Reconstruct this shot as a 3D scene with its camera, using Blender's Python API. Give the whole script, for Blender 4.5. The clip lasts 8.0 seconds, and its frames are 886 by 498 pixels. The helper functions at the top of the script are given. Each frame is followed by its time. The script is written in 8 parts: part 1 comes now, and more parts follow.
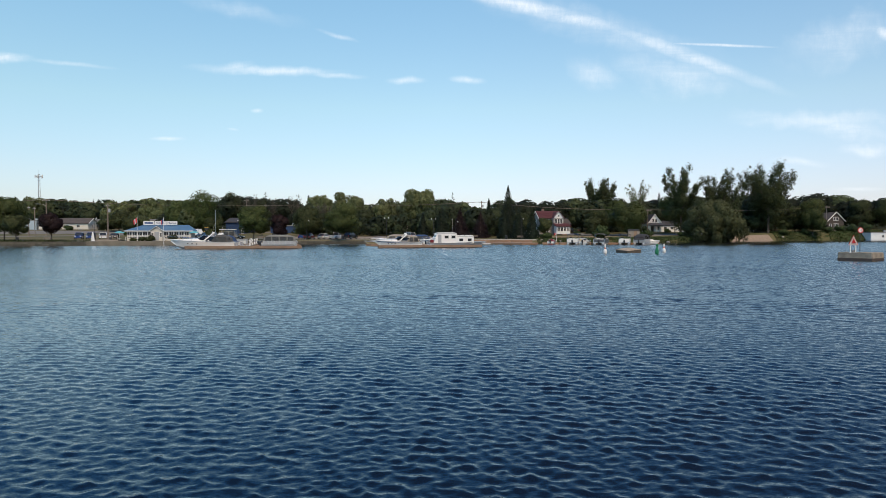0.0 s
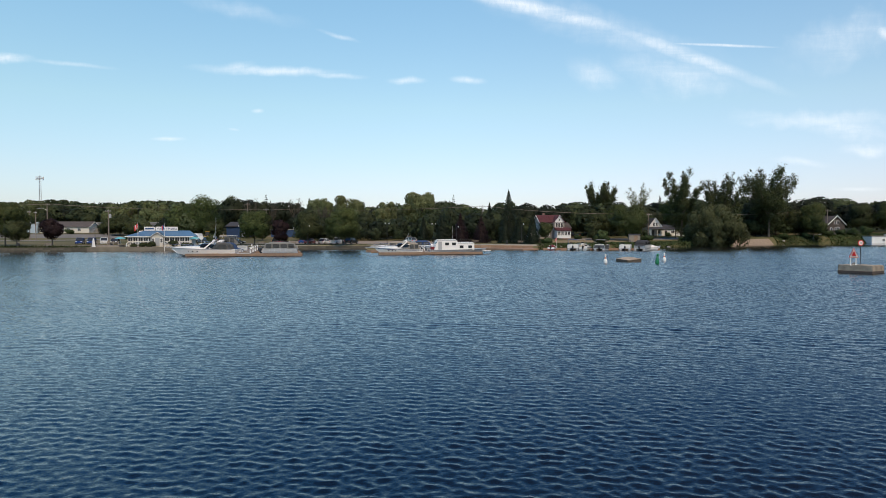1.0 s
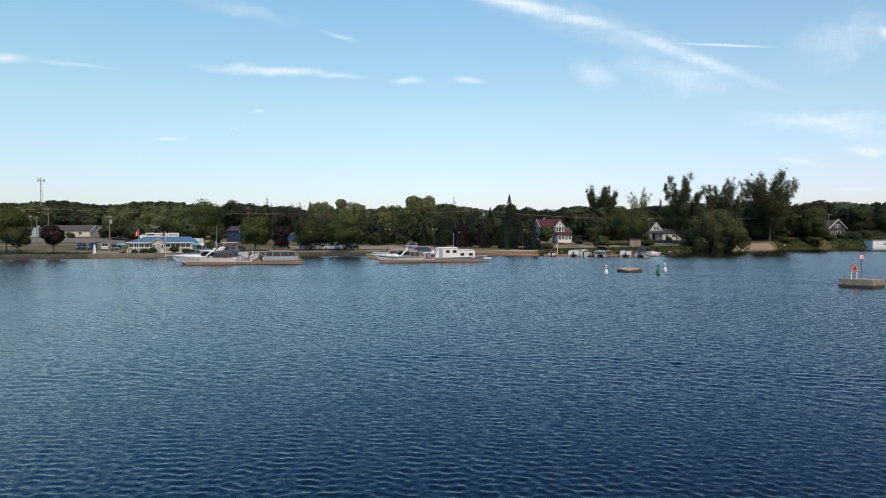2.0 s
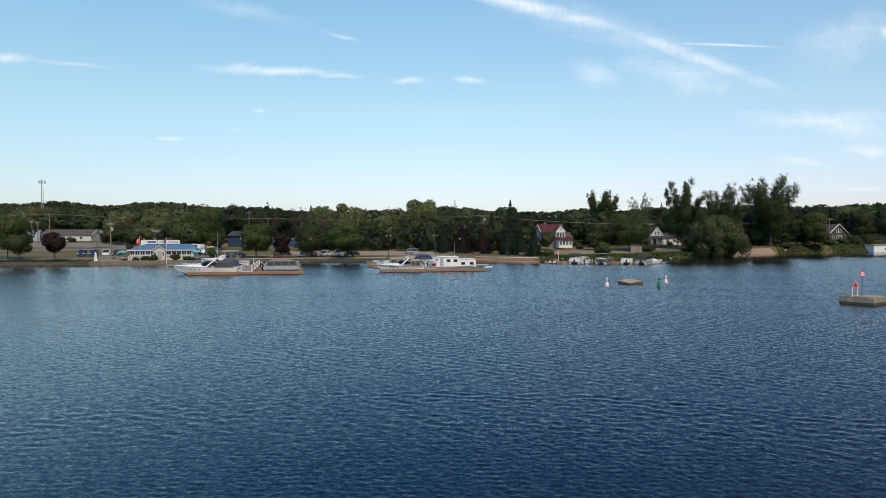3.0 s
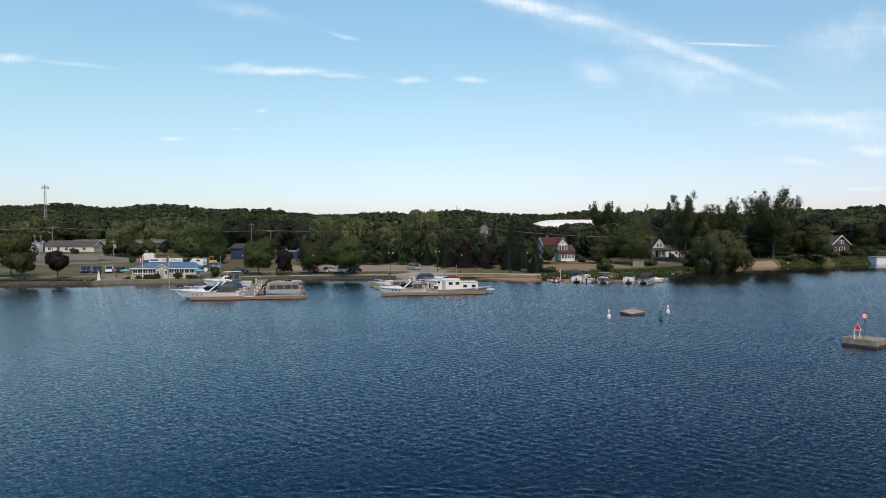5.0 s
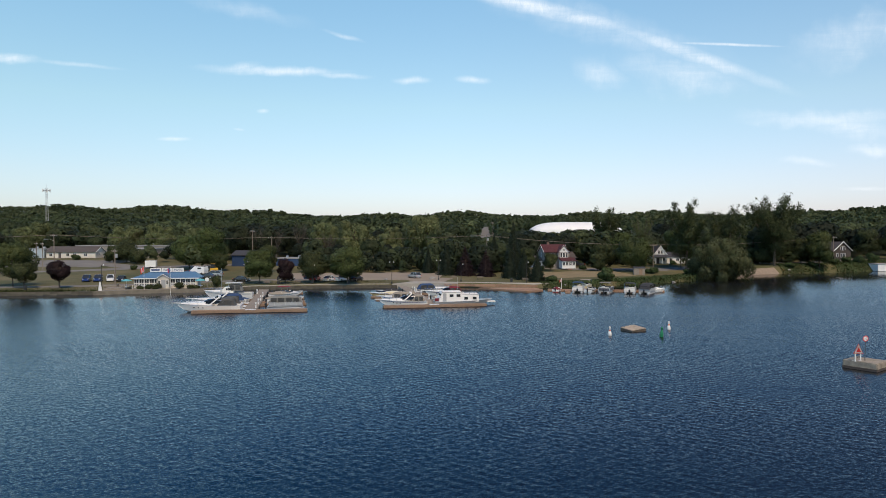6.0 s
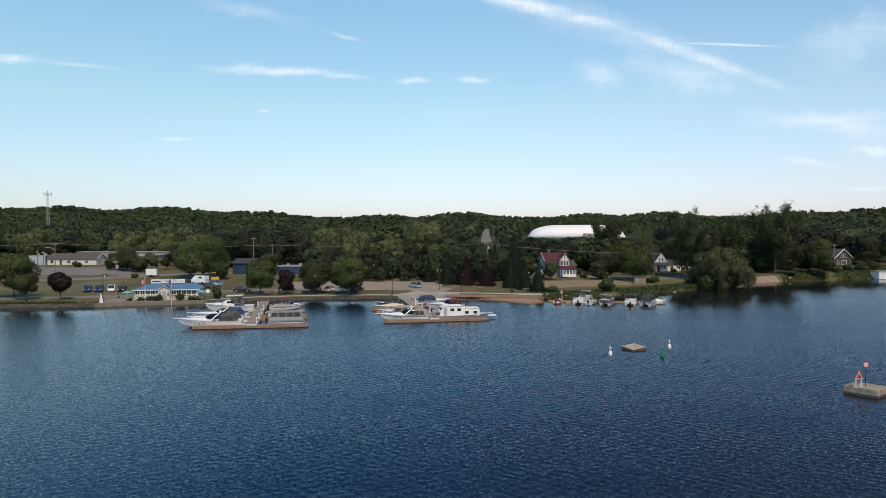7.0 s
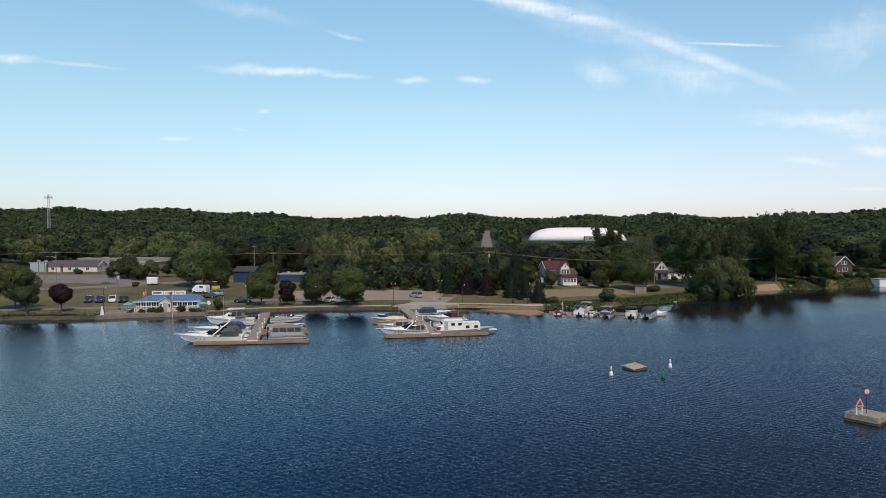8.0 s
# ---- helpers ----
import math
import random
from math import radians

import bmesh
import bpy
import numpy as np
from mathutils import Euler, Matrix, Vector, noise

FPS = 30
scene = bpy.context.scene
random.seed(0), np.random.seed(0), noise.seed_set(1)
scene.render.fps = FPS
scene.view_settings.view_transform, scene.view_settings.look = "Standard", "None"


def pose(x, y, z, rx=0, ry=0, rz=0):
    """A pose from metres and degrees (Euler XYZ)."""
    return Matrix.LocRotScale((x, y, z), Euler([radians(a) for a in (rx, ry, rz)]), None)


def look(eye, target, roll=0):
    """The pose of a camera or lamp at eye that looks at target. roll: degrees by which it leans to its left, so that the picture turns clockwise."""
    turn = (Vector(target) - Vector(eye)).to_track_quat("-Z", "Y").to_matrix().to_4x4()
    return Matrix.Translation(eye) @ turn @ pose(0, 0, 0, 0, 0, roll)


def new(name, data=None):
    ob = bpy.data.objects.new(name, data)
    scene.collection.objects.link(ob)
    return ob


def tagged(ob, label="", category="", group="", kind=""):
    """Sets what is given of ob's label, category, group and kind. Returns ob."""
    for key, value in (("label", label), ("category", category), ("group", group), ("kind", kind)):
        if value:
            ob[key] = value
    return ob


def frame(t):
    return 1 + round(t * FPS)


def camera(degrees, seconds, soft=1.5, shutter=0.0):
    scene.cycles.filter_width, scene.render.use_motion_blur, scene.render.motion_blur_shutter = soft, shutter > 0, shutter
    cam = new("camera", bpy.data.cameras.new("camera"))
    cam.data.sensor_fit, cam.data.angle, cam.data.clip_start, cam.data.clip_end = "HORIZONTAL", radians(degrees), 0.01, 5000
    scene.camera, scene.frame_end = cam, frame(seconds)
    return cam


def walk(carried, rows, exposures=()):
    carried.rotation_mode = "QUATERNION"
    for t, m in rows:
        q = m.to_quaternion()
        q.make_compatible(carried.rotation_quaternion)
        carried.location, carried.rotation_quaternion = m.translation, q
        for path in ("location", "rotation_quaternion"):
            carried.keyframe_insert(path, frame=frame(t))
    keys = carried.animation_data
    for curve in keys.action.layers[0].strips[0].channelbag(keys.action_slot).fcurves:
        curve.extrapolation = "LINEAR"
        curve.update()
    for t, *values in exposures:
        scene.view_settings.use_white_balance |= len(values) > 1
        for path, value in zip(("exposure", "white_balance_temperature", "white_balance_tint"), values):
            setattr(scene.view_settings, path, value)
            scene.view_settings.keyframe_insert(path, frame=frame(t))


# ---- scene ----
cam = camera(67.0, 8.0, soft=0.75)
PATH = [
    (0.0, pose(0.00, 0, 2.95, 88.54, 0, 0.00)),
    (0.5, pose(0.04, 0, 3.55, 88.55, 0, 0.03)),
    (1.0, pose(0.06, 0, 4.25, 88.555, 0, 0.065)),
    (1.5, pose(0.06, 0, 4.96, 88.555, 0, 0.094)),
    (3.0, pose(0.05, 0, 7.48, 88.54, 0, 0.194)),
    (3.5, pose(0.05, 0, 8.57, 88.53, 0, 0.222)),
    (4.0, pose(0.05, 0, 9.64, 88.53, 0, 0.265)),
    (4.5, pose(0.06, 0, 10.74, 88.53, 0, 0.323)),
    (6.0, pose(0.11, 0, 14.19, 88.54, 0, 0.480)),
    (6.5, pose(0.12, 0, 15.46, 88.55, 0, 0.515)),
    (7.0, pose(0.11, 0, 16.88, 88.555, 0, 0.540)),
    (7.5, pose(0.08, 0, 18.30, 88.55, 0, 0.562)),
    (8.0, pose(0.06, 0, 19.70, 88.54, 0, 0.586)),
]
walk(cam, PATH, exposures=[(0.0, 0.0), (8.0, 0.0)])

# ---- world and sun ----
SUN_FROM = Vector((0.19, -0.54, 0.80)).normalized()
SUN_ELEV = math.asin(SUN_FROM.z)
SUN_AZ = -math.atan2(SUN_FROM.x, SUN_FROM.y)


class Nodes:
    """A short way to write node trees."""

    def __init__(self, tree):
        self.tree = tree

    def add(self, kind, values=(), **settings):
        node = self.tree.nodes.new(kind)
        for key, value in settings.items():
            setattr(node, key, value)
        for key, value in dict(values).items():
            self.put(node, key, value)
        return node

    def put(self, node, key, value):
        socket = node.inputs[key]
        if isinstance(value, bpy.types.Node):
            value = value.outputs[0]
        if isinstance(value, bpy.types.NodeSocket):
            self.tree.links.new(value, socket)
        else:
            socket.default_value = value

    def math(self, op, a, b=0.0, c=0.0, clamp=False):
        return self.add("ShaderNodeMath", {0: a, 1: b, 2: c}, operation=op, use_clamp=clamp)

    def mix(self, fac, a, b, blend="MIX"):
        node = self.add("ShaderNodeMix", data_type="RGBA", blend_type=blend)
        for key, value in ((0, fac), (6, a), (7, b)):
            if isinstance(value, tuple) and len(value) == 3:
                value = (*value, 1.0)
            self.put(node, key, value)
        return node.outputs[2]

    def ramp(self, fac, stops):
        node = self.add("ShaderNodeValToRGB", {0: fac})
        while len(node.color_ramp.elements) < len(stops):
            node.color_ramp.elements.new(0.5)
        for e, (pos, col) in zip(node.color_ramp.elements, stops):
            e.position = pos
            e.color = (*col, 1.0) if isinstance(col, tuple) else (col, col, col, 1.0)
        return node


def build_world():
    world = bpy.data.worlds.new("sky")
    scene.world = world
    world.use_nodes = True
    world.node_tree.nodes.clear()
    n = Nodes(world.node_tree)
    sky = n.add("ShaderNodeTexSky", sky_type="NISHITA", sun_disc=False, sun_elevation=SUN_ELEV,
                sun_rotation=SUN_AZ, air_density=1.0, dust_density=0.6, ozone_density=1.6)
    where = n.add("ShaderNodeTexCoord").outputs["Generated"]
    sep = n.add("ShaderNodeSeparateXYZ", {0: where})
    u = n.math("DIVIDE", sep.outputs[0], sep.outputs[1])
    v = n.math("DIVIDE", sep.outputs[2], sep.outputs[1])
    flat = n.add("ShaderNodeCombineXYZ", {0: u, 1: v})
    # haze low over the land, deeper blue overhead
    haze = n.ramp(n.math("ABSOLUTE", sep.outputs[2]), [(0.0, HAZE[0]), (0.08, HAZE[1]), (0.18, HAZE[2]), (0.34, HAZE[3]), (0.5, HAZE[4]), (0.75, HAZE[5])])
    lit = n.mix(1.0, sky.outputs[0], haze.outputs[0], "MULTIPLY")
    # the eastern sky is a little duller and rosier than the western
    side = n.ramp(n.add("ShaderNodeMapRange", {0: sep.outputs[0], 1: -0.6, 2: 0.6}), [(0.0, (0.99, 1.03, 1.02)), (0.5, (0.99, 0.995, 1.0)), (1.0, (0.90, 0.86, 0.88))])
    lit = n.mix(1.0, lit, side.outputs[0], "MULTIPLY")
    # thin cirrus: streaks as soft ellipses broken up by noise
    wisps = n.add("ShaderNodeTexNoise", {"Vector": n.add("ShaderNodeMapping", {0: flat.outputs[0], "Scale": (9.0, 55.0, 1.0), "Rotation": (0, 0, 0.12)}),
                                         "Scale": 1.0, "Detail": 6.0, "Roughness": 0.62, "Distortion": 0.5})
    warp = n.add("ShaderNodeTexNoise", {"Vector": flat.outputs[0], "Scale": 26.0, "Detail": 4.0})
    warp_v = n.add("ShaderNodeVectorMath", {0: warp.outputs["Color"], 1: (0.5, 0.5, 0.5)}, operation="SUBTRACT")
    total = None
    for cu, cv, half, width, turn, amount, rough in CLOUDS:
        bent = n.add("ShaderNodeVectorMath", {0: warp_v.outputs[0], 1: (width * 1.6 * rough, width * 1.6 * rough, 0.0), 2: flat.outputs[0]}, operation="MULTIPLY_ADD")
        local = n.add("ShaderNodeMapping", {0: bent.outputs[0], "Location": (cu, cv, 0.0), "Rotation": (0, 0, radians(turn)), "Scale": (half, width, 1.0)}, vector_type="TEXTURE")
        r = n.add("ShaderNodeVectorMath", {0: local}, operation="LENGTH")
        soft = n.add("ShaderNodeMapRange", {0: r.outputs["Value"], 1: 0.0, 2: 1.15, 3: amount, 4: 0.0}, interpolation_type="SMOOTHSTEP")
        total = soft.outputs[0] if total is None else n.math("MAXIMUM", total, soft.outputs[0]).outputs[0]
    fibres = n.add("ShaderNodeTexNoise", {"Vector": n.add("ShaderNodeMapping", {0: flat.outputs[0], "Scale": (120.0, 48.0, 1.0), "Rotation": (0, 0, -0.9)}),
                                          "Scale": 1.0, "Detail": 5.0, "Roughness": 0.7, "Distortion": 0.8})
    broken = n.add("ShaderNodeMapRange", {0: wisps.outputs["Fac"], 1: 0.25, 2: 0.68, 3: 0.35, 4: 1.1})
    broken = n.math("MULTIPLY", broken, n.add("ShaderNodeMapRange", {0: fibres.outputs["Fac"], 1: 0.3, 2: 0.7, 3: 0.72, 4: 1.2}))
    cover = n.math("MULTIPLY", total, broken, clamp=True)
    white = n.mix(cover.outputs[0], lit, CLOUD_WHITE)
    back = n.add("ShaderNodeBackground", {0: white, 1: 0.15})
    out = n.add("ShaderNodeOutputWorld", {0: back})
    sun = new("sun", bpy.data.lights.new("sun", "SUN"))
    sun.data.energy, sun.data.angle, sun.data.color = 3.45, radians(11), (1.0, 0.80, 0.56)
    sun.matrix_world = look(SUN_FROM * 100, (0, 0, 0))


HAZE = [(0.81, 0.80, 1.03), (1.00, 0.96, 1.01), (1.17, 1.20, 1.05), (1.20, 1.41, 1.27), (0.56, 1.28, 1.66), (0.23, 0.42, 0.70)]
CLOUD_WHITE = (7.0, 7.3, 7.6)


def streak(px, py, half, width, turn, amount, rough=1.0):
    return ((px - 784) / 1184 - 0.005, (411 - py) / 1184, half / 1184, width / 1184, -turn, amount, rough)


CLOUDS = [
    streak(960, 22, 230, 19, 14.0, 0.72, 0.5), streak(1215, 100, 200, 16, 20.5, 0.62, 0.6), streak(1060, 52, 260, 36, 15.5, 0.26, 0.8), streak(1275, 83, 105, 3.2, 2.0, 0.85, 0.3),
    streak(480, 127, 140, 10, 2.0, 0.72), streak(425, 121, 40, 11, -4.0, 0.55, 1.3), streak(600, 136, 60, 6, 4.0, 0.5), streak(725, 145, 36, 8, -2.0, 0.5), streak(832, 145, 34, 8, 4.0, 0.48),
    streak(1055, 133, 55, 28, 18.0, 0.40), streak(1200, 132, 130, 42, 10.0, 0.36), streak(15, 104, 60, 10, 4.0, 0.6), streak(130, 115, 90, 5, 6.0, 0.36),
    streak(305, 247, 34, 5, 0.0, 0.5), streak(462, 198, 13, 5, 0.0, 0.6), streak(605, 67, 42, 5, 16.0, 0.36), streak(420, 230, 12, 3, 8.0, 0.35),
    streak(1450, 213, 160, 20, 1.0, 0.5, 1.3), streak(1500, 232, 90, 24, 8.0, 0.40, 1.4), streak(1535, 268, 55, 14, 2.0, 0.5, 1.4), streak(1562, 62, 20, 16, 0.0, 0.8),
    streak(1420, 288, 55, 9, 6.0, 0.4), streak(1490, 75, 120, 55, -20.0, 0.30), streak(430, 22, 130, 18, 12.0, 0.20), streak(1525, 335, 55, 5, 0.0, 0.35),
]
build_world()


# ---- materials ----
def material(name, base, rough=0.6, metal=0.0, spread=0.15, scale=3.0, grain=40.0, bump=0.15, stain=None, island=0.0, per_object=0.0, spec=0.5, coat=0.0):
    """A surface with stains at a large scale, grain at a small one and fine relief."""
    m = bpy.data.materials.new(name)
    m.use_nodes = True
    m.node_tree.nodes.clear()
    n = Nodes(m.node_tree)
    at = n.add("ShaderNodeTexCoord").outputs["Object"]
    big = n.add("ShaderNodeTexNoise", {"Vector": at, "Scale": scale, "Detail": 4.0, "Roughness": 0.6})
    small = n.add("ShaderNodeTexNoise", {"Vector": at, "Scale": grain, "Detail": 3.0})
    dark = tuple(c * (1 - spread) for c in base)
    light = tuple(min(1.0, c * (1 + spread)) for c in base)
    col = n.mix(n.ramp(big.outputs["Fac"], [(0.3, 0.0), (0.7, 1.0)]).outputs[0], stain or dark, light)
    col = n.mix(0.35, col, n.mix(small.outputs["Fac"], dark, light))
    if island or per_object:
        source = n.add("ShaderNodeNewGeometry").outputs["Random Per Island"] if island else n.add("ShaderNodeObjectInfo").outputs["Random"]
        amount = island or per_object
        span = n.add("ShaderNodeMapRange", {0: source, 3: 1 - amount, 4: 1 + amount})
        hsv = n.add("ShaderNodeHueSaturation", {"Color": col, "Value": span.outputs[0]})
        col = hsv.outputs[0]
    b = n.add("ShaderNodeBump", {"Strength": bump, "Distance": 0.02, "Height": small.outputs["Fac"]})
    rr = n.add("ShaderNodeMapRange", {0: big.outputs["Fac"], 3: max(0.02, rough - 0.1), 4: min(1.0, rough + 0.1)})
    p = n.add("ShaderNodeBsdfPrincipled", {"Base Color": col, "Roughness": rr.outputs[0], "Metallic": metal, "Normal": b,
                                           "Specular IOR Level": spec, "Coat Weight": coat})
    n.add("ShaderNodeOutputMaterial", {0: p})
    return m


def leaf_material(name, base, tip, hue=0.02, stands=None):
    """Foliage: each leaf clump its own tone, whole crowns shifting slowly, a little light through the leaf."""
    m = bpy.data.materials.new(name)
    m.use_nodes = True
    m.node_tree.nodes.clear()
    n = Nodes(m.node_tree)
    place = n.add("ShaderNodeNewGeometry")
    one = n.add("ShaderNodeObjectInfo").outputs["Random"]
    wide = n.add("ShaderNodeTexNoise", {"Vector": place.outputs["Position"], "Scale": 0.07, "Detail": 3.0, "Roughness": 0.65})
    col = n.mix(place.outputs["Random Per Island"], base, tip)
    if stands:
        # each tree of a wood its own species tone, lifted in farther woods as painted haze
        tone = n.add("ShaderNodeAttribute", attribute_name="tone").outputs["Fac"]
        kind = n.ramp(tone, stands)
        kind.color_ramp.interpolation = "LINEAR"
        col = n.mix(1.0, n.mix(place.outputs["Random Per Island"], (0.84, 0.84, 0.84), (1.16, 1.16, 1.16)), kind.outputs[0], "MULTIPLY")
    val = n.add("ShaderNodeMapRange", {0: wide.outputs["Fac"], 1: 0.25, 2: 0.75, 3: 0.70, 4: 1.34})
    # noise tone: lighter leaf sprays, with the shade of the gaps between them put into the colour
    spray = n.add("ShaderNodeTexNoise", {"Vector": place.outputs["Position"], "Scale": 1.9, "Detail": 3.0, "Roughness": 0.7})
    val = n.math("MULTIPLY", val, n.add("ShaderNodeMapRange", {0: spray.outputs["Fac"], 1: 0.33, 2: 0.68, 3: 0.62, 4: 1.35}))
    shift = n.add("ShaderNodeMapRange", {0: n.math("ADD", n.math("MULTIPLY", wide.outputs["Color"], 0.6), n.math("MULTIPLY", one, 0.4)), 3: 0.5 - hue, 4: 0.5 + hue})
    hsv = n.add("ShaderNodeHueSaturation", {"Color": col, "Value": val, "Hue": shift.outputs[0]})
    relief = n.add("ShaderNodeBump", {"Strength": 0.2, "Distance": 0.35, "Height": spray.outputs["Fac"]})
    p = n.add("ShaderNodeBsdfPrincipled", {"Base Color": hsv, "Roughness": 0.65, "Specular IOR Level": 0.2, "Normal": relief})
    t = n.add("ShaderNodeBsdfTranslucent", {"Color": hsv})
    n.add("ShaderNodeOutputMaterial", {0: n.add("ShaderNodeMixShader", {0: 0.32, 1: p, 2: t})})
    return m


# slope of each train of ripples in the mesh and of the finest ones left to the surface; LEAN and SLANT tilt all normals
# south and west to set the reflected brightness
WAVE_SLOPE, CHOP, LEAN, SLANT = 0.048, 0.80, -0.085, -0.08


def water_material():
    m = bpy.data.materials.new("river_water")
    m.use_nodes = True
    m.node_tree.nodes.clear()
    n = Nodes(m.node_tree)
    at = n.add("ShaderNodeTexCoord").outputs["Object"]
    # how far the finest ripples are left to the surface's texture (1) or stand in the mesh itself (0)
    fine = n.add("ShaderNodeAttribute", attribute_name="fine_ripples").outputs["Fac"]
    wind = n.add("ShaderNodeAttribute", attribute_name="wind").outputs["Fac"]
    gust = n.add("ShaderNodeTexNoise", {"Vector": n.add("ShaderNodeMapping", {0: at, "Scale": (0.010, 0.035, 1.0), "Rotation": (0, 0, radians(8))}), "Scale": 1.0, "Detail": 4.0, "Roughness": 0.55})
    strength = n.math("MULTIPLY", n.add("ShaderNodeMapRange", {0: gust.outputs["Fac"], 1: 0.3, 2: 0.7, 3: 0.6, 4: 1.2}), wind)
    chop = n.add("ShaderNodeTexNoise", {"Vector": n.add("ShaderNodeMapping", {0: at, "Scale": (4.6, 9.0, 1.0), "Rotation": (0, 0, radians(-14))}), "Scale": 1.0, "Detail": 3.0, "Roughness": 0.6})
    tilt = n.add("ShaderNodeVectorMath", {0: chop.outputs["Color"], 1: (0.5, 0.5, 0.5)}, operation="SUBTRACT")
    tilt = n.add("ShaderNodeVectorMath", {0: tilt, 1: (CHOP * 0.7, CHOP, 0.0)}, operation="MULTIPLY")
    tilt = n.add("ShaderNodeVectorMath", {0: tilt, "Scale": n.math("MULTIPLY", strength, n.add("ShaderNodeMapRange", {0: fine, 3: 0.55, 4: 1.0}))}, operation="SCALE")
    # one steady tilt of the normals, so reflections come from higher sky
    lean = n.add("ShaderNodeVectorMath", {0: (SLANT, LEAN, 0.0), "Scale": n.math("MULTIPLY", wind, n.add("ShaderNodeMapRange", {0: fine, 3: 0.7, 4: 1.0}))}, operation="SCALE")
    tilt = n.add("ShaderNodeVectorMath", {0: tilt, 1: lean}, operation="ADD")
    # the smallest wrinkles on the backs of the ripples
    wrinkle = n.add("ShaderNodeTexNoise", {"Vector": n.add("ShaderNodeMapping", {0: at, "Scale": (13.0, 27.0, 1.0), "Rotation": (0, 0, radians(-22))}), "Scale": 1.0, "Detail": 2.0, "Roughness": 0.6, "Distortion": 0.6})
    small = n.add("ShaderNodeVectorMath", {0: wrinkle.outputs["Color"], 1: (0.5, 0.5, 0.5)}, operation="SUBTRACT")
    small = n.add("ShaderNodeVectorMath", {0: small, 1: (0.30, 0.42, 0.0)}, operation="MULTIPLY")
    small = n.add("ShaderNodeVectorMath", {0: small, "Scale": strength}, operation="SCALE")
    tilt = n.add("ShaderNodeVectorMath", {0: tilt, 1: small}, operation="ADD")
    tilt = n.add("ShaderNodeVectorMath", {0: tilt, 1: n.add("ShaderNodeNewGeometry").outputs["Normal"]}, operation="ADD")
    tilt = n.add("ShaderNodeVectorMath", {0: tilt}, operation="NORMALIZE")
    # base colour bluer to the west, browner to the east; the reflection's colour is painted to match
    east_waver = n.add("ShaderNodeTexNoise", {"Vector": at, "Scale": 0.05, "Detail": 2.0})
    east = n.math("ADD", n.add("ShaderNodeSeparateXYZ", {0: at}).outputs[0], n.math("MULTIPLY", east_waver.outputs["Fac"], 16.0))
    east_mix = n.add("ShaderNodeMapRange", {0: east, 1: -18.0, 2: 46.0}, interpolation_type="SMOOTHSTEP")
    col = n.mix(east_mix.outputs[0], (0.001, 0.009, 0.024), (0.010, 0.011, 0.014))
    reflection_tint = n.mix(east_mix.outputs[0], (0.70, 0.92, 1.0), (0.90, 0.94, 0.98))
    p = n.add("ShaderNodeBsdfPrincipled", {"Base Color": col, "Roughness": 0.04, "IOR": 1.333, "Specular Tint": reflection_tint, "Normal": tilt.outputs[0]})
    n.add("ShaderNodeOutputMaterial", {0: p})
    return m


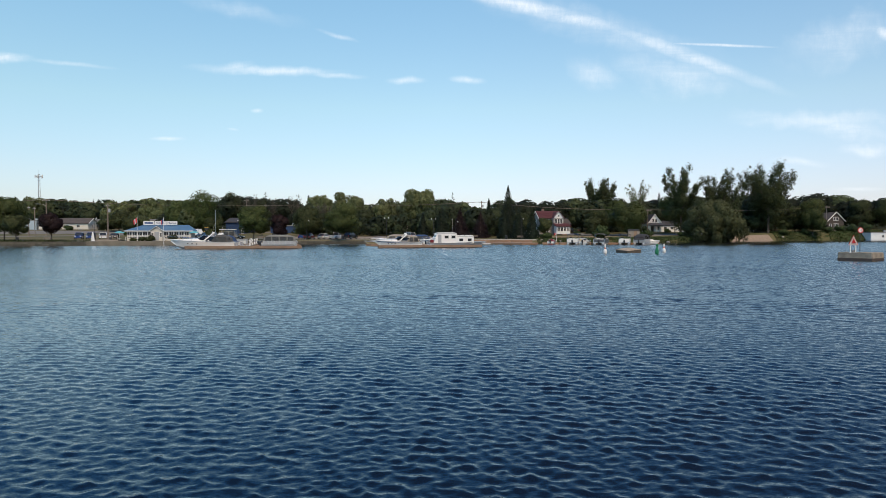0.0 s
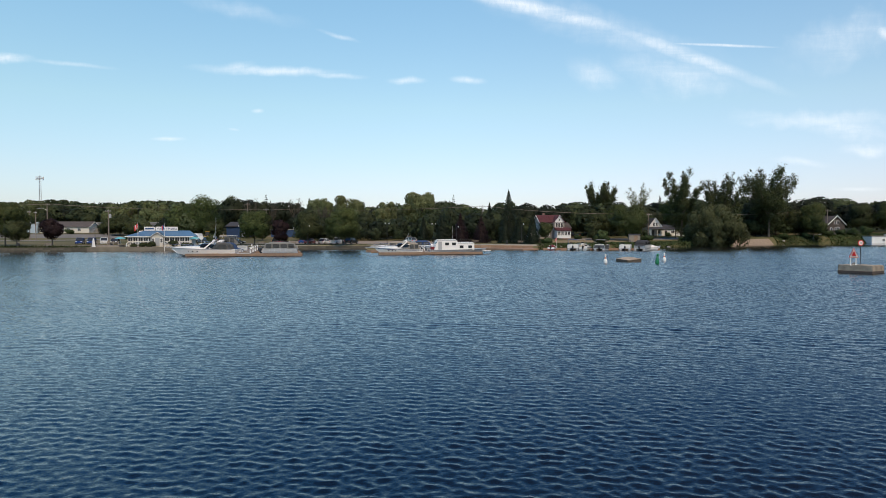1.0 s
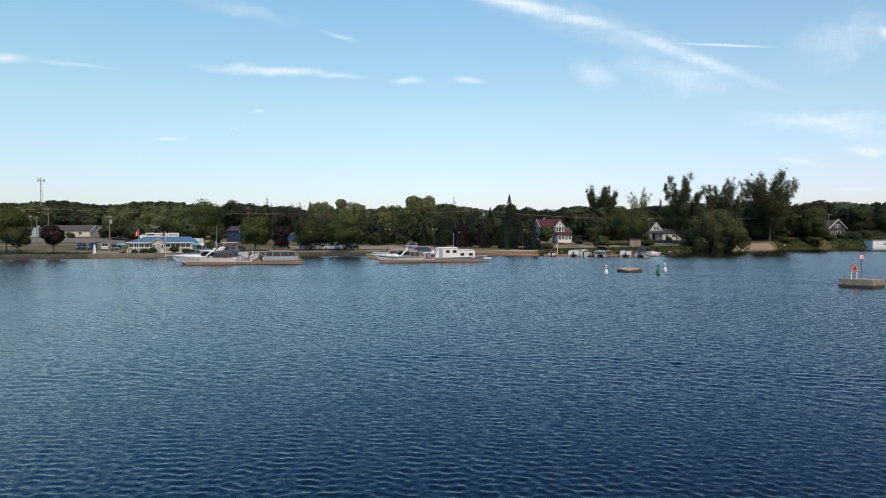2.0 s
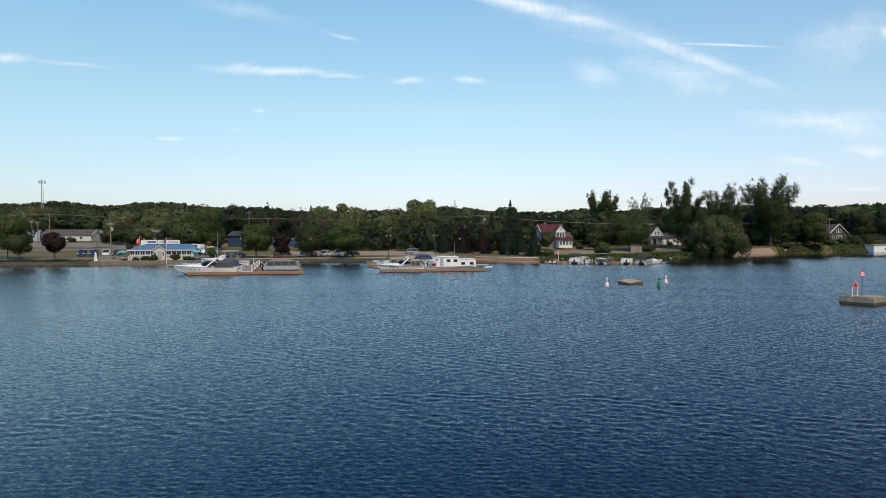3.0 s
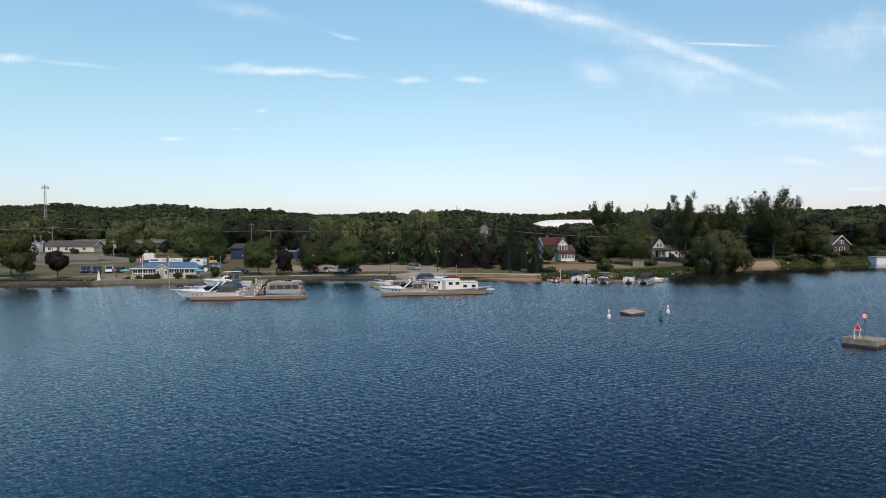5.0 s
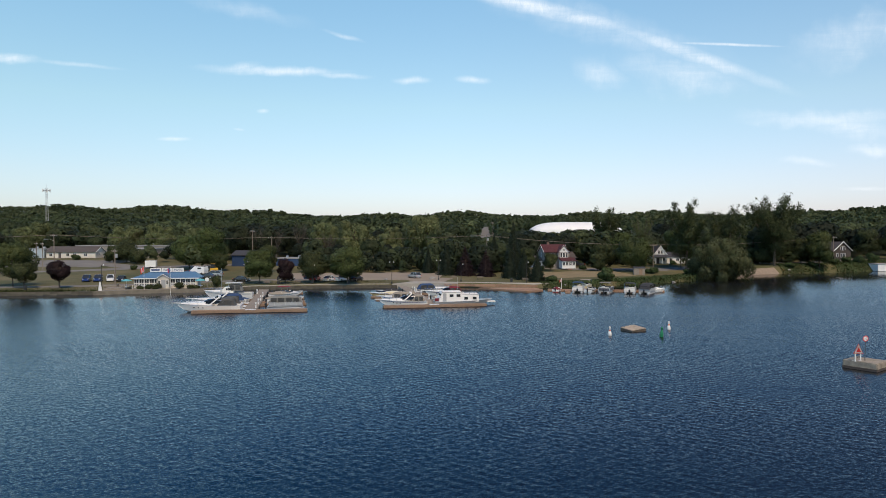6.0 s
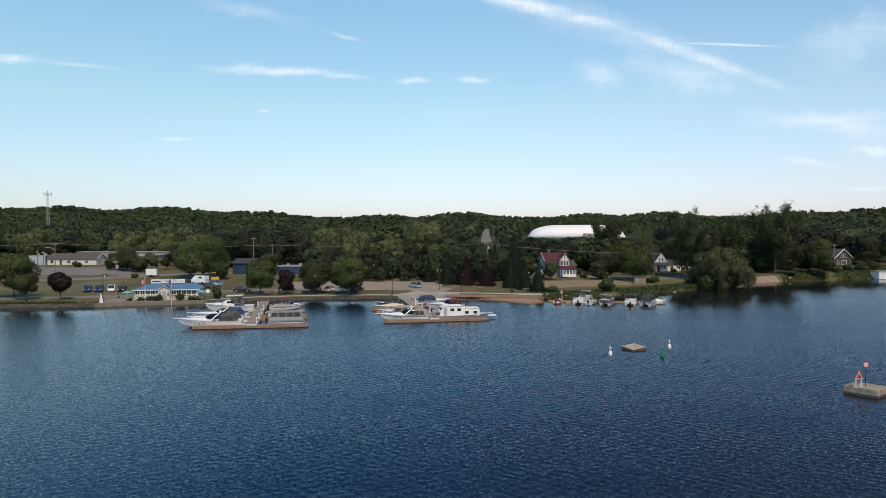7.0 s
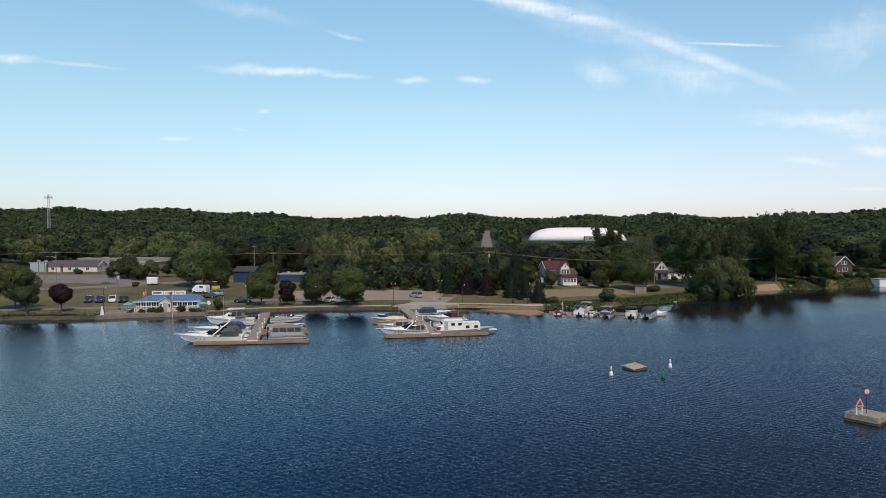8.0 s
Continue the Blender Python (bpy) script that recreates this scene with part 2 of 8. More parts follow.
M = {
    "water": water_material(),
    "concrete": material("weathered_concrete", (0.23, 0.205, 0.17), 0.85, spread=0.3, scale=0.8, grain=14, bump=0.5),
    "pier": material("stained_brown_concrete", (0.27, 0.225, 0.17), 0.9, spread=0.4, scale=1.3, grain=9, bump=0.9, stain=(0.13, 0.105, 0.078)),
    "path": material("concrete_path", (0.328, 0.299, 0.254), 0.9, spec=0.15, spread=0.15, scale=0.5, grain=8),
    "asphalt": material("asphalt", (0.17, 0.156, 0.142), 0.95, spec=0.15, spread=0.2, scale=0.2, grain=6, bump=0.3),
    "gravel": material("pale_gravel", (0.245, 0.200, 0.156), 0.95, spec=0.15, spread=0.15, scale=0.15, grain=9, bump=0.4),
    "wood": material("weathered_dock_wood", (0.235, 0.152, 0.098), 0.8, spread=0.25, scale=1.2, grain=18, bump=0.4, per_object=0.18),
    "wood_new": material("red_brown_deck_wood", (0.288, 0.171, 0.104), 0.75, spread=0.2, scale=1.0, grain=16, bump=0.3, per_object=0.15),
    "raft_wood": material("sun_bleached_wood", (0.36, 0.285, 0.21), 0.85, spread=0.3, scale=1.8, grain=20, bump=0.5, per_object=0.22),
    "wood_grey": material("grey_wood", (0.240, 0.200, 0.160), 0.85, spread=0.2, scale=1.4, grain=20, bump=0.4, per_object=0.15),
    "pole": material("utility_pole_wood", (0.20, 0.16, 0.13), 0.9, spread=0.25, scale=2.0, grain=22, bump=0.4),
    "bark": material("bark", (0.10, 0.08, 0.06), 0.95, spread=0.35, scale=3.0, grain=16, bump=0.8),
    "gel": material("white_gelcoat", (0.70, 0.665, 0.62), 0.25, spread=0.05, scale=1.5, grain=30, bump=0.02, coat=0.3),
    "cream": material("cream_hull", (0.62, 0.52, 0.33), 0.3, spread=0.08, scale=1.5, grain=30, bump=0.02, coat=0.3),
    "hull_grey": material("grey_hull", (0.34, 0.34, 0.34), 0.35, spread=0.08, scale=1.5, grain=30, bump=0.03, coat=0.2),
    "hull_dark": material("dark_hull", (0.06, 0.065, 0.08), 0.3, spread=0.1, scale=1.5, grain=30, bump=0.03, coat=0.3),
    "hull_red": material("dark_red_hull", (0.28, 0.03, 0.03), 0.3, spread=0.1, scale=1.5, grain=30, bump=0.03, coat=0.3),
    "hull_yellow": material("ochre_gelcoat", (0.50, 0.36, 0.17), 0.3, spread=0.06),
    "stripe": material("hull_stripe", (0.03, 0.06, 0.16), 0.3, spread=0.05),
    "canvas_tan": material("tan_canvas", (0.25, 0.215, 0.17), 0.9, spread=0.12, scale=2.0, grain=60, bump=0.2),
    "canvas_grey": material("grey_canvas", (0.165, 0.16, 0.142), 0.9, spread=0.12, scale=2.0, grain=60, bump=0.2),
    "canvas_dark": material("charcoal_canvas", (0.070, 0.068, 0.062), 0.9, spread=0.15, scale=2.0, grain=60, bump=0.2),
    "canvas_blue": material("blue_canvas", (0.021, 0.049, 0.119), 0.9, spread=0.15, scale=2.0, grain=60, bump=0.2),
    "canvas_red": material("burgundy_canvas", (0.140, 0.014, 0.021), 0.9, spread=0.15, scale=2.0, grain=60, bump=0.2),
    "canvas_black": material("black_canvas", (0.03, 0.03, 0.033), 0.9, spread=0.15, scale=2.0, grain=60, bump=0.2),
    "vinyl": material("clear_vinyl_window", (0.09, 0.09, 0.088), 0.25, spread=0.2, scale=2.0, grain=10, bump=0.05),
    "tint": material("tinted_glass", (0.015, 0.018, 0.02), 0.06, spread=0.1, bump=0.0),
    "glass": material("window_glass", (0.03, 0.035, 0.04), 0.05, spread=0.2, bump=0.0),
    "steel": material("stainless_steel", (0.62, 0.62, 0.62), 0.25, 1.0, spread=0.05, bump=0.02),
    "alu": material("brushed_aluminium", (0.55, 0.55, 0.55), 0.4, 1.0, spread=0.1, bump=0.05),
    "seat": material("pale_upholstery", (0.55, 0.52, 0.47), 0.6, spread=0.12),
    "engine": material("black_outboard", (0.02, 0.02, 0.022), 0.35, spread=0.15),
    "white": material("white_paint", (0.72, 0.69, 0.65), 0.6, spread=0.06, scale=1.0, grain=20, bump=0.05),
    "siding": material("cream_siding", (0.60, 0.54, 0.45), 0.75, spread=0.08, scale=0.5, grain=12, bump=0.1),
    "siding_white": material("white_siding", (0.72, 0.71, 0.68), 0.7, spread=0.07, scale=0.6, grain=12, bump=0.1),
    "siding_grey": material("grey_siding", (0.25, 0.22, 0.19), 0.75, spread=0.1, scale=0.6, grain=12, bump=0.1),
    "brick": material("brown_brick", (0.22, 0.13, 0.10), 0.9, spread=0.2, scale=1.2, grain=9, bump=0.3),
    "stonework": material("grey_brown_stone", (0.060, 0.046, 0.038), 0.9, spread=0.3, scale=1.2, grain=6, bump=0.5),
    "block": material("tan_block_wall", (0.34, 0.29, 0.23), 0.9, spread=0.12, scale=0.5, grain=8),
    "roof_blue": material("blue_metal_roof", (0.075, 0.155, 0.26), 0.45, spread=0.12, scale=0.6, grain=12, bump=0.05),
    "roof_brown": material("brown_shingle", (0.075, 0.062, 0.056), 0.9, spread=0.2, scale=0.7, grain=10, bump=0.3, per_object=0.1),
    "roof_red": material("dark_red_shingle", (0.075, 0.019, 0.021), 0.85, spread=0.18, scale=0.7, grain=10, bump=0.3, per_object=0.1),
    "roof_black": material("black_shingle", (0.04, 0.04, 0.045), 0.9, spread=0.2, scale=0.7, grain=10, bump=0.3),
    "roof_flat": material("pale_roof_membrane", (0.26, 0.25, 0.235), 0.8, spread=0.12, scale=0.4, grain=8),
    "blue_wall": material("dark_blue_metal_wall", (0.02, 0.045, 0.11), 0.6, spread=0.12, scale=0.5, grain=8),
    "dome": material("white_dome_fabric", (0.76, 0.73, 0.71), 0.6, spread=0.04, scale=0.2, grain=4, bump=0.05),
    "orange": material("faded_orange_band", (0.58, 0.13, 0.06), 0.5, spread=0.1),
    "red": material("signal_red", (0.62, 0.03, 0.03), 0.5, spread=0.1),
    "black": material("black_paint", (0.02, 0.02, 0.02), 0.5, spread=0.2),
    "green": material("green_buoy_paint", (0.01, 0.17, 0.07), 0.4, spread=0.15),
    "teal": material("teal_parasol_fabric", (0.10, 0.34, 0.38), 0.85, spread=0.1),
    "wall_stone": material("mossy_wall_stone", (0.085, 0.074, 0.054), 0.95, spread=0.35, scale=0.9, grain=7, bump=0.5, per_object=0.25),
    "quay_stone": material("weathered_quay_concrete", (0.17, 0.145, 0.11), 0.9, spread=0.35, scale=0.7, grain=8, bump=0.5),
    "rock": material("rock", (0.24, 0.22, 0.20), 0.9, spread=0.3, scale=1.5, grain=12, bump=0.6),
    "dry_lawn": material("dry_lawn", (0.195, 0.143, 0.070), 0.95, spread=0.3, scale=0.4, grain=14, bump=0.3),
    "sand": material("sand", (0.23, 0.175, 0.13), 0.95, spread=0.2, scale=0.7, grain=20),
    "tyre": material("tyre_rubber", (0.02, 0.02, 0.02), 0.85, spread=0.2),
    "car_blue": material("blue_car_paint", (0.02, 0.05, 0.18), 0.25, 0.3, spread=0.05, bump=0.0, coat=0.8),
    "car_white": material("white_car_paint", (0.75, 0.75, 0.75), 0.25, spread=0.03, bump=0.0, coat=0.8),
    "car_black": material("black_car_paint", (0.015, 0.016, 0.018), 0.25, 0.2, spread=0.05, bump=0.0, coat=0.8),
    "car_silver": material("silver_car_paint", (0.42, 0.43, 0.44), 0.3, 0.5, spread=0.05, bump=0.0, coat=0.8),
    "car_red": material("red_car_paint", (0.22, 0.02, 0.02), 0.3, 0.2, spread=0.05, bump=0.0, coat=0.8),
    "yellow": material("yellow_paint", (0.60, 0.34, 0.03), 0.5, spread=0.1),
    "lamp_glass": material("lamp_lens", (0.6, 0.6, 0.58), 0.3, spread=0.05),
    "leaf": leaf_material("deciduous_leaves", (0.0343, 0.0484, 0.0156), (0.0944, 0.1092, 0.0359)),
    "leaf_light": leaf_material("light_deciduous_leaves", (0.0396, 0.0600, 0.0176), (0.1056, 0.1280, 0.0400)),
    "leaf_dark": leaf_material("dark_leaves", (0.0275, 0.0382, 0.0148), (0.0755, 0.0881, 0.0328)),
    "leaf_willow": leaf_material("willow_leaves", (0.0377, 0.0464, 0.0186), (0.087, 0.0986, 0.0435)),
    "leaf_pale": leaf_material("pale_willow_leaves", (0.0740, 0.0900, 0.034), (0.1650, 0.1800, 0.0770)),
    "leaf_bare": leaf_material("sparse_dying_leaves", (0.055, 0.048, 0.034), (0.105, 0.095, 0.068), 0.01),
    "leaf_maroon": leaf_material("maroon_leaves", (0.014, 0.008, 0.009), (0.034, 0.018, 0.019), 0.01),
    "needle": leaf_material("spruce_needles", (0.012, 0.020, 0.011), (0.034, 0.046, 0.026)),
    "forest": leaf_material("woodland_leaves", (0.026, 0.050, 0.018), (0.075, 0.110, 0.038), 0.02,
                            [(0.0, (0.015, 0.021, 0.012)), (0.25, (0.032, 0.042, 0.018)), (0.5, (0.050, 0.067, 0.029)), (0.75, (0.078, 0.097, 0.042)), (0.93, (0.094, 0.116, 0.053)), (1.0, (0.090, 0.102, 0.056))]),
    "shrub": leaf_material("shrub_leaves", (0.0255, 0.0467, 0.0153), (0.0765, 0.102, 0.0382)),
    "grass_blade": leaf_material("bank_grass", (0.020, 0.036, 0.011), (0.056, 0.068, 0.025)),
}


def ground_material():
    """Mown grass with dry and bare patches, darker woodland floor further inland."""
    m = bpy.data.materials.new("grass_ground")
    m.use_nodes = True
    m.node_tree.nodes.clear()
    n = Nodes(m.node_tree)
    at = n.add("ShaderNodeTexCoord").outputs["Object"]
    big = n.add("ShaderNodeTexNoise", {"Vector": at, "Scale": 0.05, "Detail": 5.0, "Roughness": 0.65})
    mid = n.add("ShaderNodeTexNoise", {"Vector": at, "Scale": 0.6, "Detail": 5.0, "Roughness": 0.7})
    fine = n.add("ShaderNodeTexNoise", {"Vector": at, "Scale": 7.0, "Detail": 3.0})
    col = n.mix(n.ramp(big.outputs["Fac"], [(0.36, 0.0), (0.62, 1.0)]).outputs[0], (0.058, 0.066, 0.025), (0.185, 0.148, 0.076))
    col = n.mix(n.math("MULTIPLY", mid.outputs["Fac"], 0.6), col, (0.095, 0.086, 0.038))
    col = n.mix(n.math("MULTIPLY", fine.outputs["Fac"], 0.5), col, (0.058, 0.055, 0.023))
    y = n.add("ShaderNodeSeparateXYZ", {0: at}).outputs[1]
    inland = n.add("ShaderNodeMapRange", {0: n.math("ADD", y, n.math("MULTIPLY", big.outputs["Fac"], 60.0)), 1: 290.0, 2: 350.0})
    col = n.mix(inland.outputs[0], col, (0.035, 0.045, 0.02))
    b = n.add("ShaderNodeBump", {"Strength": 0.5, "Distance": 0.06, "Height": fine.outputs["Fac"]})
    p = n.add("ShaderNodeBsdfPrincipled", {"Base Color": col, "Roughness": 0.95, "Normal": b, "Specular IOR Level": 0.2})
    n.add("ShaderNodeOutputMaterial", {0: p})
    return m


M["ground"] = ground_material()


# ---- mesh helpers ----
def link_mesh(name, bm, mat, smooth=False):
    me = bpy.data.meshes.new(name)
    bm.normal_update()
    bm.to_mesh(me)
    bm.free()
    if mat is not None:
        me.materials.append(M[mat] if isinstance(mat, str) else mat)
    if smooth:
        me.polygons.foreach_set("use_smooth", [True] * len(me.polygons))
    return new(name, me)


def part(name, bm, mat, parent, label="", smooth=False):
    ob = link_mesh(name, bm, mat, smooth)
    ob.parent = parent
    return tagged(ob, label)


def thing(name, m, label, category, group="", kind=""):
    ob = new(name)
    ob.matrix_world = m
    return tagged(ob, label, category, group, kind)


def array_mesh(name, verts, faces, mat, smooth=False, normals=None):
    """A mesh from numpy arrays of vertices and of quads or triangles; normals, one a vertex, round off leafy crowns."""
    me = bpy.data.meshes.new(name)
    size = faces.shape[1]
    me.vertices.add(len(verts))
    me.vertices.foreach_set("co", np.ascontiguousarray(verts, dtype=np.float32).ravel())
    me.loops.add(faces.size)
    me.loops.foreach_set("vertex_index", np.ascontiguousarray(faces, dtype=np.int32).ravel())
    me.polygons.add(len(faces))
    me.polygons.foreach_set("loop_start", np.arange(0, faces.size, size, dtype=np.int32))
    me.polygons.foreach_set("loop_total", np.full(len(faces), size, dtype=np.int32))
    if smooth:
        me.polygons.foreach_set("use_smooth", np.ones(len(faces), dtype=bool))
    me.update(calc_edges=True)
    if normals is not None:
        own = me.attributes.new("custom_normal", "FLOAT_VECTOR", "POINT")
        own.data.foreach_set("vector", np.ascontiguousarray(normals, dtype=np.float32).ravel())
    me.materials.append(M[mat] if isinstance(mat, str) else mat)
    return me


def box(sx, sy, sz, at=(0, 0, 0), bevel=0.0, bm=None, turn=None):
    """A box standing on at (centre of its base)."""
    bm = bm or bmesh.new()
    m = Matrix.Translation(at) @ (turn or Matrix.Identity(4)) @ Matrix.Translation((0, 0, sz / 2)) @ Matrix.Diagonal((sx, sy, sz, 1))
    made = bmesh.ops.create_cube(bm, size=1.0, matrix=m)
    if bevel:
        edges = list({e for v in made["verts"] for e in v.link_edges})
        bmesh.ops.bevel(bm, geom=edges, offset=bevel, segments=1, affect="EDGES")
    return bm


def rod(a, b, r0, r1=None, sides=8, bm=None):
    """A round bar from a to b."""
    bm = bm or bmesh.new()
    a, b = Vector(a), Vector(b)
    d = b - a
    m = Matrix.Translation((a + b) / 2) @ d.to_track_quat("Z", "Y").to_matrix().to_4x4()
    bmesh.ops.create_cone(bm, cap_ends=True, segments=sides, radius1=r0, radius2=r0 if r1 is None else r1, depth=d.length, matrix=m)
    return bm


def bent(points, r, sides=6, bm=None):
    """One round bar following a line of points."""
    pts = [Vector(p) for p in points]
    rings = []
    for i, p in enumerate(pts):
        d = (pts[min(i + 1, len(pts) - 1)] - pts[max(i - 1, 0)]).normalized()
        side = d.cross(Vector((0, 0, 1)))
        side = side.normalized() if side.length > 0.05 else Vector((1, 0, 0))
        up = side.cross(d).normalized()
        rings.append([p + (side * math.cos(a) + up * math.sin(a)) * r for a in (2 * math.pi * k / sides for k in range(sides))])
    return loft(rings, bm)


def prism(outline, z0, z1, bm=None, m=None):
    """An outline in plan, counter-clockwise, raised from z0 to z1."""
    bm = bm or bmesh.new()
    m = m or Matrix.Identity(4)
    low = [bm.verts.new(m @ Vector((x, y, z0))) for x, y in outline]
    top = [bm.verts.new(m @ Vector((x, y, z1))) for x, y in outline]
    bm.faces.new(list(reversed(low)))
    bm.faces.new(top)
    for i in range(len(outline)):
        j = (i + 1) % len(outline)
        bm.faces.new((low[i], low[j], top[j], top[i]))
    return bm


def lathe(profile, sides=12, bm=None, at=(0, 0, 0)):
    """A body of revolution from (radius, height) pairs."""
    bm = bm or bmesh.new()
    rings = []
    for r, z in profile:
        rings.append([bm.verts.new((at[0] + r * math.cos(2 * math.pi * i / sides), at[1] + r * math.sin(2 * math.pi * i / sides), at[2] + z)) for i in range(sides)])
    for lo, hi in zip(rings, rings[1:]):
        for i in range(sides):
            j = (i + 1) % sides
            bm.faces.new((lo[i], lo[j], hi[j], hi[i]))
    bm.faces.new(list(reversed(rings[0])))
    bm.faces.new(rings[-1])
    return bm


def loft(rings, bm=None, closed=True, caps=True):
    """Skins rings of equally many points."""
    bm = bm or bmesh.new()
    vs = [[bm.verts.new(p) for p in ring] for ring in rings]
    count = len(vs[0])
    for lo, hi in zip(vs, vs[1:]):
        for i in range(count if closed else count - 1):
            j = (i + 1) % count
            bm.faces.new((lo[i], lo[j], hi[j], hi[i]))
    if caps and closed:
        bm.faces.new(list(reversed(vs[0])))
        bm.faces.new(vs[-1])
    return bm


# ---- the lie of the land ----
SHORE = [(-600, 126), (-101, 147.5), (-79, 149.7), (-73, 153), (-57, 157.5), (-48, 163), (-33, 167), (-14, 168.5), (-8, 172), (0, 172), (6, 170), (24, 169),
         (34, 170.5), (46, 178), (60, 185.3), (73, 195), (88, 212), (99, 220.6), (115, 229), (126, 230), (158, 244), (400, 300), (900, 380)]
LEVELS = [(0, 0.75), (157, 0.75), (177, 1.05), (192, 1.1), (215, 1.7), (232, 2.6), (262, 3.8), (330, 5.2), (600, 10), (1000, 17)]
RIDGE = [(-0.75, 60), (-0.58, 60), (-0.45, 60), (-0.38, 55), (-0.29, 45), (-0.15, 41), (0.0, 41), (0.12, 38), (0.22, 44), (0.31, 45), (0.40, 38), (0.46, 38), (0.52, 46), (0.60, 55), (0.68, 66), (0.8, 72)]


def steps(table, v):
    return np.interp(v, [a for a, _ in table], [b for _, b in table])


def shore(x):
    return steps(SHORE, x)


def smooth01(t):
    t = np.clip(t, 0, 1)
    return t * t * (3 - 2 * t)


def lie(x, y):
    """Height of the ground."""
    x, y = np.asarray(x, float), np.asarray(y, float)
    off = y - shore(x)
    land = steps(LEVELS, y)
    far = smooth01((y - 850) / 750.0)
    ridge = steps(RIDGE, x / np.maximum(y, 1.0)) + 3.5 * np.sin(x * 0.011 + 1.0) + 2.5 * np.sin(x * 0.027) + 2.0 * np.sin(y * 0.013)
    land = land * (1 - far) + ridge * far
    beyond = smooth01((y - 1750) / 900.0)
    land = land * (1 - beyond) + 12.0 * beyond
    wall = smooth01((-x - 2) / 4.0)
    rise = np.where(wall > 0.5, smooth01(off / 0.5), smooth01((off + 0.6) / 5.0))
    bed = np.maximum(-2.5, -0.25 + off * 0.35)
    return np.where(off < 0, np.where(wall > 0.5, bed, bed * (1 - rise) + land * rise), bed * (1 - rise) + land * rise)


def build_ground():
    xs = np.concatenate([np.linspace(-3200, -260, 30), np.linspace(-240, 240, 241), np.linspace(260, 3200, 30)])
    off = np.concatenate([[-90, -40, -15, -7, -4, -2.5, -1.5, -0.8, -0.2], np.arange(0, 8, 0.5), np.arange(8, 120, 2.5), np.linspace(122, 400, 40), np.linspace(420, 1900, 75), np.linspace(2000, 4700, 12)])
    gx, go = np.meshgrid(xs, off)
    gy = shore(gx) * np.clip(1 - (go - 300) / 1500, 0.0, 1.0) + 150 * np.clip((go - 300) / 1500, 0, 1) + go
    gy = np.where(go < 300, shore(gx) + go, gy)
    gz = lie(gx, gy)
    near = (go > 6) & (go < 400)
    gz = gz + np.where(near, 0.04 * np.sin(gx * 0.9 + gy * 0.4) * np.sin(gy * 0.7), 0)
    verts = np.stack([gx, gy, gz], -1).reshape(-1, 3)
    r, c = gx.shape
    i = (np.arange(r - 1)[:, None] * c + np.arange(c - 1)[None, :]).ravel()
    faces = np.stack([i, i + 1, i + c + 1, i + c], -1)
    ob = new("ground", array_mesh("ground", verts, faces, "ground", True))
    tagged(ob, "patchy mown grass bank rising inland to wooded hills", "ground", kind="structure")


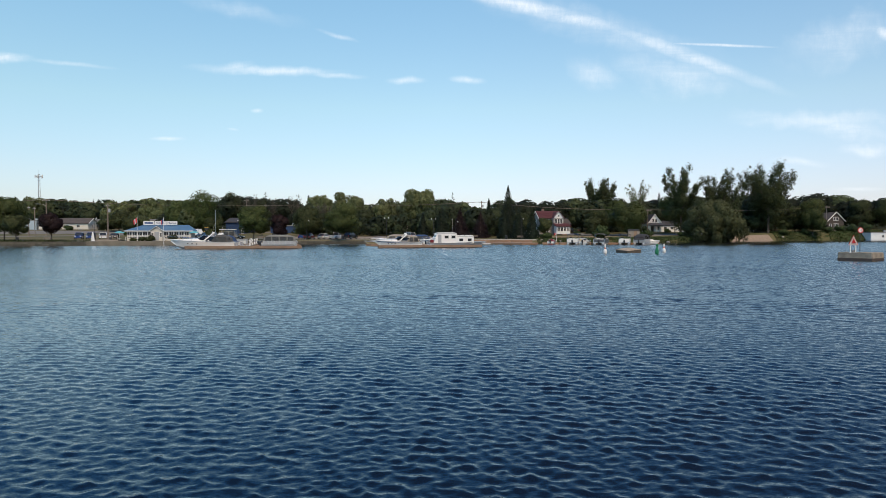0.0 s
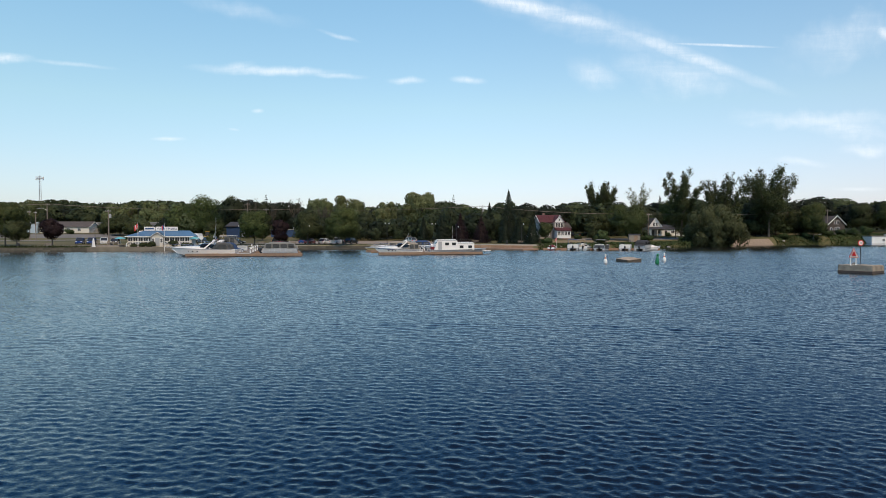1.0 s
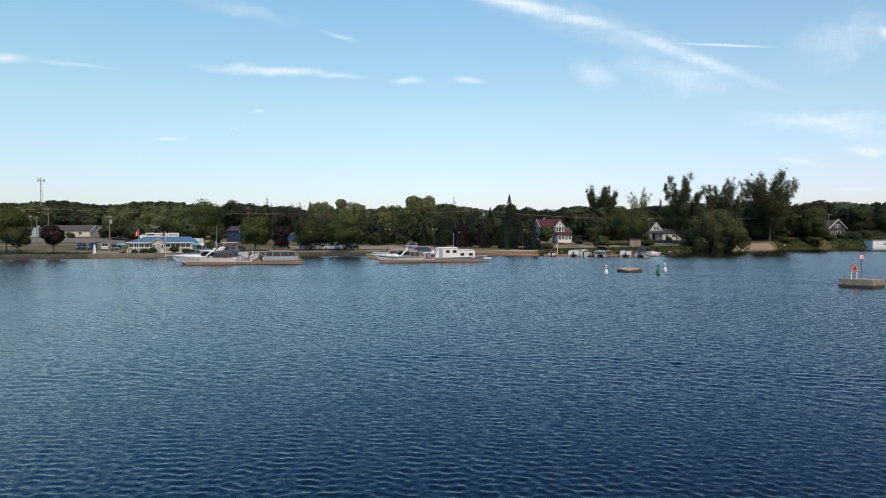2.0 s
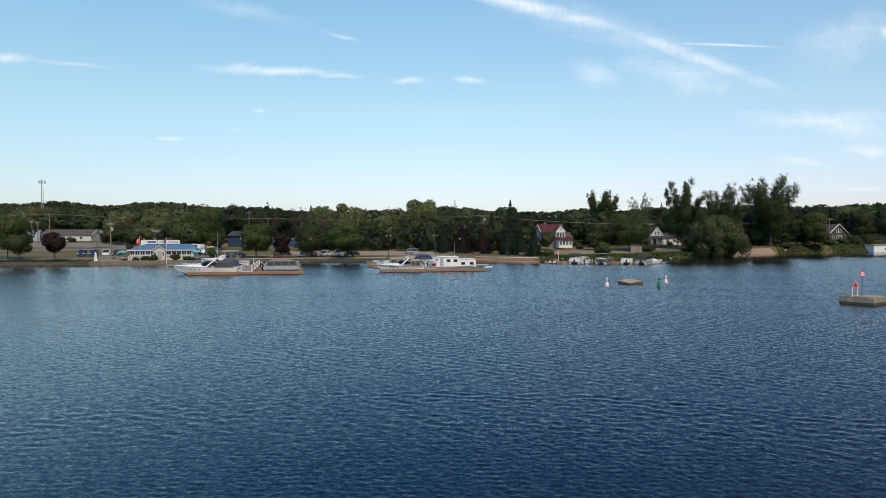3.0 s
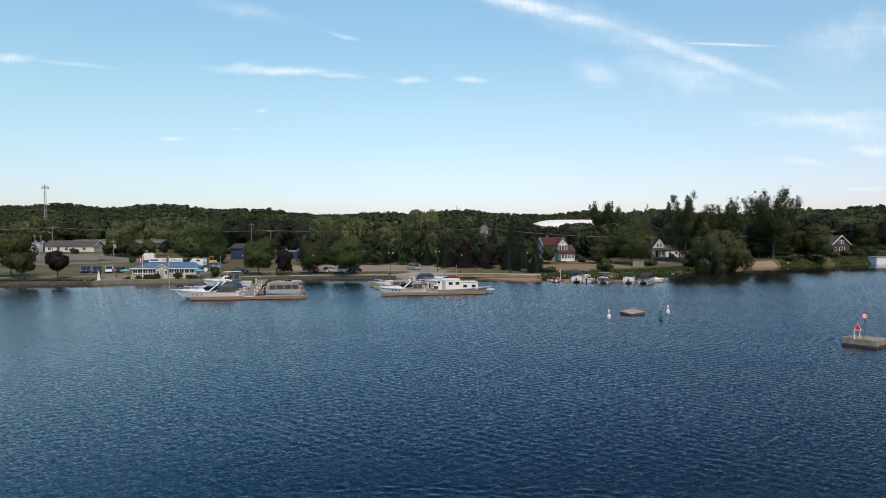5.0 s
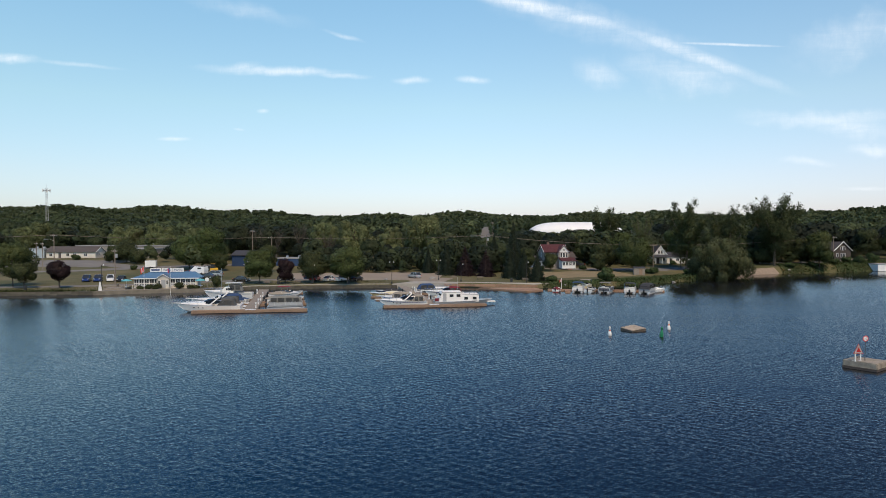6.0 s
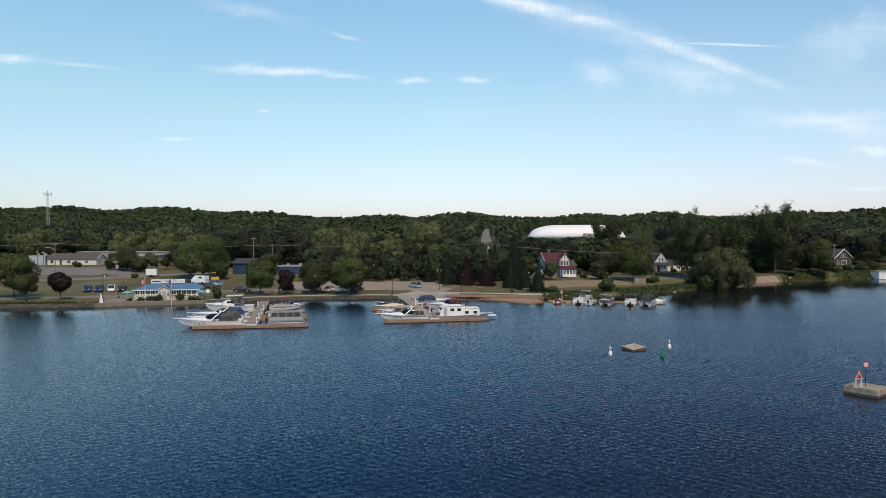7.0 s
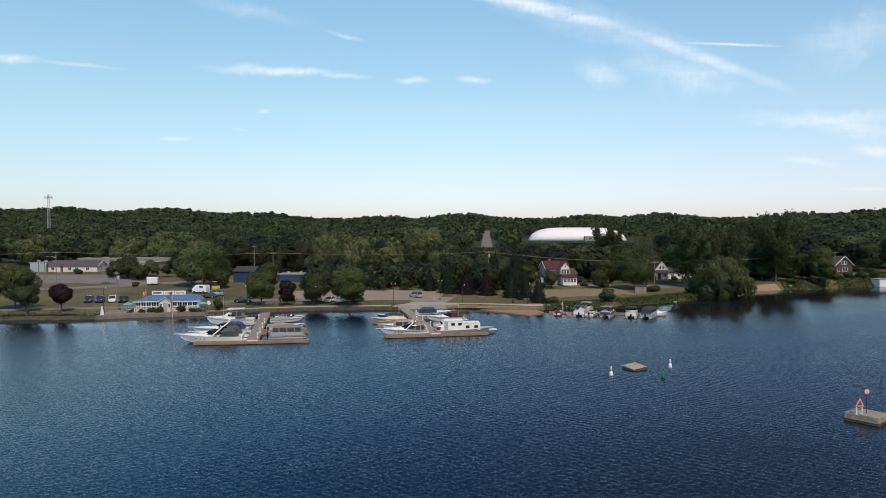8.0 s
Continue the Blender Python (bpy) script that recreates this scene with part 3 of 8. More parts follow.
def build_water():
    """One sheet in rings about the place where the flight begins; its ripples stand in the mesh as far as the far bank."""
    rng = np.random.default_rng(8)
    near = 6 * 1.0043 ** np.arange(0, 400)
    mid = near[-1] + 0.24 * np.arange(1, 500)
    rad = np.concatenate([np.linspace(0.002, 6, 8)[:-1], near, mid, mid[-1] * 1.03 ** np.arange(1, 16), mid[-1] * 1.6 * 1.16 ** np.arange(0, 20)])
    ang = np.concatenate([np.linspace(-38, 38, 390), np.linspace(38, 322, 62)[1:-1]])
    a, r = np.meshgrid(np.radians(ang), rad)
    x, y = r * np.sin(a), r * np.cos(a) - 2.0
    cell = np.maximum(np.gradient(rad)[:, None], 0.0020 * r)
    size = smooth01((r - 2.5) / 3) * smooth01((37.9 - np.abs(((np.degrees(a) + 180) % 360) - 180)) / 3) * smooth01((200 - r) / 40)
    lee = 24 + 46 * smooth01((x - 15) / 60)
    calm = 0.13 + 0.87 * smooth01((shore(x) - y - 1) / lee)
    gust = (0.9 + 0.25 * np.sin(x * 0.13 + 0.4 * y) * np.sin(y * 0.21 + 1.0)) * calm
    lane = 0.5 + 0.5 * np.sin(0.045 * y + 0.02 * x + 0.8 * np.sin(x * 0.03)) * np.sin(0.019 * x - 0.03 * y + 1.0)
    gust = gust * (0.64 + 0.62 * lane)
    dx, dy, z = np.zeros_like(x), np.zeros_like(x), np.zeros_like(x)
    for k in range(98):
        length = math.exp(rng.uniform(math.log(0.075), math.log(0.40))) if k < 60 else math.exp(rng.uniform(math.log(0.36), math.log(0.95)))
        way = math.radians(90 - 16 + rng.normal(0, 33 if k < 60 else 27))
        slope = WAVE_SLOPE * (0.95 if k < 60 else 1.0)
        w = 2 * math.pi / length
        part_far = 1.0 if k < 60 else smooth01((r - 20) / 26)
        amp = slope / w * size * gust * smooth01((length / cell - 2.4) / 2.0) * part_far
        ph = w * (x * math.cos(way) + y * math.sin(way)) + rng.uniform(0, 6.28)
        z += amp * np.cos(ph)
        dx -= math.cos(way) * amp * np.sin(ph) * 0.8
        dy -= math.sin(way) * amp * np.sin(ph) * 0.8
    verts = np.stack([x + dx, y + dy, z], -1).reshape(-1, 3)
    n_r, n_a = x.shape
    i = np.arange(n_r - 1)[:, None] * n_a
    j = np.arange(n_a)[None, :]
    k = (j + 1) % n_a
    faces = np.stack([i + j, i + n_a + j, i + n_a + k, i + k], -1).reshape(-1, 4)
    me = array_mesh("water", verts, faces[:, ::-1], "water", True)
    soft = me.attributes.new("fine_ripples", "FLOAT", "POINT")
    soft.data.foreach_set("value", np.maximum(smooth01((r - 9) / 60), 1 - size).ravel().astype(np.float32))
    wind = me.attributes.new("wind", "FLOAT", "POINT")
    wind.data.foreach_set("value", calm.ravel().astype(np.float32))
    me.update()
    ob = new("water", me)
    if me.polygons[200].normal.z < 0:
        me.flip_normals()
    tagged(ob, "dark blue rippled river water reflecting the sky", "water", kind="structure")


build_ground()
build_water()


# ---- trees ----
def unit(v):
    return v / (np.linalg.norm(v, axis=1, keepdims=True) + 1e-9)


def cards(rng, centres, normals, sizes, aspect=1.0, down=0.0, crown=0.55, ruffle=0.24):
    """Leaf clumps: small irregular leaves at centres, facing roughly along normals. Returns their corners, faces and shading directions;
    crown: how far the shading follows the whole crown's roundness."""
    k = len(centres)
    nrm = normals + rng.normal(0, ruffle, (k, 3))
    nrm /= np.linalg.norm(nrm, axis=1, keepdims=True) + 1e-9
    ref = rng.normal(0, 1, (k, 3))
    if down:
        ref = np.stack([rng.normal(0, 0.2, k), rng.normal(0, 0.2, k), -np.ones(k)], -1)
    a = np.cross(nrm, ref)
    a /= np.linalg.norm(a, axis=1, keepdims=True) + 1e-9
    b = np.cross(nrm, a)
    s = sizes[:, None] * 0.5
    # one irregular, slightly folded leaf spray a clump
    w = rng.uniform(0.8, 1.5, (k, 3, 1))
    skew = rng.uniform(-0.6, 0.6, (k, 1))
    corner = np.stack([-a * s - b * s * aspect, a * s - b * s * aspect * (1 + skew), a * s * skew + b * s * aspect], 1) * w
    v = centres[:, None, :] + corner
    v[:, 2] += nrm * s * rng.uniform(-2.4, 1.2, (k, 1)) * ruffle
    middle = (centres.min(0) + centres.max(0)) / 2
    spread = (centres.max(0) - centres.min(0)) / 2 + 1e-6
    whole = unit((centres - middle) / spread)
    soft = unit(unit(normals) * (1 - crown) + whole * crown + nrm * 0.22 + np.array((0, 0, 0.12)))
    wrong = (np.cross(v[:, 1] - v[:, 0], v[:, 2] - v[:, 0]) * soft).sum(1) < 0
    v[wrong] = v[wrong][:, ::-1]
    return v.reshape(-1, 3), np.arange(3 * k).reshape(-1, 3), np.repeat(soft, 3, axis=0)


def puff(rng, lobes, count, size, shell=0.8, reach=1.05):
    """Clump centres and outward directions over a set of ellipsoids (x, y, z, rx, ry, rz)."""
    lobes = np.array(lobes, float)
    weight = (lobes[:, 3] * lobes[:, 4] * lobes[:, 5]) ** 0.67
    pick = rng.choice(len(lobes), count, p=weight / weight.sum())
    d = rng.normal(0, 1, (count, 3))
    d /= np.linalg.norm(d, axis=1, keepdims=True)
    r = rng.uniform(shell, reach, (count, 1))
    L = lobes[pick]
    return L[:, :3] + d * r * L[:, 3:6], d, size * rng.uniform(0.6, 1.4, count)


def broad_lobes(rng, h, r, base, n=13, tall=1.0):
    """Lobes of a broad crown from height base to h."""
    mid, half = (base + h) / 2, (h - base) / 2
    out = [(0, 0, mid, r * 0.76, r * 0.76, half * 0.88)]
    for i in range(n):
        a = i * 2.399 + rng.uniform(-0.4, 0.4)
        t = rng.uniform(-0.8, 0.85)
        ring = math.sqrt(max(0.05, 1 - t * t)) * r * 0.70
        s = rng.uniform(0.30, 0.46) * r
        out.append((math.cos(a) * ring, math.sin(a) * ring, mid + t * half * 0.78, s, s, s * rng.uniform(0.7, 1.0) * tall))
    return out


def wood_mesh(rng, h, r, base, lean=0.0, trunk=0.2, limbs=7, reach=0.75):
    bm = bmesh.new()
    top = Vector((lean * h * 0.5, 0, base + (h - base) * 0.6))
    fork = Vector((lean * base, 0, base * 0.9))
    rod((0, 0, -0.3), fork, trunk, trunk * 0.75, 8, bm)
    rod(fork, top, trunk * 0.75, trunk * 0.2, 7, bm)
    for i in range(limbs):
        a = i * 2.4 + rng.uniform(-0.3, 0.3)
        s = fork.lerp(top, rng.uniform(0.0, 0.7))
        e = s + Vector((math.cos(a) * r * reach, math.sin(a) * r * reach, (h - s.z) * rng.uniform(0.3, 0.7)))
        mid = s.lerp(e, 0.5) + Vector((0, 0, 0.06 * h))
        rod(s, mid, trunk * 0.4, trunk * 0.25, 5, bm)
        rod(mid, e, trunk * 0.25, trunk * 0.06, 5, bm)
    return bm


TREE_COUNT = [0]


def broad_tree(x, y, h, r, leaf="leaf", base=0.28, count=2600, size=0.5, label="leafy green deciduous tree on the grass", name="tree", group="", n=16, trunk=0.2, shell=0.78, tall=1.0):
    TREE_COUNT[0] += 1
    base *= 0.5
    rng = np.random.default_rng(100 + TREE_COUNT[0])
    ob = thing(name, pose(x, y, float(lie(x, y)) - 0.05, 0, 0, rng.uniform(0, 360)), label, "tree", group)
    part("trunk", wood_mesh(rng, h, r, h * base, rng.uniform(-0.05, 0.05), trunk), "bark", ob)
    v, q, soft = cards(rng, *puff(rng, broad_lobes(rng, h, r, h * base, n, tall), int(count * 3.6), size * 0.58, shell))
    crown = new("crown", array_mesh("crown", v, q, leaf, normals=soft))
    crown.parent = ob
    return ob


def tall_tree(x, y, h, r, leaf="leaf_dark", count=3600, size=0.6, label="tall open-crowned poplar with gaps between its limbs", limbs=8, base=0.06, fine=1.0):
    """An open crown: several upright leaders, each a plume of leaf tufts with ragged tips, over a fuller skirt."""
    TREE_COUNT[0] += 1
    rng = np.random.default_rng(300 + TREE_COUNT[0])
    ob = thing("tree", pose(x, y, float(lie(x, y)) - 0.05), label, "tree")
    bm = bmesh.new()
    fork = Vector((0.2, 0, h * 0.30))
    rod((0, 0, -0.3), fork, 0.42, 0.32, 9, bm)
    lobes = []
    for i in range(limbs):
        a = i * 2.399 + rng.uniform(-0.4, 0.4)
        out = r * (0.12 + 0.88 * math.sqrt((i + 0.5) / limbs)) * rng.uniform(0.85, 1.05)
        tip = Vector((math.cos(a) * out, math.sin(a) * out, h * (0.96 - 0.22 * (out / r) ** 1.6) * rng.uniform(0.95, 1.0)))
        root = fork + Vector((0, 0, h * rng.uniform(-0.04, 0.16)))
        bend = root.lerp(tip, 0.45) + Vector((math.cos(a), math.sin(a), 0.0)) * out * 0.16
        rod(root, bend, 0.20, 0.11, 6, bm)
        rod(bend, tip, 0.11, 0.02, 5, bm)
        for k in range(11):
            t = 0.22 + 0.78 * k / 10
            p = (root.lerp(bend, t / 0.45) if t < 0.45 else bend.lerp(tip, (t - 0.45) / 0.55))
            s = r * (0.20 - 0.07 * t) * rng.uniform(0.7, 1.25) * fine
            side = Vector((rng.uniform(-1, 1), rng.uniform(-1, 1), rng.uniform(-0.2, 0.9))) * r * (0.24 - 0.10 * t)
            lobes.append((*(p + side), s, s, s * rng.uniform(1.2, 1.9)))
            if k % 2:
                twig = p + Vector((math.cos(a + rng.uniform(-1.2, 1.2)), math.sin(a + rng.uniform(-1.2, 1.2)), rng.uniform(0.5, 1.6))) * r * 0.22
                rod(p, twig, 0.05, 0.01, 4, bm)
                lobes.append((*twig, s * 0.55, s * 0.55, s * 0.9))
    for k in range(16):
        a, u = k * 2.399, rng.uniform(0.0, 1.0)
        s = r * rng.uniform(0.20, 0.32) * fine
        q = r * rng.uniform(0.15, 0.55)
        lobes.append((math.cos(a) * q, math.sin(a) * q, h * (base + 0.06 + 0.40 * u), s, s, s * 1.2))
    part("trunk", bm, "bark", ob)
    v, q, soft = cards(rng, *puff(rng, lobes, int(count * 3.2), size * 0.50, 0.2, 1.35), crown=0.3)
    crown = new("crown", array_mesh("crown", v, q, leaf, normals=soft))
    crown.parent = ob
    return ob


def willow_tree(x, y, h, r, label="big grey-green willow drooping to the water's edge", count=17000, size=0.34, leaf="leaf_willow"):
    TREE_COUNT[0] += 1
    rng = np.random.default_rng(500 + TREE_COUNT[0])
    ob = thing("willow_tree", pose(x, y, float(lie(x, y)) - 0.05), label, "tree")
    part("trunk", wood_mesh(rng, h, r, h * 0.2, 0.05, 0.5, 10, 0.6), "bark", ob)
    lobes = []
    for k in range(34):
        a, u = rng.uniform(0, 2 * math.pi), rng.uniform(0.10, 1.0)
        out = r * rng.uniform(0.45, 0.92) * math.sqrt(max(0.06, 1 - (u - 0.35) ** 2 * 1.9))
        s = r * rng.uniform(0.13, 0.31)
        lobes.append((math.cos(a) * out, math.sin(a) * out, h * (0.10 + 0.74 * u), s, s, s * 0.9))
    lobes.append((0, 0, h * 0.52, r * 0.5, r * 0.5, h * 0.33))
    c, d, s = puff(rng, lobes, count, size * 1.1, 0.8)
    v, q, soft = cards(rng, c, d, s, 0.9, crown=0.2)
    # hanging strands
    k = int(count * 0.4)
    c2, d2, s2 = puff(rng, lobes, k, size * 0.53, 0.8)
    c2[:, 2] -= rng.uniform(0.2, 2.2, k)
    c2[:, 2] = np.maximum(c2[:, 2], 0.5)
    d2[:, 2] *= 0.1
    v2, q2, soft2 = cards(rng, c2, d2, s2, 3.4, down=1.0)
    crown = new("crown", array_mesh("crown", np.concatenate([v, v2]), np.concatenate([q, q2 + len(v)]), leaf, normals=np.concatenate([soft, soft2])))
    crown.parent = ob
    return ob


def spruce_geometry(rng, h, r, layers, per, size):
    c, d, s = [], [], []
    for i in range(layers):
        t = i / (layers - 1)
        z = h * (0.10 + 0.88 * t)
        ring = r * (1 - t) ** 0.85 + 0.008 * h
        k = max(4, int(per * (0.25 + 0.75 * (1 - t))))
        a = rng.uniform(0, 2 * math.pi, k)
        q = rng.uniform(0.25, 1.0, k) ** 0.6 * ring * (1 + 0.18 * np.sin(a * 5 + i * 1.7))
        c.append(np.stack([np.cos(a) * q, np.sin(a) * q, z - q * 0.35 + rng.normal(0, 0.01 * h, k)], -1))
        d.append(np.stack([np.cos(a) * 0.6, np.sin(a) * 0.6, np.full(k, 0.7)], -1))
        s.append(size * rng.uniform(0.6, 1.3, k) * (0.5 + 0.5 * (1 - t)))
    return np.concatenate(c), np.concatenate(d), np.concatenate(s)


def spruce_tree(x, y, h, r, leaf="needle", label="dark green spruce with sweeping branches"):
    TREE_COUNT[0] += 1
    rng = np.random.default_rng(700 + TREE_COUNT[0])
    ob = thing("spruce_tree", pose(x, y, float(lie(x, y)) - 0.05), label, "tree")
    part("trunk", rod((0, 0, -0.3), (0, 0, h * 0.95), 0.18, 0.03, 8), "bark", ob)
    v, q, soft = cards(rng, *spruce_geometry(rng, h, r, int(h * 3.2), 230, 0.36))
    crown = new("crown", array_mesh("crown", v, q, leaf, normals=soft))
    crown.parent = ob
    return ob


def shrub(x, y, h, r, leaf="shrub", label="rounded green shrub", count=900, size=0.3, name="shrub"):
    TREE_COUNT[0] += 1
    rng = np.random.default_rng(900 + TREE_COUNT[0])
    ob = thing(name, pose(x, y, float(lie(x, y)) - 0.05), label, "shrub")
    bm = bmesh.new()
    for i in range(5):
        a = i * 1.26
        rod((0, 0, -0.1), (math.cos(a) * r * 0.5, math.sin(a) * r * 0.5, h * 0.6), 0.05, 0.02, 5, bm)
    part("stems", bm, "bark", ob)
    v, q, soft = cards(rng, *puff(rng, broad_lobes(rng, h, r, 0.0, 8), int(count * 1.8), size * 0.8, 0.6))
    crown = new("foliage", array_mesh("foliage", v, q, leaf, normals=soft))
    crown.parent = ob
    return ob


# ---- woodland inland of the town ----
CLEAR = [(-200, -112, 100, 292), (-130, -84, 100, 236), (-106, -50, 100, 214), (-62, 24, 100, 207), (-40, 2, 100, 222), (20, 66, 100, 236), (66, 92, 100, 250), (92, 112, 100, 236), (112, 136, 100, 246), (136, 178, 100, 268),
         (-78, -48, 214, 242), (58, 190, 628, 730)]


def in_clearing(x, y):
    hit = np.zeros(len(x), bool)
    for x0, x1, y0, y1 in CLEAR:
        hit |= (x > x0) & (x < x1) & (y > y0) & (y < y1)
    for wx, wy, wh, wr in WILLOWS:
        hit |= (x - wx) ** 2 + (y - wy) ** 2 < (0.9 * wr) ** 2
    hit |= (np.abs(x - ROAD_IN[0] - ROAD_IN[1] * y) < 6.5) & (y > 520) & (y < 1050)
    return hit


ROAD_IN = (0.5, 0.0545)
# large willows standing among the woods: x, y, height, radius
WILLOWS = [(-37.8, 268, 16.4, 8.0), (-23.0, 268, 13.5, 6.0), (-9.7, 292, 17.8, 10.5), (-52.0, 282, 15.0, 7.5), (-144, 300, 13.0, 8.0), (-131, 300, 15.0, 8.0), (-95, 252, 12.5, 6.5), (-186, 300, 15.0, 9.0), (-108, 286, 13.0, 7.5), (46, 262, 12.0, 6.0)]


def woods(name, y0, y1, gap, clumps, size, tall, seed, label, conifers=0.15, pale=0.0, floor=0.3, span=None):
    rng = np.random.default_rng(seed)
    kinds = []
    for k in range(5):
        lobes = broad_lobes(rng, 1.0 if k < 3 else 0.92, (0.36, 0.42, 0.32, 0.46, 0.50)[k], 0.02, 13)
        c, d, s = puff(rng, lobes, clumps * 4, size * 1.08, 0.92)
        seen = np.nonzero((c[:, 2] > floor) & (d[:, 2] > -0.45))[0][:clumps]
        kinds.append(cards(rng, c[seen], d[seen], s[seen], ruffle=0.11))
    for k in range(2):
        c, d, s = spruce_geometry(rng, 1.15, 0.22, max(6, clumps // 16), 18, size * 0.9)
        keep = rng.permutation(len(c))[:clumps]
        if len(keep) < clumps:
            keep = rng.integers(0, len(c), clumps)
        kinds.append(cards(rng, c[keep], d[keep], s[keep]))
    ys = np.arange(y0, y1, gap)
    px, py = [], []
    for yy in ys:
        half = 0.70 * yy + 12
        xs = np.arange(-half, half, gap)
        px.append(xs + rng.uniform(-0.45, 0.45, len(xs)) * gap)
        py.append(yy + rng.uniform(-0.45, 0.45, len(xs)) * gap)
    px, py = np.concatenate(px), np.concatenate(py)
    ok = (px > span[0]) & (px < span[1]) if span else ~in_clearing(px, py) & (py > shore(px) + 14)
    px, py = px[ok], py[ok]
    gz = lie(px, py)
    stand = 0.82 + 0.30 * np.sin(px * 0.021 + 1.3) * np.sin(py * 0.017 + px * 0.006)
    left = 1 - 0.22 * smooth01((-px - 60) / 60) * smooth01((420 - py) / 80)
    low = np.ones(len(px))
    corridor = (np.abs(px - ROAD_IN[0] - ROAD_IN[1] * py) < 10) & (py > 212) & (py < 560)
    for wx, wy, wh, wr in WILLOWS:
        low *= 1 - 0.42 * ((np.abs(px - wx) < wr) & (py < wy + 3) & (py > wy - 45))
    hh = low * tall * stand * left * rng.uniform(0.70, 1.28, len(px))
    hh = np.where(corridor, np.minimum(hh, np.maximum(1.2, 19.4 - 0.0212 * py - gz)), hh)
    # young growth on the level ground before the dome
    young = (px / py > 0.094) & (px / py < 0.295) & (py > 238) & (py < 632)
    hh = np.where(young, np.minimum(hh, np.maximum(1.5, 19.7 - 0.0152 * py - gz) * rng.uniform(0.92, 1.05, len(px))), hh)
    # a close row of full-grown trees behind the river houses
    row = young & (py < 286)
    hh = np.where(row, np.maximum(1.5, 18.6 - 0.0150 * py - gz) * rng.uniform(0.96, 1.08, len(px)), hh)
    which = np.where(rng.uniform(0, 1, len(px)) < conifers, rng.integers(5, 7, len(px)), rng.integers(0, 5, len(px)))
    which = np.where(young & (which > 4), 1, which)
    turn = rng.uniform(0, 2 * math.pi, len(px))
    fat = rng.uniform(0.85, 1.25, len(px))
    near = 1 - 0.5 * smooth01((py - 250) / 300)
    # pale shifts the leaf tone; in the farther woods it paints distance haze
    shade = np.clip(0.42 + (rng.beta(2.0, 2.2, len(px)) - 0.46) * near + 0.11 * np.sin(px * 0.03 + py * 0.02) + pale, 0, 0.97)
    vs, tones, soft = [], [], []
    for k in range(7):
        i = np.nonzero(which == k)[0]
        if not len(i):
            continue
        v = kinds[k][0][None] * hh[i, None, None]
        c, s = np.cos(turn[i])[:, None], np.sin(turn[i])[:, None]
        x = (v[:, :, 0] * c - v[:, :, 1] * s) * fat[i, None] + px[i, None]
        y = (v[:, :, 0] * s + v[:, :, 1] * c) * fat[i, None] + py[i, None]
        nv = kinds[k][2][None]
        soft.append(np.stack([nv[:, :, 0] * c - nv[:, :, 1] * s, nv[:, :, 0] * s + nv[:, :, 1] * c, np.repeat(nv[:, :, 2], len(i), 0)], -1).reshape(-1, 3))
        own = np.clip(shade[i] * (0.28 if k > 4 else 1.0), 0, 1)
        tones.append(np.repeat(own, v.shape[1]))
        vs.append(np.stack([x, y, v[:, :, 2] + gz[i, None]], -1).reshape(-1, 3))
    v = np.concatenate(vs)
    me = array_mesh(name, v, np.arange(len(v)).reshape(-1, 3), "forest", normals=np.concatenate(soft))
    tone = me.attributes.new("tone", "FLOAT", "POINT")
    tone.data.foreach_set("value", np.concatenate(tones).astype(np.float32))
    ob = new(name, me)
    tagged(ob, label, "woodland", kind="stuff")
    return len(px)


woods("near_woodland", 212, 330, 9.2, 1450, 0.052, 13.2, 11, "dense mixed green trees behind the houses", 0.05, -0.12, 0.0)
woods("undergrowth", 209, 236, 4.6, 420, 0.085, 4.6, 21, "low dark bushes below the woodland edge", 0.0, -0.12, 0.0, (-46, 24))
woods("undergrowth", 213, 233, 4.2, 300, 0.10, 7.6, 24, "young green trees and thicket behind the gravel car park", 0.0, 0.02, 0.0, (-46, 8))
woods("undergrowth", 226, 262, 5.2, 420, 0.085, 4.2, 22, "low dark bushes behind the river houses", 0.0, -0.12, 0.0, (44, 70))
woods("undergrowth", 240, 268, 5.2, 420, 0.085, 4.2, 23, "low dark bushes behind the beach", 0.0, -0.12, 0.0, (84, 140))
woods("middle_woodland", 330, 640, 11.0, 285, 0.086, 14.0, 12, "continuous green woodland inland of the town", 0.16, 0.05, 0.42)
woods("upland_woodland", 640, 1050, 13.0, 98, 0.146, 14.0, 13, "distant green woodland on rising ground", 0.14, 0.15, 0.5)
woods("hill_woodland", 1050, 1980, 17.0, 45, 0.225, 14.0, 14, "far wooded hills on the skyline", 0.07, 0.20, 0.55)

# trees along the waterfront, nearest first
broad_tree(-106.8, 163, 10.8, 5.2, "leaf", 0.3, 2600, 0.55, "broad green tree on the grassy bank")
broad_tree(-100.8, 158, 6.6, 2.9, "leaf_dark", 0.3, 1700, 0.42, "small dark tree with drooping branches by the shore path")
for bx, by, bh, br in ((-122, 243, 6.5, 3.6), (-116, 240, 7.5, 3.8), (-110, 236, 6.0, 3.2), (-121, 250, 8.0, 4.0)):
    broad_tree(bx, by, bh, br, "leaf_dark", 0.08, 1500, 0.5, "dense dark shrubby tree beside the yard")
broad_tree(-92.6, 158.3, 7.0, 2.5, "leaf_maroon", 0.4, 1700, 0.42, "small maroon-leaved maple on the grassy bank")
broad_tree(-48.2, 170.5, 9.2, 3.9, "leaf_light", 0.24, 2600, 0.45, "bright green tree on the marina lawn")
broad_tree(-41.6, 170.6, 7.0, 2.3, "leaf_maroon", 0.2, 1900, 0.38, "maroon-leaved maple on the marina lawn")
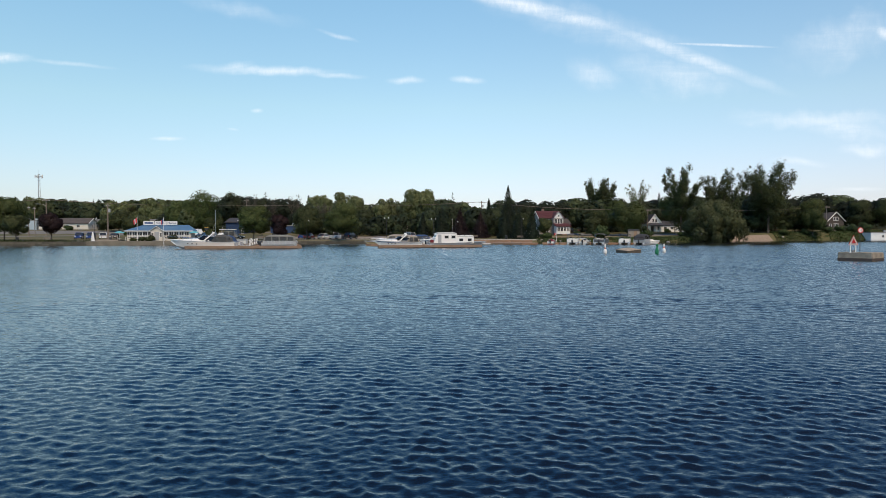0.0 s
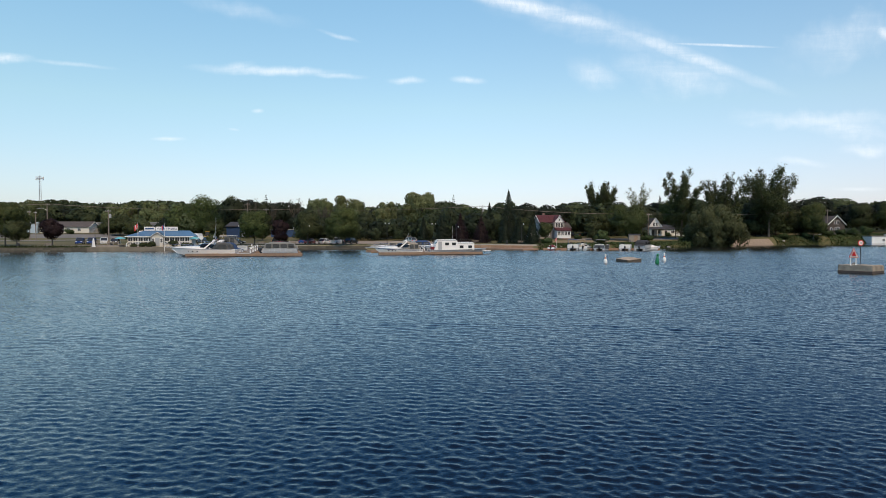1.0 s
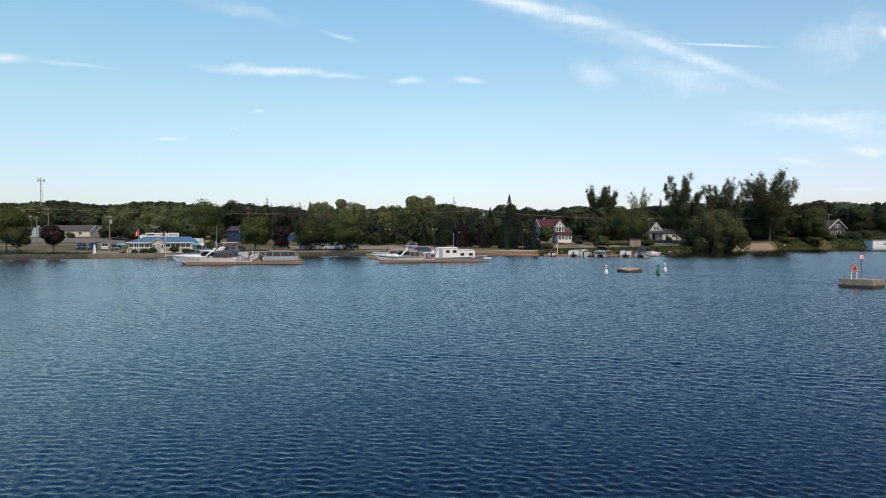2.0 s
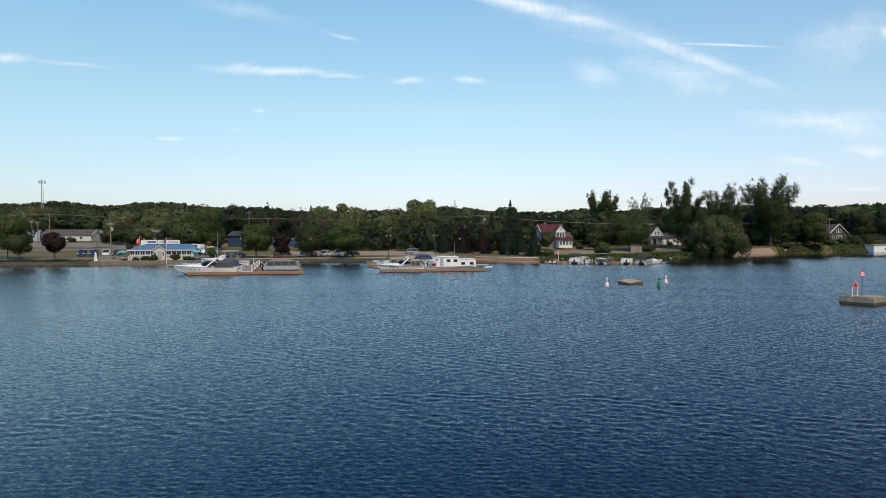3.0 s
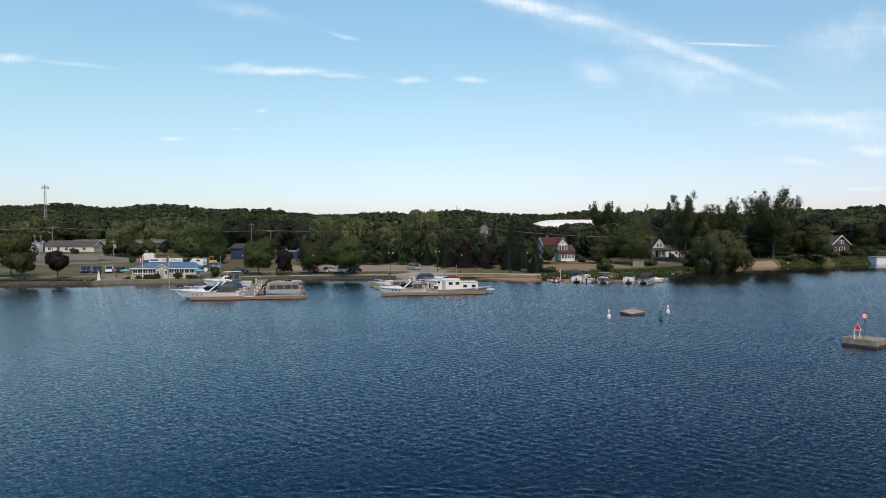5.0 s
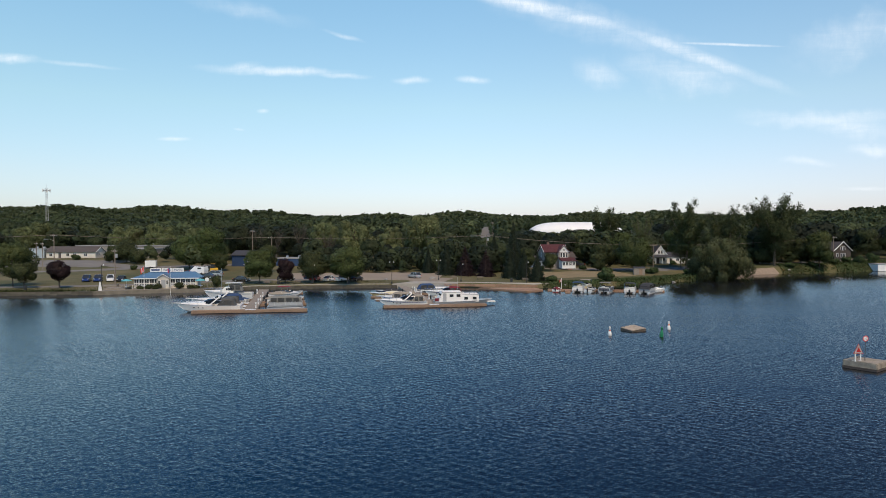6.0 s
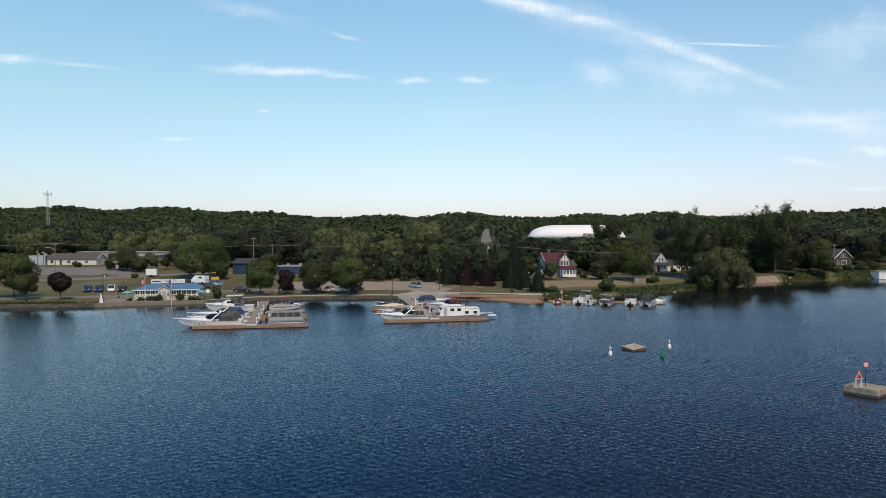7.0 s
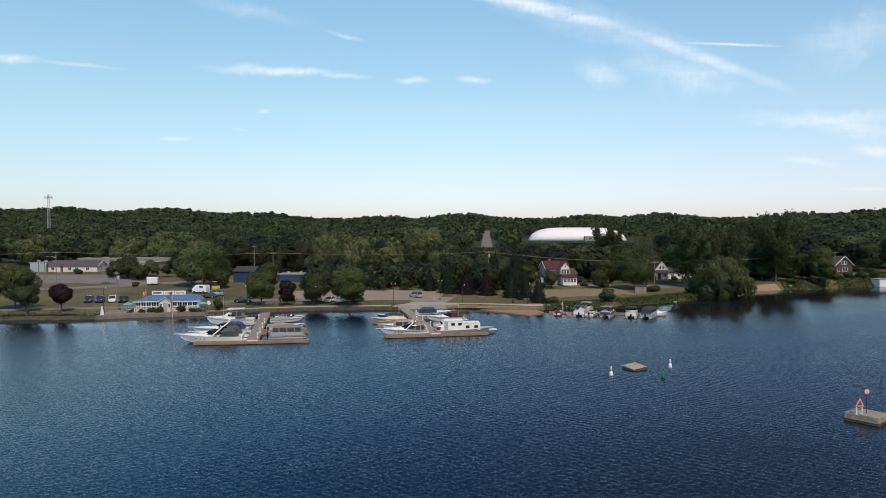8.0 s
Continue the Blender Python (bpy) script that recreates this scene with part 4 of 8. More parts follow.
broad_tree(-35, 173, 8.6, 3.9, "leaf_dark", 0.2, 2500, 0.45, "dense dark green tree on the marina lawn")
broad_tree(-25.5, 169.2, 10.2, 4.5, "leaf_light", 0.2, 3200, 0.45, "rounded green tree on the marina lawn")
broad_tree(-85, 219, 11.0, 5.6, "leaf_light", 0.14, 2400, 0.6, "green tree behind the marina shop")
broad_tree(-78.2, 217, 15.6, 6.2, "leaf_light", 0.14, 2800, 0.5, "tall light green tree behind the car park")
broad_tree(-81, 256, 15.6, 4.6, "leaf_dark", 0.3, 2200, 0.5, "tall dark pine-like tree standing above its neighbours")
broad_tree(-56.5, 209, 9.5, 3.0, "leaf_dark", 0.15, 1500, 0.5, "slim dark green tree by the car park")
for sx, sy, sh, sr, leaf, text in [(-6.2, 207, 7.5, 2.0, "needle", "blue-green spruce by the car park"), (-0.5, 201, 8.4, 3.3, "needle", "dark conical tree in a row"),
                                   (5.0, 199, 8.8, 3.4, "leaf_maroon", "dark maroon conical tree in a row"), (11.0, 196, 7.8, 3.1, "leaf_maroon", "dark maroon conical tree in a row"),
                                   (17.5, 190, 8.8, 2.4, "needle", "dark green spruce on the waterside lawn"), (20.8, 184, 8.6, 2.3, "needle", "dark green spruce on the waterside lawn"),
                                   (23.6, 177.5, 8.0, 2.2, "needle", "dark green spruce on the waterside lawn"), (20.3, 209, 16.0, 3.4, "needle", "tall pointed spruce behind the lawn"),
                                   (14.5, 212, 12.0, 2.6, "needle", "tall pointed spruce behind the lawn")]:
    spruce_tree(sx, sy, sh, sr, leaf, text)
broad_tree(32.6, 214, 6.0, 2.4, "leaf_dark", 0.2, 1400, 0.42, "small dark tree in front of the red-roofed house")
broad_tree(47.6, 214, 6.6, 2.6, "leaf_dark", 0.15, 1500, 0.42, "small green tree beside the house drive")
broad_tree(58.6, 212, 10.6, 5.8, "leaf", 0.16, 3000, 0.5, "wide green tree behind the grassy bank")
broad_tree(60.5, 237, 12.0, 4.6, "leaf_light", 0.16, 2400, 0.5, "bright green tree between the houses")
tall_tree(59.6, 256, 20.4, 7.2, "leaf_dark", 6200, 0.62, "tall dark tree with an uneven crown", 9)
tall_tree(68.8, 238, 19.6, 5.0, "leaf_pale", 2300, 0.34, "tall feathery pale tree with thin foliage", 7, 0.2, 0.85)
broad_tree(77.6, 224, 14.6, 5.2, "leaf", 0.32, 3000, 0.5, "green tree before the white house")
for bx, by, bh, br in ((-70.5, 247, 14.5, 4.0), (-64.5, 250, 13.0, 3.6), (-43.5, 240, 11.5, 3.4), (-58.0, 262, 15.0, 4.0)):
    tall_tree(bx, by, bh, br, "leaf_bare", 800, 0.34, "half-bare grey-brown tree with thin twigs", 6, 0.2, 0.8)
tall_tree(76.6, 216, 23.2, 6.4, "leaf_dark", 5000, 0.58, limbs=6)
tall_tree(86.0, 208, 23.8, 7.0, "leaf_dark", 5200, 0.58, limbs=7)
tall_tree(112.6, 232, 24.6, 9.6, "leaf_dark", 8200, 0.60, "tall spreading poplar with an open upper crown", 10)
willow_tree(79.5, 197.5, 15.6, 8.6)
for wx, wy, wh, wr in WILLOWS:
    willow_tree(wx, wy, wh, wr, "large pale olive willow standing among the woods", 7500, 0.5, "leaf_pale")
broad_tree(128.6, 233, 14.0, 4.6, "leaf", 0.15, 3000, 0.55, "dense green tree at the water's edge")
broad_tree(100.0, 236, 11.0, 5.0, "leaf_dark", 0.2, 1800, 0.6, "dark green tree behind the beach")
shrub(42.2, 179.0, 3.9, 2.2, "shrub", "rounded green bush on the grassy bank", 1500, 0.32)

for bx, by, bh, br, leaf in ((94, 238, 13, 5.5, "leaf_dark"), (103, 243, 14, 5.5, "leaf"), (114, 240, 12, 5.0, "leaf_dark"), (122, 246, 14, 5.5, "leaf_dark"), (92, 226, 10, 4.0, "leaf_dark"),
                             (163, 262, 12, 5.0, "leaf_dark"), (172, 258, 13, 5.5, "leaf"), (84, 203, 7, 4.0, "leaf_willow")):
    broad_tree(bx, by, bh, br, leaf, 0.08, 1700, 0.55, "dense green tree on the wooded river bank")
for bx, by, bh, br, leaf in ((-73.5, 214, 6.5, 3.2, "leaf_dark"), (52, 226, 9.0, 4.2, "leaf_dark"), (88, 218, 8.0, 4.0, "leaf_dark"),
                             (97, 232, 9.0, 4.5, "leaf"), (110, 236, 7.0, 4.0, "leaf_dark"), (126, 240, 10.0, 4.5, "leaf_dark"), (25, 216, 8.0, 3.4, "leaf_dark"), (56, 244, 12.0, 5.0, "leaf_dark")):
    broad_tree(bx, by, bh, br, leaf, 0.1, 1600, 0.5, "bushy green tree among the riverside gardens")
for bx, by, bh, br in ((44, 219, 1.5, 1.4), (50, 216.5, 1.4, 1.6), (67, 232, 1.6, 1.8), (71.5, 236, 1.3, 1.2), (79, 236, 1.3, 1.3), (62, 204, 1.8, 2.0), (74, 205, 1.6, 2.0), (103, 229.5, 1.5, 1.6), (30, 219, 1.4, 1.4), (144, 243, 2.2, 2.0), (149, 244, 2.6, 2.2), (155.5, 247, 3.4, 2.6), (158, 244.5, 2.0, 1.8), (126, 233, 1.8, 1.6), (118, 232, 1.6, 1.8), (137, 239, 2.0, 2.0), (-143, 256, 2.0, 2.0), (27, 175, 1.9, 1.6), (-103, 218, 1.4, 1.3)):
    shrub(bx, by, bh, br, "shrub", "low green shrub on the bank", 1000, 0.28)


# ---- seawall, paths, roads and bare ground ----
def ribbon(name, points, width, mat, label, category, lift=0.04, step=2.0):
    """A paved strip draped over the ground along a line."""
    pts = [Vector(p) for p in points]
    line = []
    for a, b in zip(pts, pts[1:]):
        k = max(1, int((b - a).length / step))
        line += [a.lerp(b, i / k) for i in range(k)]
    line.append(pts[-1])
    bm = bmesh.new()
    rows = []
    for i, p in enumerate(line):
        d = (line[min(i + 1, len(line) - 1)] - line[max(i - 1, 0)]).normalized()
        side = Vector((-d.y, d.x))
        row = []
        for k in range(5):
            q = p + side * width * (k / 4 - 0.5) * (1 + 0.03 * math.sin(i * 1.3))
            row.append(bm.verts.new((q.x, q.y, float(lie(q.x, q.y)) + lift + (0.03 if 0 < k < 4 else -0.05))))
        rows.append(row)
    for lo, hi in zip(rows, rows[1:]):
        for k in range(4):
            bm.faces.new((lo[k], hi[k], hi[k + 1], lo[k + 1]))
    bmesh.ops.recalc_face_normals(bm, faces=bm.faces)
    if sum(f.normal.z for f in bm.faces) < 0:
        bmesh.ops.reverse_faces(bm, faces=bm.faces)
    return tagged(link_mesh(name, bm, mat, True), label, category, kind="structure")


def along_shore(x0, x1, off, n=30):
    return [(x, float(shore(x)) + off) for x in np.linspace(x0, x1, n)]


ribbon("path_shore", along_shore(-160, -58, 2.2), 1.9, "path", "pale concrete footpath along the river wall", "path")
ribbon("path_marina", along_shore(-58, -15, 1.6), 1.7, "path", "pale concrete footpath along the river wall", "path")
ribbon("path_beach", [(-4, 176), (6, 174.5), (22, 172), (29, 172.5)], 1.8, "path", "pale concrete path behind the timber deck", "path")
ribbon("road_waterfront", [(-170, 152), (-105, 161), (-88, 164.5), (-78, 168), (-60, 178), (-50, 183), (-30, 184)], 4.5, "asphalt", "narrow worn asphalt lane by the water", "road", 0.05)
ribbon("car_park", [(-48, 193), (-30, 194), (-15, 196), (-2, 195)], 26.0, "gravel", "pale gravel car park above the boat ramp", "car park", 0.06)
ribbon("car_park_ramp", [(-3.5, 190), (-4.5, 184), (-6.0, 177.5)], 10.0, "gravel", "pale gravel way down to the boat ramp", "car park", 0.07)
ob = thing("boat_ramp", Matrix.Identity(4), "pale concrete apron and ramp at the head of the dock", "boat ramp", kind="structure")
part("apron", prism([(-14.2, 168.8), (-6.0, 170.8), (2.5, 171.8), (1.5, 174.0), (-4.5, 179), (-9, 179), (-11, 174)], -0.3, 1.10), "path", ob)
ribbon("road_town", [(-200, 205), (-150, 206), (-120, 214), (-98, 226), (-70, 236), (-30, 240), (10, 236), (40, 221), (70, 219), (100, 236)], 7.0, "asphalt", "two-lane asphalt road behind the waterfront", "road", 0.05)
ribbon("yard_left", [(-190, 240), (-150, 240), (-118, 238)], 26.0, "asphalt", "wide worn asphalt yard before the long building", "car park", 0.06)
ribbon("drive_left", [(-122, 236), (-110, 228), (-100, 224)], 8.0, "asphalt", "asphalt drive joining the yard to the road", "road", 0.09)
ribbon("road_inland", [(ROAD_IN[0] + ROAD_IN[1] * y, y) for y in (490, 600, 750, 900, 1030)], 9.0, "asphalt", "straight asphalt road running inland between trees", "road", 0.12, 8.0)
ribbon("road_east", [(104, 238), (118, 241), (136, 246), (160, 262)], 5.0, "asphalt", "narrow asphalt lane past the brown house", "road", 0.06)
ribbon("dry_verge", [(20, 195), (33, 201), (44, 205), (54, 207)], 19.0, "dry_lawn", "strip of dry tan mown grass", "lawn", 0.05)
ribbon("beach_sand", along_shore(93, 112, 1.3, 12), 2.6, "sand", "small patch of pale sandy beach", "beach", 0.05, 1.0)


def seawall(name, x0, x1, mat, label, piece):
    """A wall of blocks along the shore, each block a piece of its own."""
    line = along_shore(x0, x1, 0.15, 60)
    top = thing(name, Matrix.Identity(4), label, "sea wall", kind="structure")
    base = box(piece, 0.55, 0.5, bevel=0.03)
    base_ob = link_mesh("block", base, mat)
    me = base_ob.data
    bpy.data.objects.remove(base_ob)
    rng = random.Random(5)
    dist = 0.0
    for a, b in zip(line, line[1:]):
        dist += math.dist(a, b)
    count = int(dist / piece)
    seg, run = 0, 0.0
    lengths = [math.dist(a, b) for a, b in zip(line, line[1:])]
    for i in range(count):
        s = (i + 0.5) * piece
        acc = 0.0
        for (a, b), ln in zip(zip(line, line[1:]), lengths):
            if acc + ln >= s:
                f = (s - acc) / ln
                x, y = a[0] + (b[0] - a[0]) * f, a[1] + (b[1] - a[1]) * f
                turn = math.degrees(math.atan2(b[1] - a[1], b[0] - a[0]))
                break
            acc += ln
        for lvl, z in enumerate((-0.22, 0.29)):
            ob = new("block", me)
            ob.parent = top
            ob.matrix_basis = pose(x, y + rng.uniform(-0.05, 0.05), z + rng.uniform(-0.02, 0.02), 0, 0, turn + rng.uniform(-1, 1))
    return top


seawall("wall_shore_left", -116, -56, "wall_stone", "low dark mossy block river wall", 1.5)
seawall("wall_shore_marina", -56, -13, "wall_stone", "low dark stone block river wall", 1.5)


# ---- buildings ----
def opening(parent, m, w, h, frame_mat="white", pane_mat="glass", bars=1, name="window", label=""):
    """A window on the plane y = 0 of m, frame proud of the wall, panes set back."""
    bm = bmesh.new()
    t = 0.09
    for sx in (-1, 1):
        box(t, 0.12, h + t, (sx * w / 2, -0.03, -h / 2 - t / 2), bm=bm)
    for sz in (-1, 1):
        box(w - t, 0.12, t, (0, -0.03, sz * h / 2 - t / 2), bm=bm)
    for i in range(1, bars + 1):
        box(0.05, 0.09, h - t, (-w / 2 + w * i / (bars + 1), -0.03, -h / 2 + t / 2), bm=bm)
    bm.transform(m)
    win = part(name, bm, frame_mat, parent, label)
    pane = box(w - t, 0.03, h - t, (0, 0.0, -h / 2 + t / 2))
    pane.transform(m)
    part("pane", pane, pane_mat, win)
    return win


def front_door(parent, m, w=0.95, h=2.05, mat="white", label="panelled door"):
    bm = box(w, 0.08, h, (0, -0.03, 0), 0.01)
    for z in (0.2, 1.1):
        box(w * 0.7, 0.03, 0.75, (0, -0.075, z), bm=bm)
    bm.transform(m)
    door = part("door", bm, mat, parent, label)
    knob = box(0.06, 0.08, 0.12, (w * 0.38, -0.11, 1.0))
    knob.transform(m)
    part("door_handle", knob, "steel", door)


def wall_slab(parent, w, h, m, mat, thick=0.2, gable=0.0, boards=0.0, name="wall"):
    """A wall along local x with its outer face at y = 0; gable adds a peak. boards: height of overlapping siding."""
    bm = bmesh.new()
    pts = [(-w / 2, 0), (w / 2, 0), (w / 2, h)] + ([(0, h + gable)] if gable else []) + [(-w / 2, h)]
    a = [bm.verts.new((x, 0, z)) for x, z in pts]
    b = [bm.verts.new((x, thick, z)) for x, z in pts]
    bm.faces.new(a)
    bm.faces.new(list(reversed(b)))
    for i in range(len(pts)):
        j = (i + 1) % len(pts)
        bm.faces.new((a[j], a[i], b[i], b[j]))
    bm.transform(m)
    wall = part(name, bm, mat, parent)
    z = boards
    while boards and z < h + gable - boards:
        half = w / 2 if z <= h else w / 2 * (1 - (z - h) / max(gable, 0.01))
        lap = box(half * 2, 0.04, 0.03, (0, -0.01, z))
        lap.transform(m)
        part("siding_board", lap, mat, wall)
        z += boards
    return wall


def roof_slope(parent, along, run, rise, m, mat, over=0.35, ribs=0.0, courses=0.0, name="roof", thick=0.14):
    """One slope: ridge along local x at the top (y = run), eave at y = -over."""
    k = (run + over) / run
    bm = bmesh.new()
    low = Vector((0, -over, rise - rise * k))
    up = Vector((0, run, rise))
    d = (up - low)
    nrm = Vector((0, -d.z, d.y)).normalized()
    half = along / 2 + over
    ring = [(-half, low), (half, low), (half, up), (-half, up)]
    a = [bm.verts.new((x, p.y, p.z)) for x, p in ring]
    b = [bm.verts.new((x, p.y + nrm.y * thick, p.z + nrm.z * thick)) for x, p in ring]
    bm.faces.new(list(reversed(a)))
    bm.faces.new(b)
    for i in range(4):
        j = (i + 1) % 4
        bm.faces.new((a[i], a[j], b[j], b[i]))
    turn = Matrix.Rotation(math.atan2(d.z, d.y), 4, "X")
    length = d.length
    bm.transform(m)
    slope = part(name, bm, mat, parent)
    for i in range(int(2 * half / ribs) + 1 if ribs else 0):
        rib = box(0.05, length, 0.06, Vector((-half + i * ribs, 0, 0)) + (low + up) / 2 + nrm * thick, turn=turn)
        rib.transform(m)
        part("roof_rib", rib, mat, slope)
    for i in range(1, int(length / courses) if courses else 0):
        row = box(2 * half - 0.02, 0.06, 0.03, low + d * (i * courses / length) + nrm * thick, turn=turn)
        row.transform(m)
        part("shingle_row", row, mat, slope)
    return slope


def gable_body(ob, w, d, h, rise, wall, roof, at=(0, 0), z0=0.0, boards=0.35, ribs=0.0, courses=0.5, gable_mat=None, trim="white"):
    """A gabled block, ridge along local x, front face at y = at[1]."""
    T = Matrix.Translation((at[0], at[1], z0))
    wall_slab(ob, w, h, T, wall, boards=boards)
    wall_slab(ob, w, h, T @ Matrix.Translation((0, d, 0)) @ Matrix.Rotation(math.pi, 4, "Z"), wall, boards=boards)
    for s, a in ((-1, -90), (1, 90)):
        wall_slab(ob, d - 0.4, h, T @ Matrix.Translation((s * w / 2, d / 2, 0)) @ Matrix.Rotation(radians(a), 4, "Z"), gable_mat or wall, gable=rise * (d - 0.4) / d, boards=boards)
    roof_slope(ob, w, d / 2, rise, T @ Matrix.Translation((0, 0, h)), roof, ribs=ribs, courses=courses)
    roof_slope(ob, w, d / 2, rise, T @ Matrix.Translation((0, d, h)) @ Matrix.Rotation(math.pi, 4, "Z"), roof, ribs=ribs, courses=courses)
    for s in (-1, 1):
        bm = bmesh.new()
        for a, b in (((0 - 0.35, -0.35 * 2 * rise / d), (d / 2, rise)), ((d + 0.35, -0.35 * 2 * rise / d), (d / 2, rise))):
            rod((s * (w / 2 + 0.36), a[0], h + a[1] + 0.02), (s * (w / 2 + 0.36), b[0], h + b[1] + 0.02), 0.11, sides=4, bm=bm)
        bm.transform(T)
        part("bargeboard", bm, trim, ob)


def marina_shop():
    z = float(lie(-66, 159))
    ob = thing("marina_shop", pose(-67.1, 158.3, z, 0, 0, 9.0), "long cream marina shop with a blue metal roof and entrance gable", "building")
    w, d, h = 14.4, 4.4, 2.5
    base = box(w + 0.3, d + 0.3, 0.35, (0, d / 2, -0.25))
    part("foundation", base, "concrete", ob)
    T = Matrix.Translation((0, 0, 0.05))
    wall_slab(ob, w, h, T, "siding", boards=0.22)
    wall_slab(ob, w, h, T @ Matrix.Translation((0, d, 0)) @ Matrix.Rotation(math.pi, 4, "Z"), "siding")
    for s, a in ((-1, -90), (1, 90)):
        wall_slab(ob, d - 0.4, h, T @ Matrix.Translation((s * w / 2, d / 2, 0)) @ Matrix.Rotation(radians(a), 4, "Z"), "siding", boards=0.22)
    # hipped roof with standing seams
    o, rz, run = 0.5, 1.35, 3.7
    bm = bmesh.new()
    e = [Vector((-w / 2 - o, -o, h)), Vector((w / 2 + o, -o, h)), Vector((w / 2 + o, d + o, h)), Vector((-w / 2 - o, d + o, h))]
    r = [Vector((-w / 2 + run - o, d / 2, h + rz)), Vector((w / 2 - 0.9, d / 2, h + rz))]
    ev = [bm.verts.new(p) for p in e]
    rv = [bm.verts.new(p) for p in r]
    lo = [bm.verts.new(p - Vector((0, 0, 0.18))) for p in e]
    bm.faces.new((ev[0], ev[1], rv[1], rv[0]))
    bm.faces.new((ev[2], ev[3], rv[0], rv[1]))
    bm.faces.new((ev[3], ev[0], rv[0]))
    bm.faces.new((ev[1], ev[2], rv[1]))
    bm.faces.new(list(reversed(lo)))
    for i in range(4):
        j = (i + 1) % 4
        bm.faces.new((lo[i], lo[j], ev[j], ev[i]))
    roof = part("roof", bm, "roof_blue", ob, "blue standing-seam metal roof")
    for i in range(27):
        x = -w / 2 - 0.2 + i * 0.6
        y1 = d / 2 if x > r[0].x else -o + (x + w / 2 + o) / (run) * (d / 2 + o)
        k = (y1 + o) / (d / 2 + o)
        if k > 0.1 and x < r[1].x:
            part("seam", rod((x, -o, h + 0.03), (x, y1, h + rz * k + 0.03), 0.03, sides=4), "roof_blue", roof)
    part("fascia", box(w + 2 * o + 0.04, 0.05, 0.2, (0, -o - 0.03, h - 0.2)), "white", ob)
    # entrance gable
    G = Matrix.Translation((-0.3, -1.1, 0.05))
    wall_slab(ob, 2.6, 2.5, G, "siding", gable=0.8, boards=0.22, name="porch_wall")
    bm = bmesh.new()
    for s in (-1, 1):
        rod((s * 1.6, -0.25, 2.36), (0, -0.25, 3.40), 0.08, sides=4, bm=bm)
    bm.transform(G)
    part("bargeboard", bm, "white", ob)
    for s in (-1, 1):
        bm = bmesh.new()
        vs = [bm.verts.new(p) for p in ((s * 1.6, -0.3, 2.42), (0, -0.3, 3.46), (0, 3.0, 3.46), (s * 1.6, 2.0, 2.42))]
        f = bm.faces.new(vs)
        bmesh.ops.solidify(bm, geom=[f], thickness=0.08)
        bm.transform(G)
        part("porch_roof", bm, "roof_blue", ob)
    front_door(ob, G @ Matrix.Translation((0, 0, 0.1)), 1.0, 2.0, "hull_grey", "grey glazed entrance door")
    for s in (-1, 1):
        opening(ob, G @ Matrix.Translation((s * 0.92, 0, 1.45)), 0.55, 1.0, bars=0)
    # row of windows with white railings below
    for i, x in enumerate((-6.6, -5.45, -4.3, -3.15, -2.05, 1.6, 2.75, 3.9, 5.05, 6.2)):
        opening(ob, T @ Matrix.Translation((x, -0.02, 1.72)), 1.02, 0.95, bars=1)
        opening(ob, T @ Matrix.Translation((x, -0.02, 0.86)), 1.02, 0.42, bars=1)
    for x0, x1 in ((-7.2, -2.0), (1.4, 7.2)):
        rail = part("railing", bent([(x0, -0.9, 0.95), (x1, -0.9, 0.95)], 0.04), "white", ob, "white porch railing")
        k = int((x1 - x0) / 1.2)
        for i in range(k + 1):
            x = x0 + (x1 - x0) * i / k
            part("post", box(0.09, 0.09, 0.95, (x, -0.9, 0.0)), "white", rail)
        part("lower_rail", bent([(x0, -0.9, 0.25), (x1, -0.9, 0.25)], 0.03), "white", rail)
    part("boardwalk", box(15.2, 1.4, 0.3, (0, -0.75, -0.28)), "wood_grey", ob)
    part("steps", box(2.6, 1.0, 0.22, (-0.3, -1.9, -0.28)), "wood_grey", ob)
    # roof sign in three panels
    for i, (x, text) in enumerate(((-2.75, ""), (-0.15, "Village"), (2.45, "Marina"))):
        sign = part("sign_panel", box(2.5, 0.12, 0.95, (x, d / 2 - 0.4, h + rz - 0.05), 0.02), "white", ob, "white roof sign panel with dark blue lettering")
        for s in (-1.0, 1.0):
            part("bracket", rod((x + s, d / 2 - 0.3, h + rz + 0.6), (x + s, d / 2 + 0.8, h + rz - 0.3), 0.04, sides=5), "steel", sign)
        if text:
            curve = bpy.data.curves.new("lettering", "FONT")
            curve.body, curve.size, curve.extrude, curve.align_x = text, 0.72, 0.015, "CENTER"
            tmp = new("lettering", curve)
            me = bpy.data.meshes.new_from_object(tmp.evaluated_get(bpy.context.evaluated_depsgraph_get()))
            bpy.data.objects.remove(tmp)
            me.materials.clear()
            me.materials.append(M["stripe"])
            letters = new("lettering", me)
            letters.parent = sign
            letters.matrix_basis = Matrix.Translation((x, d / 2 - 0.49, h + rz + 0.2)) @ Matrix.Rotation(math.pi / 2, 4, "X")
        else:
            part("lettering", box(1.9, 0.03, 0.36, (x, d / 2 - 0.48, h + rz + 0.28)), "stripe", sign)
    return ob


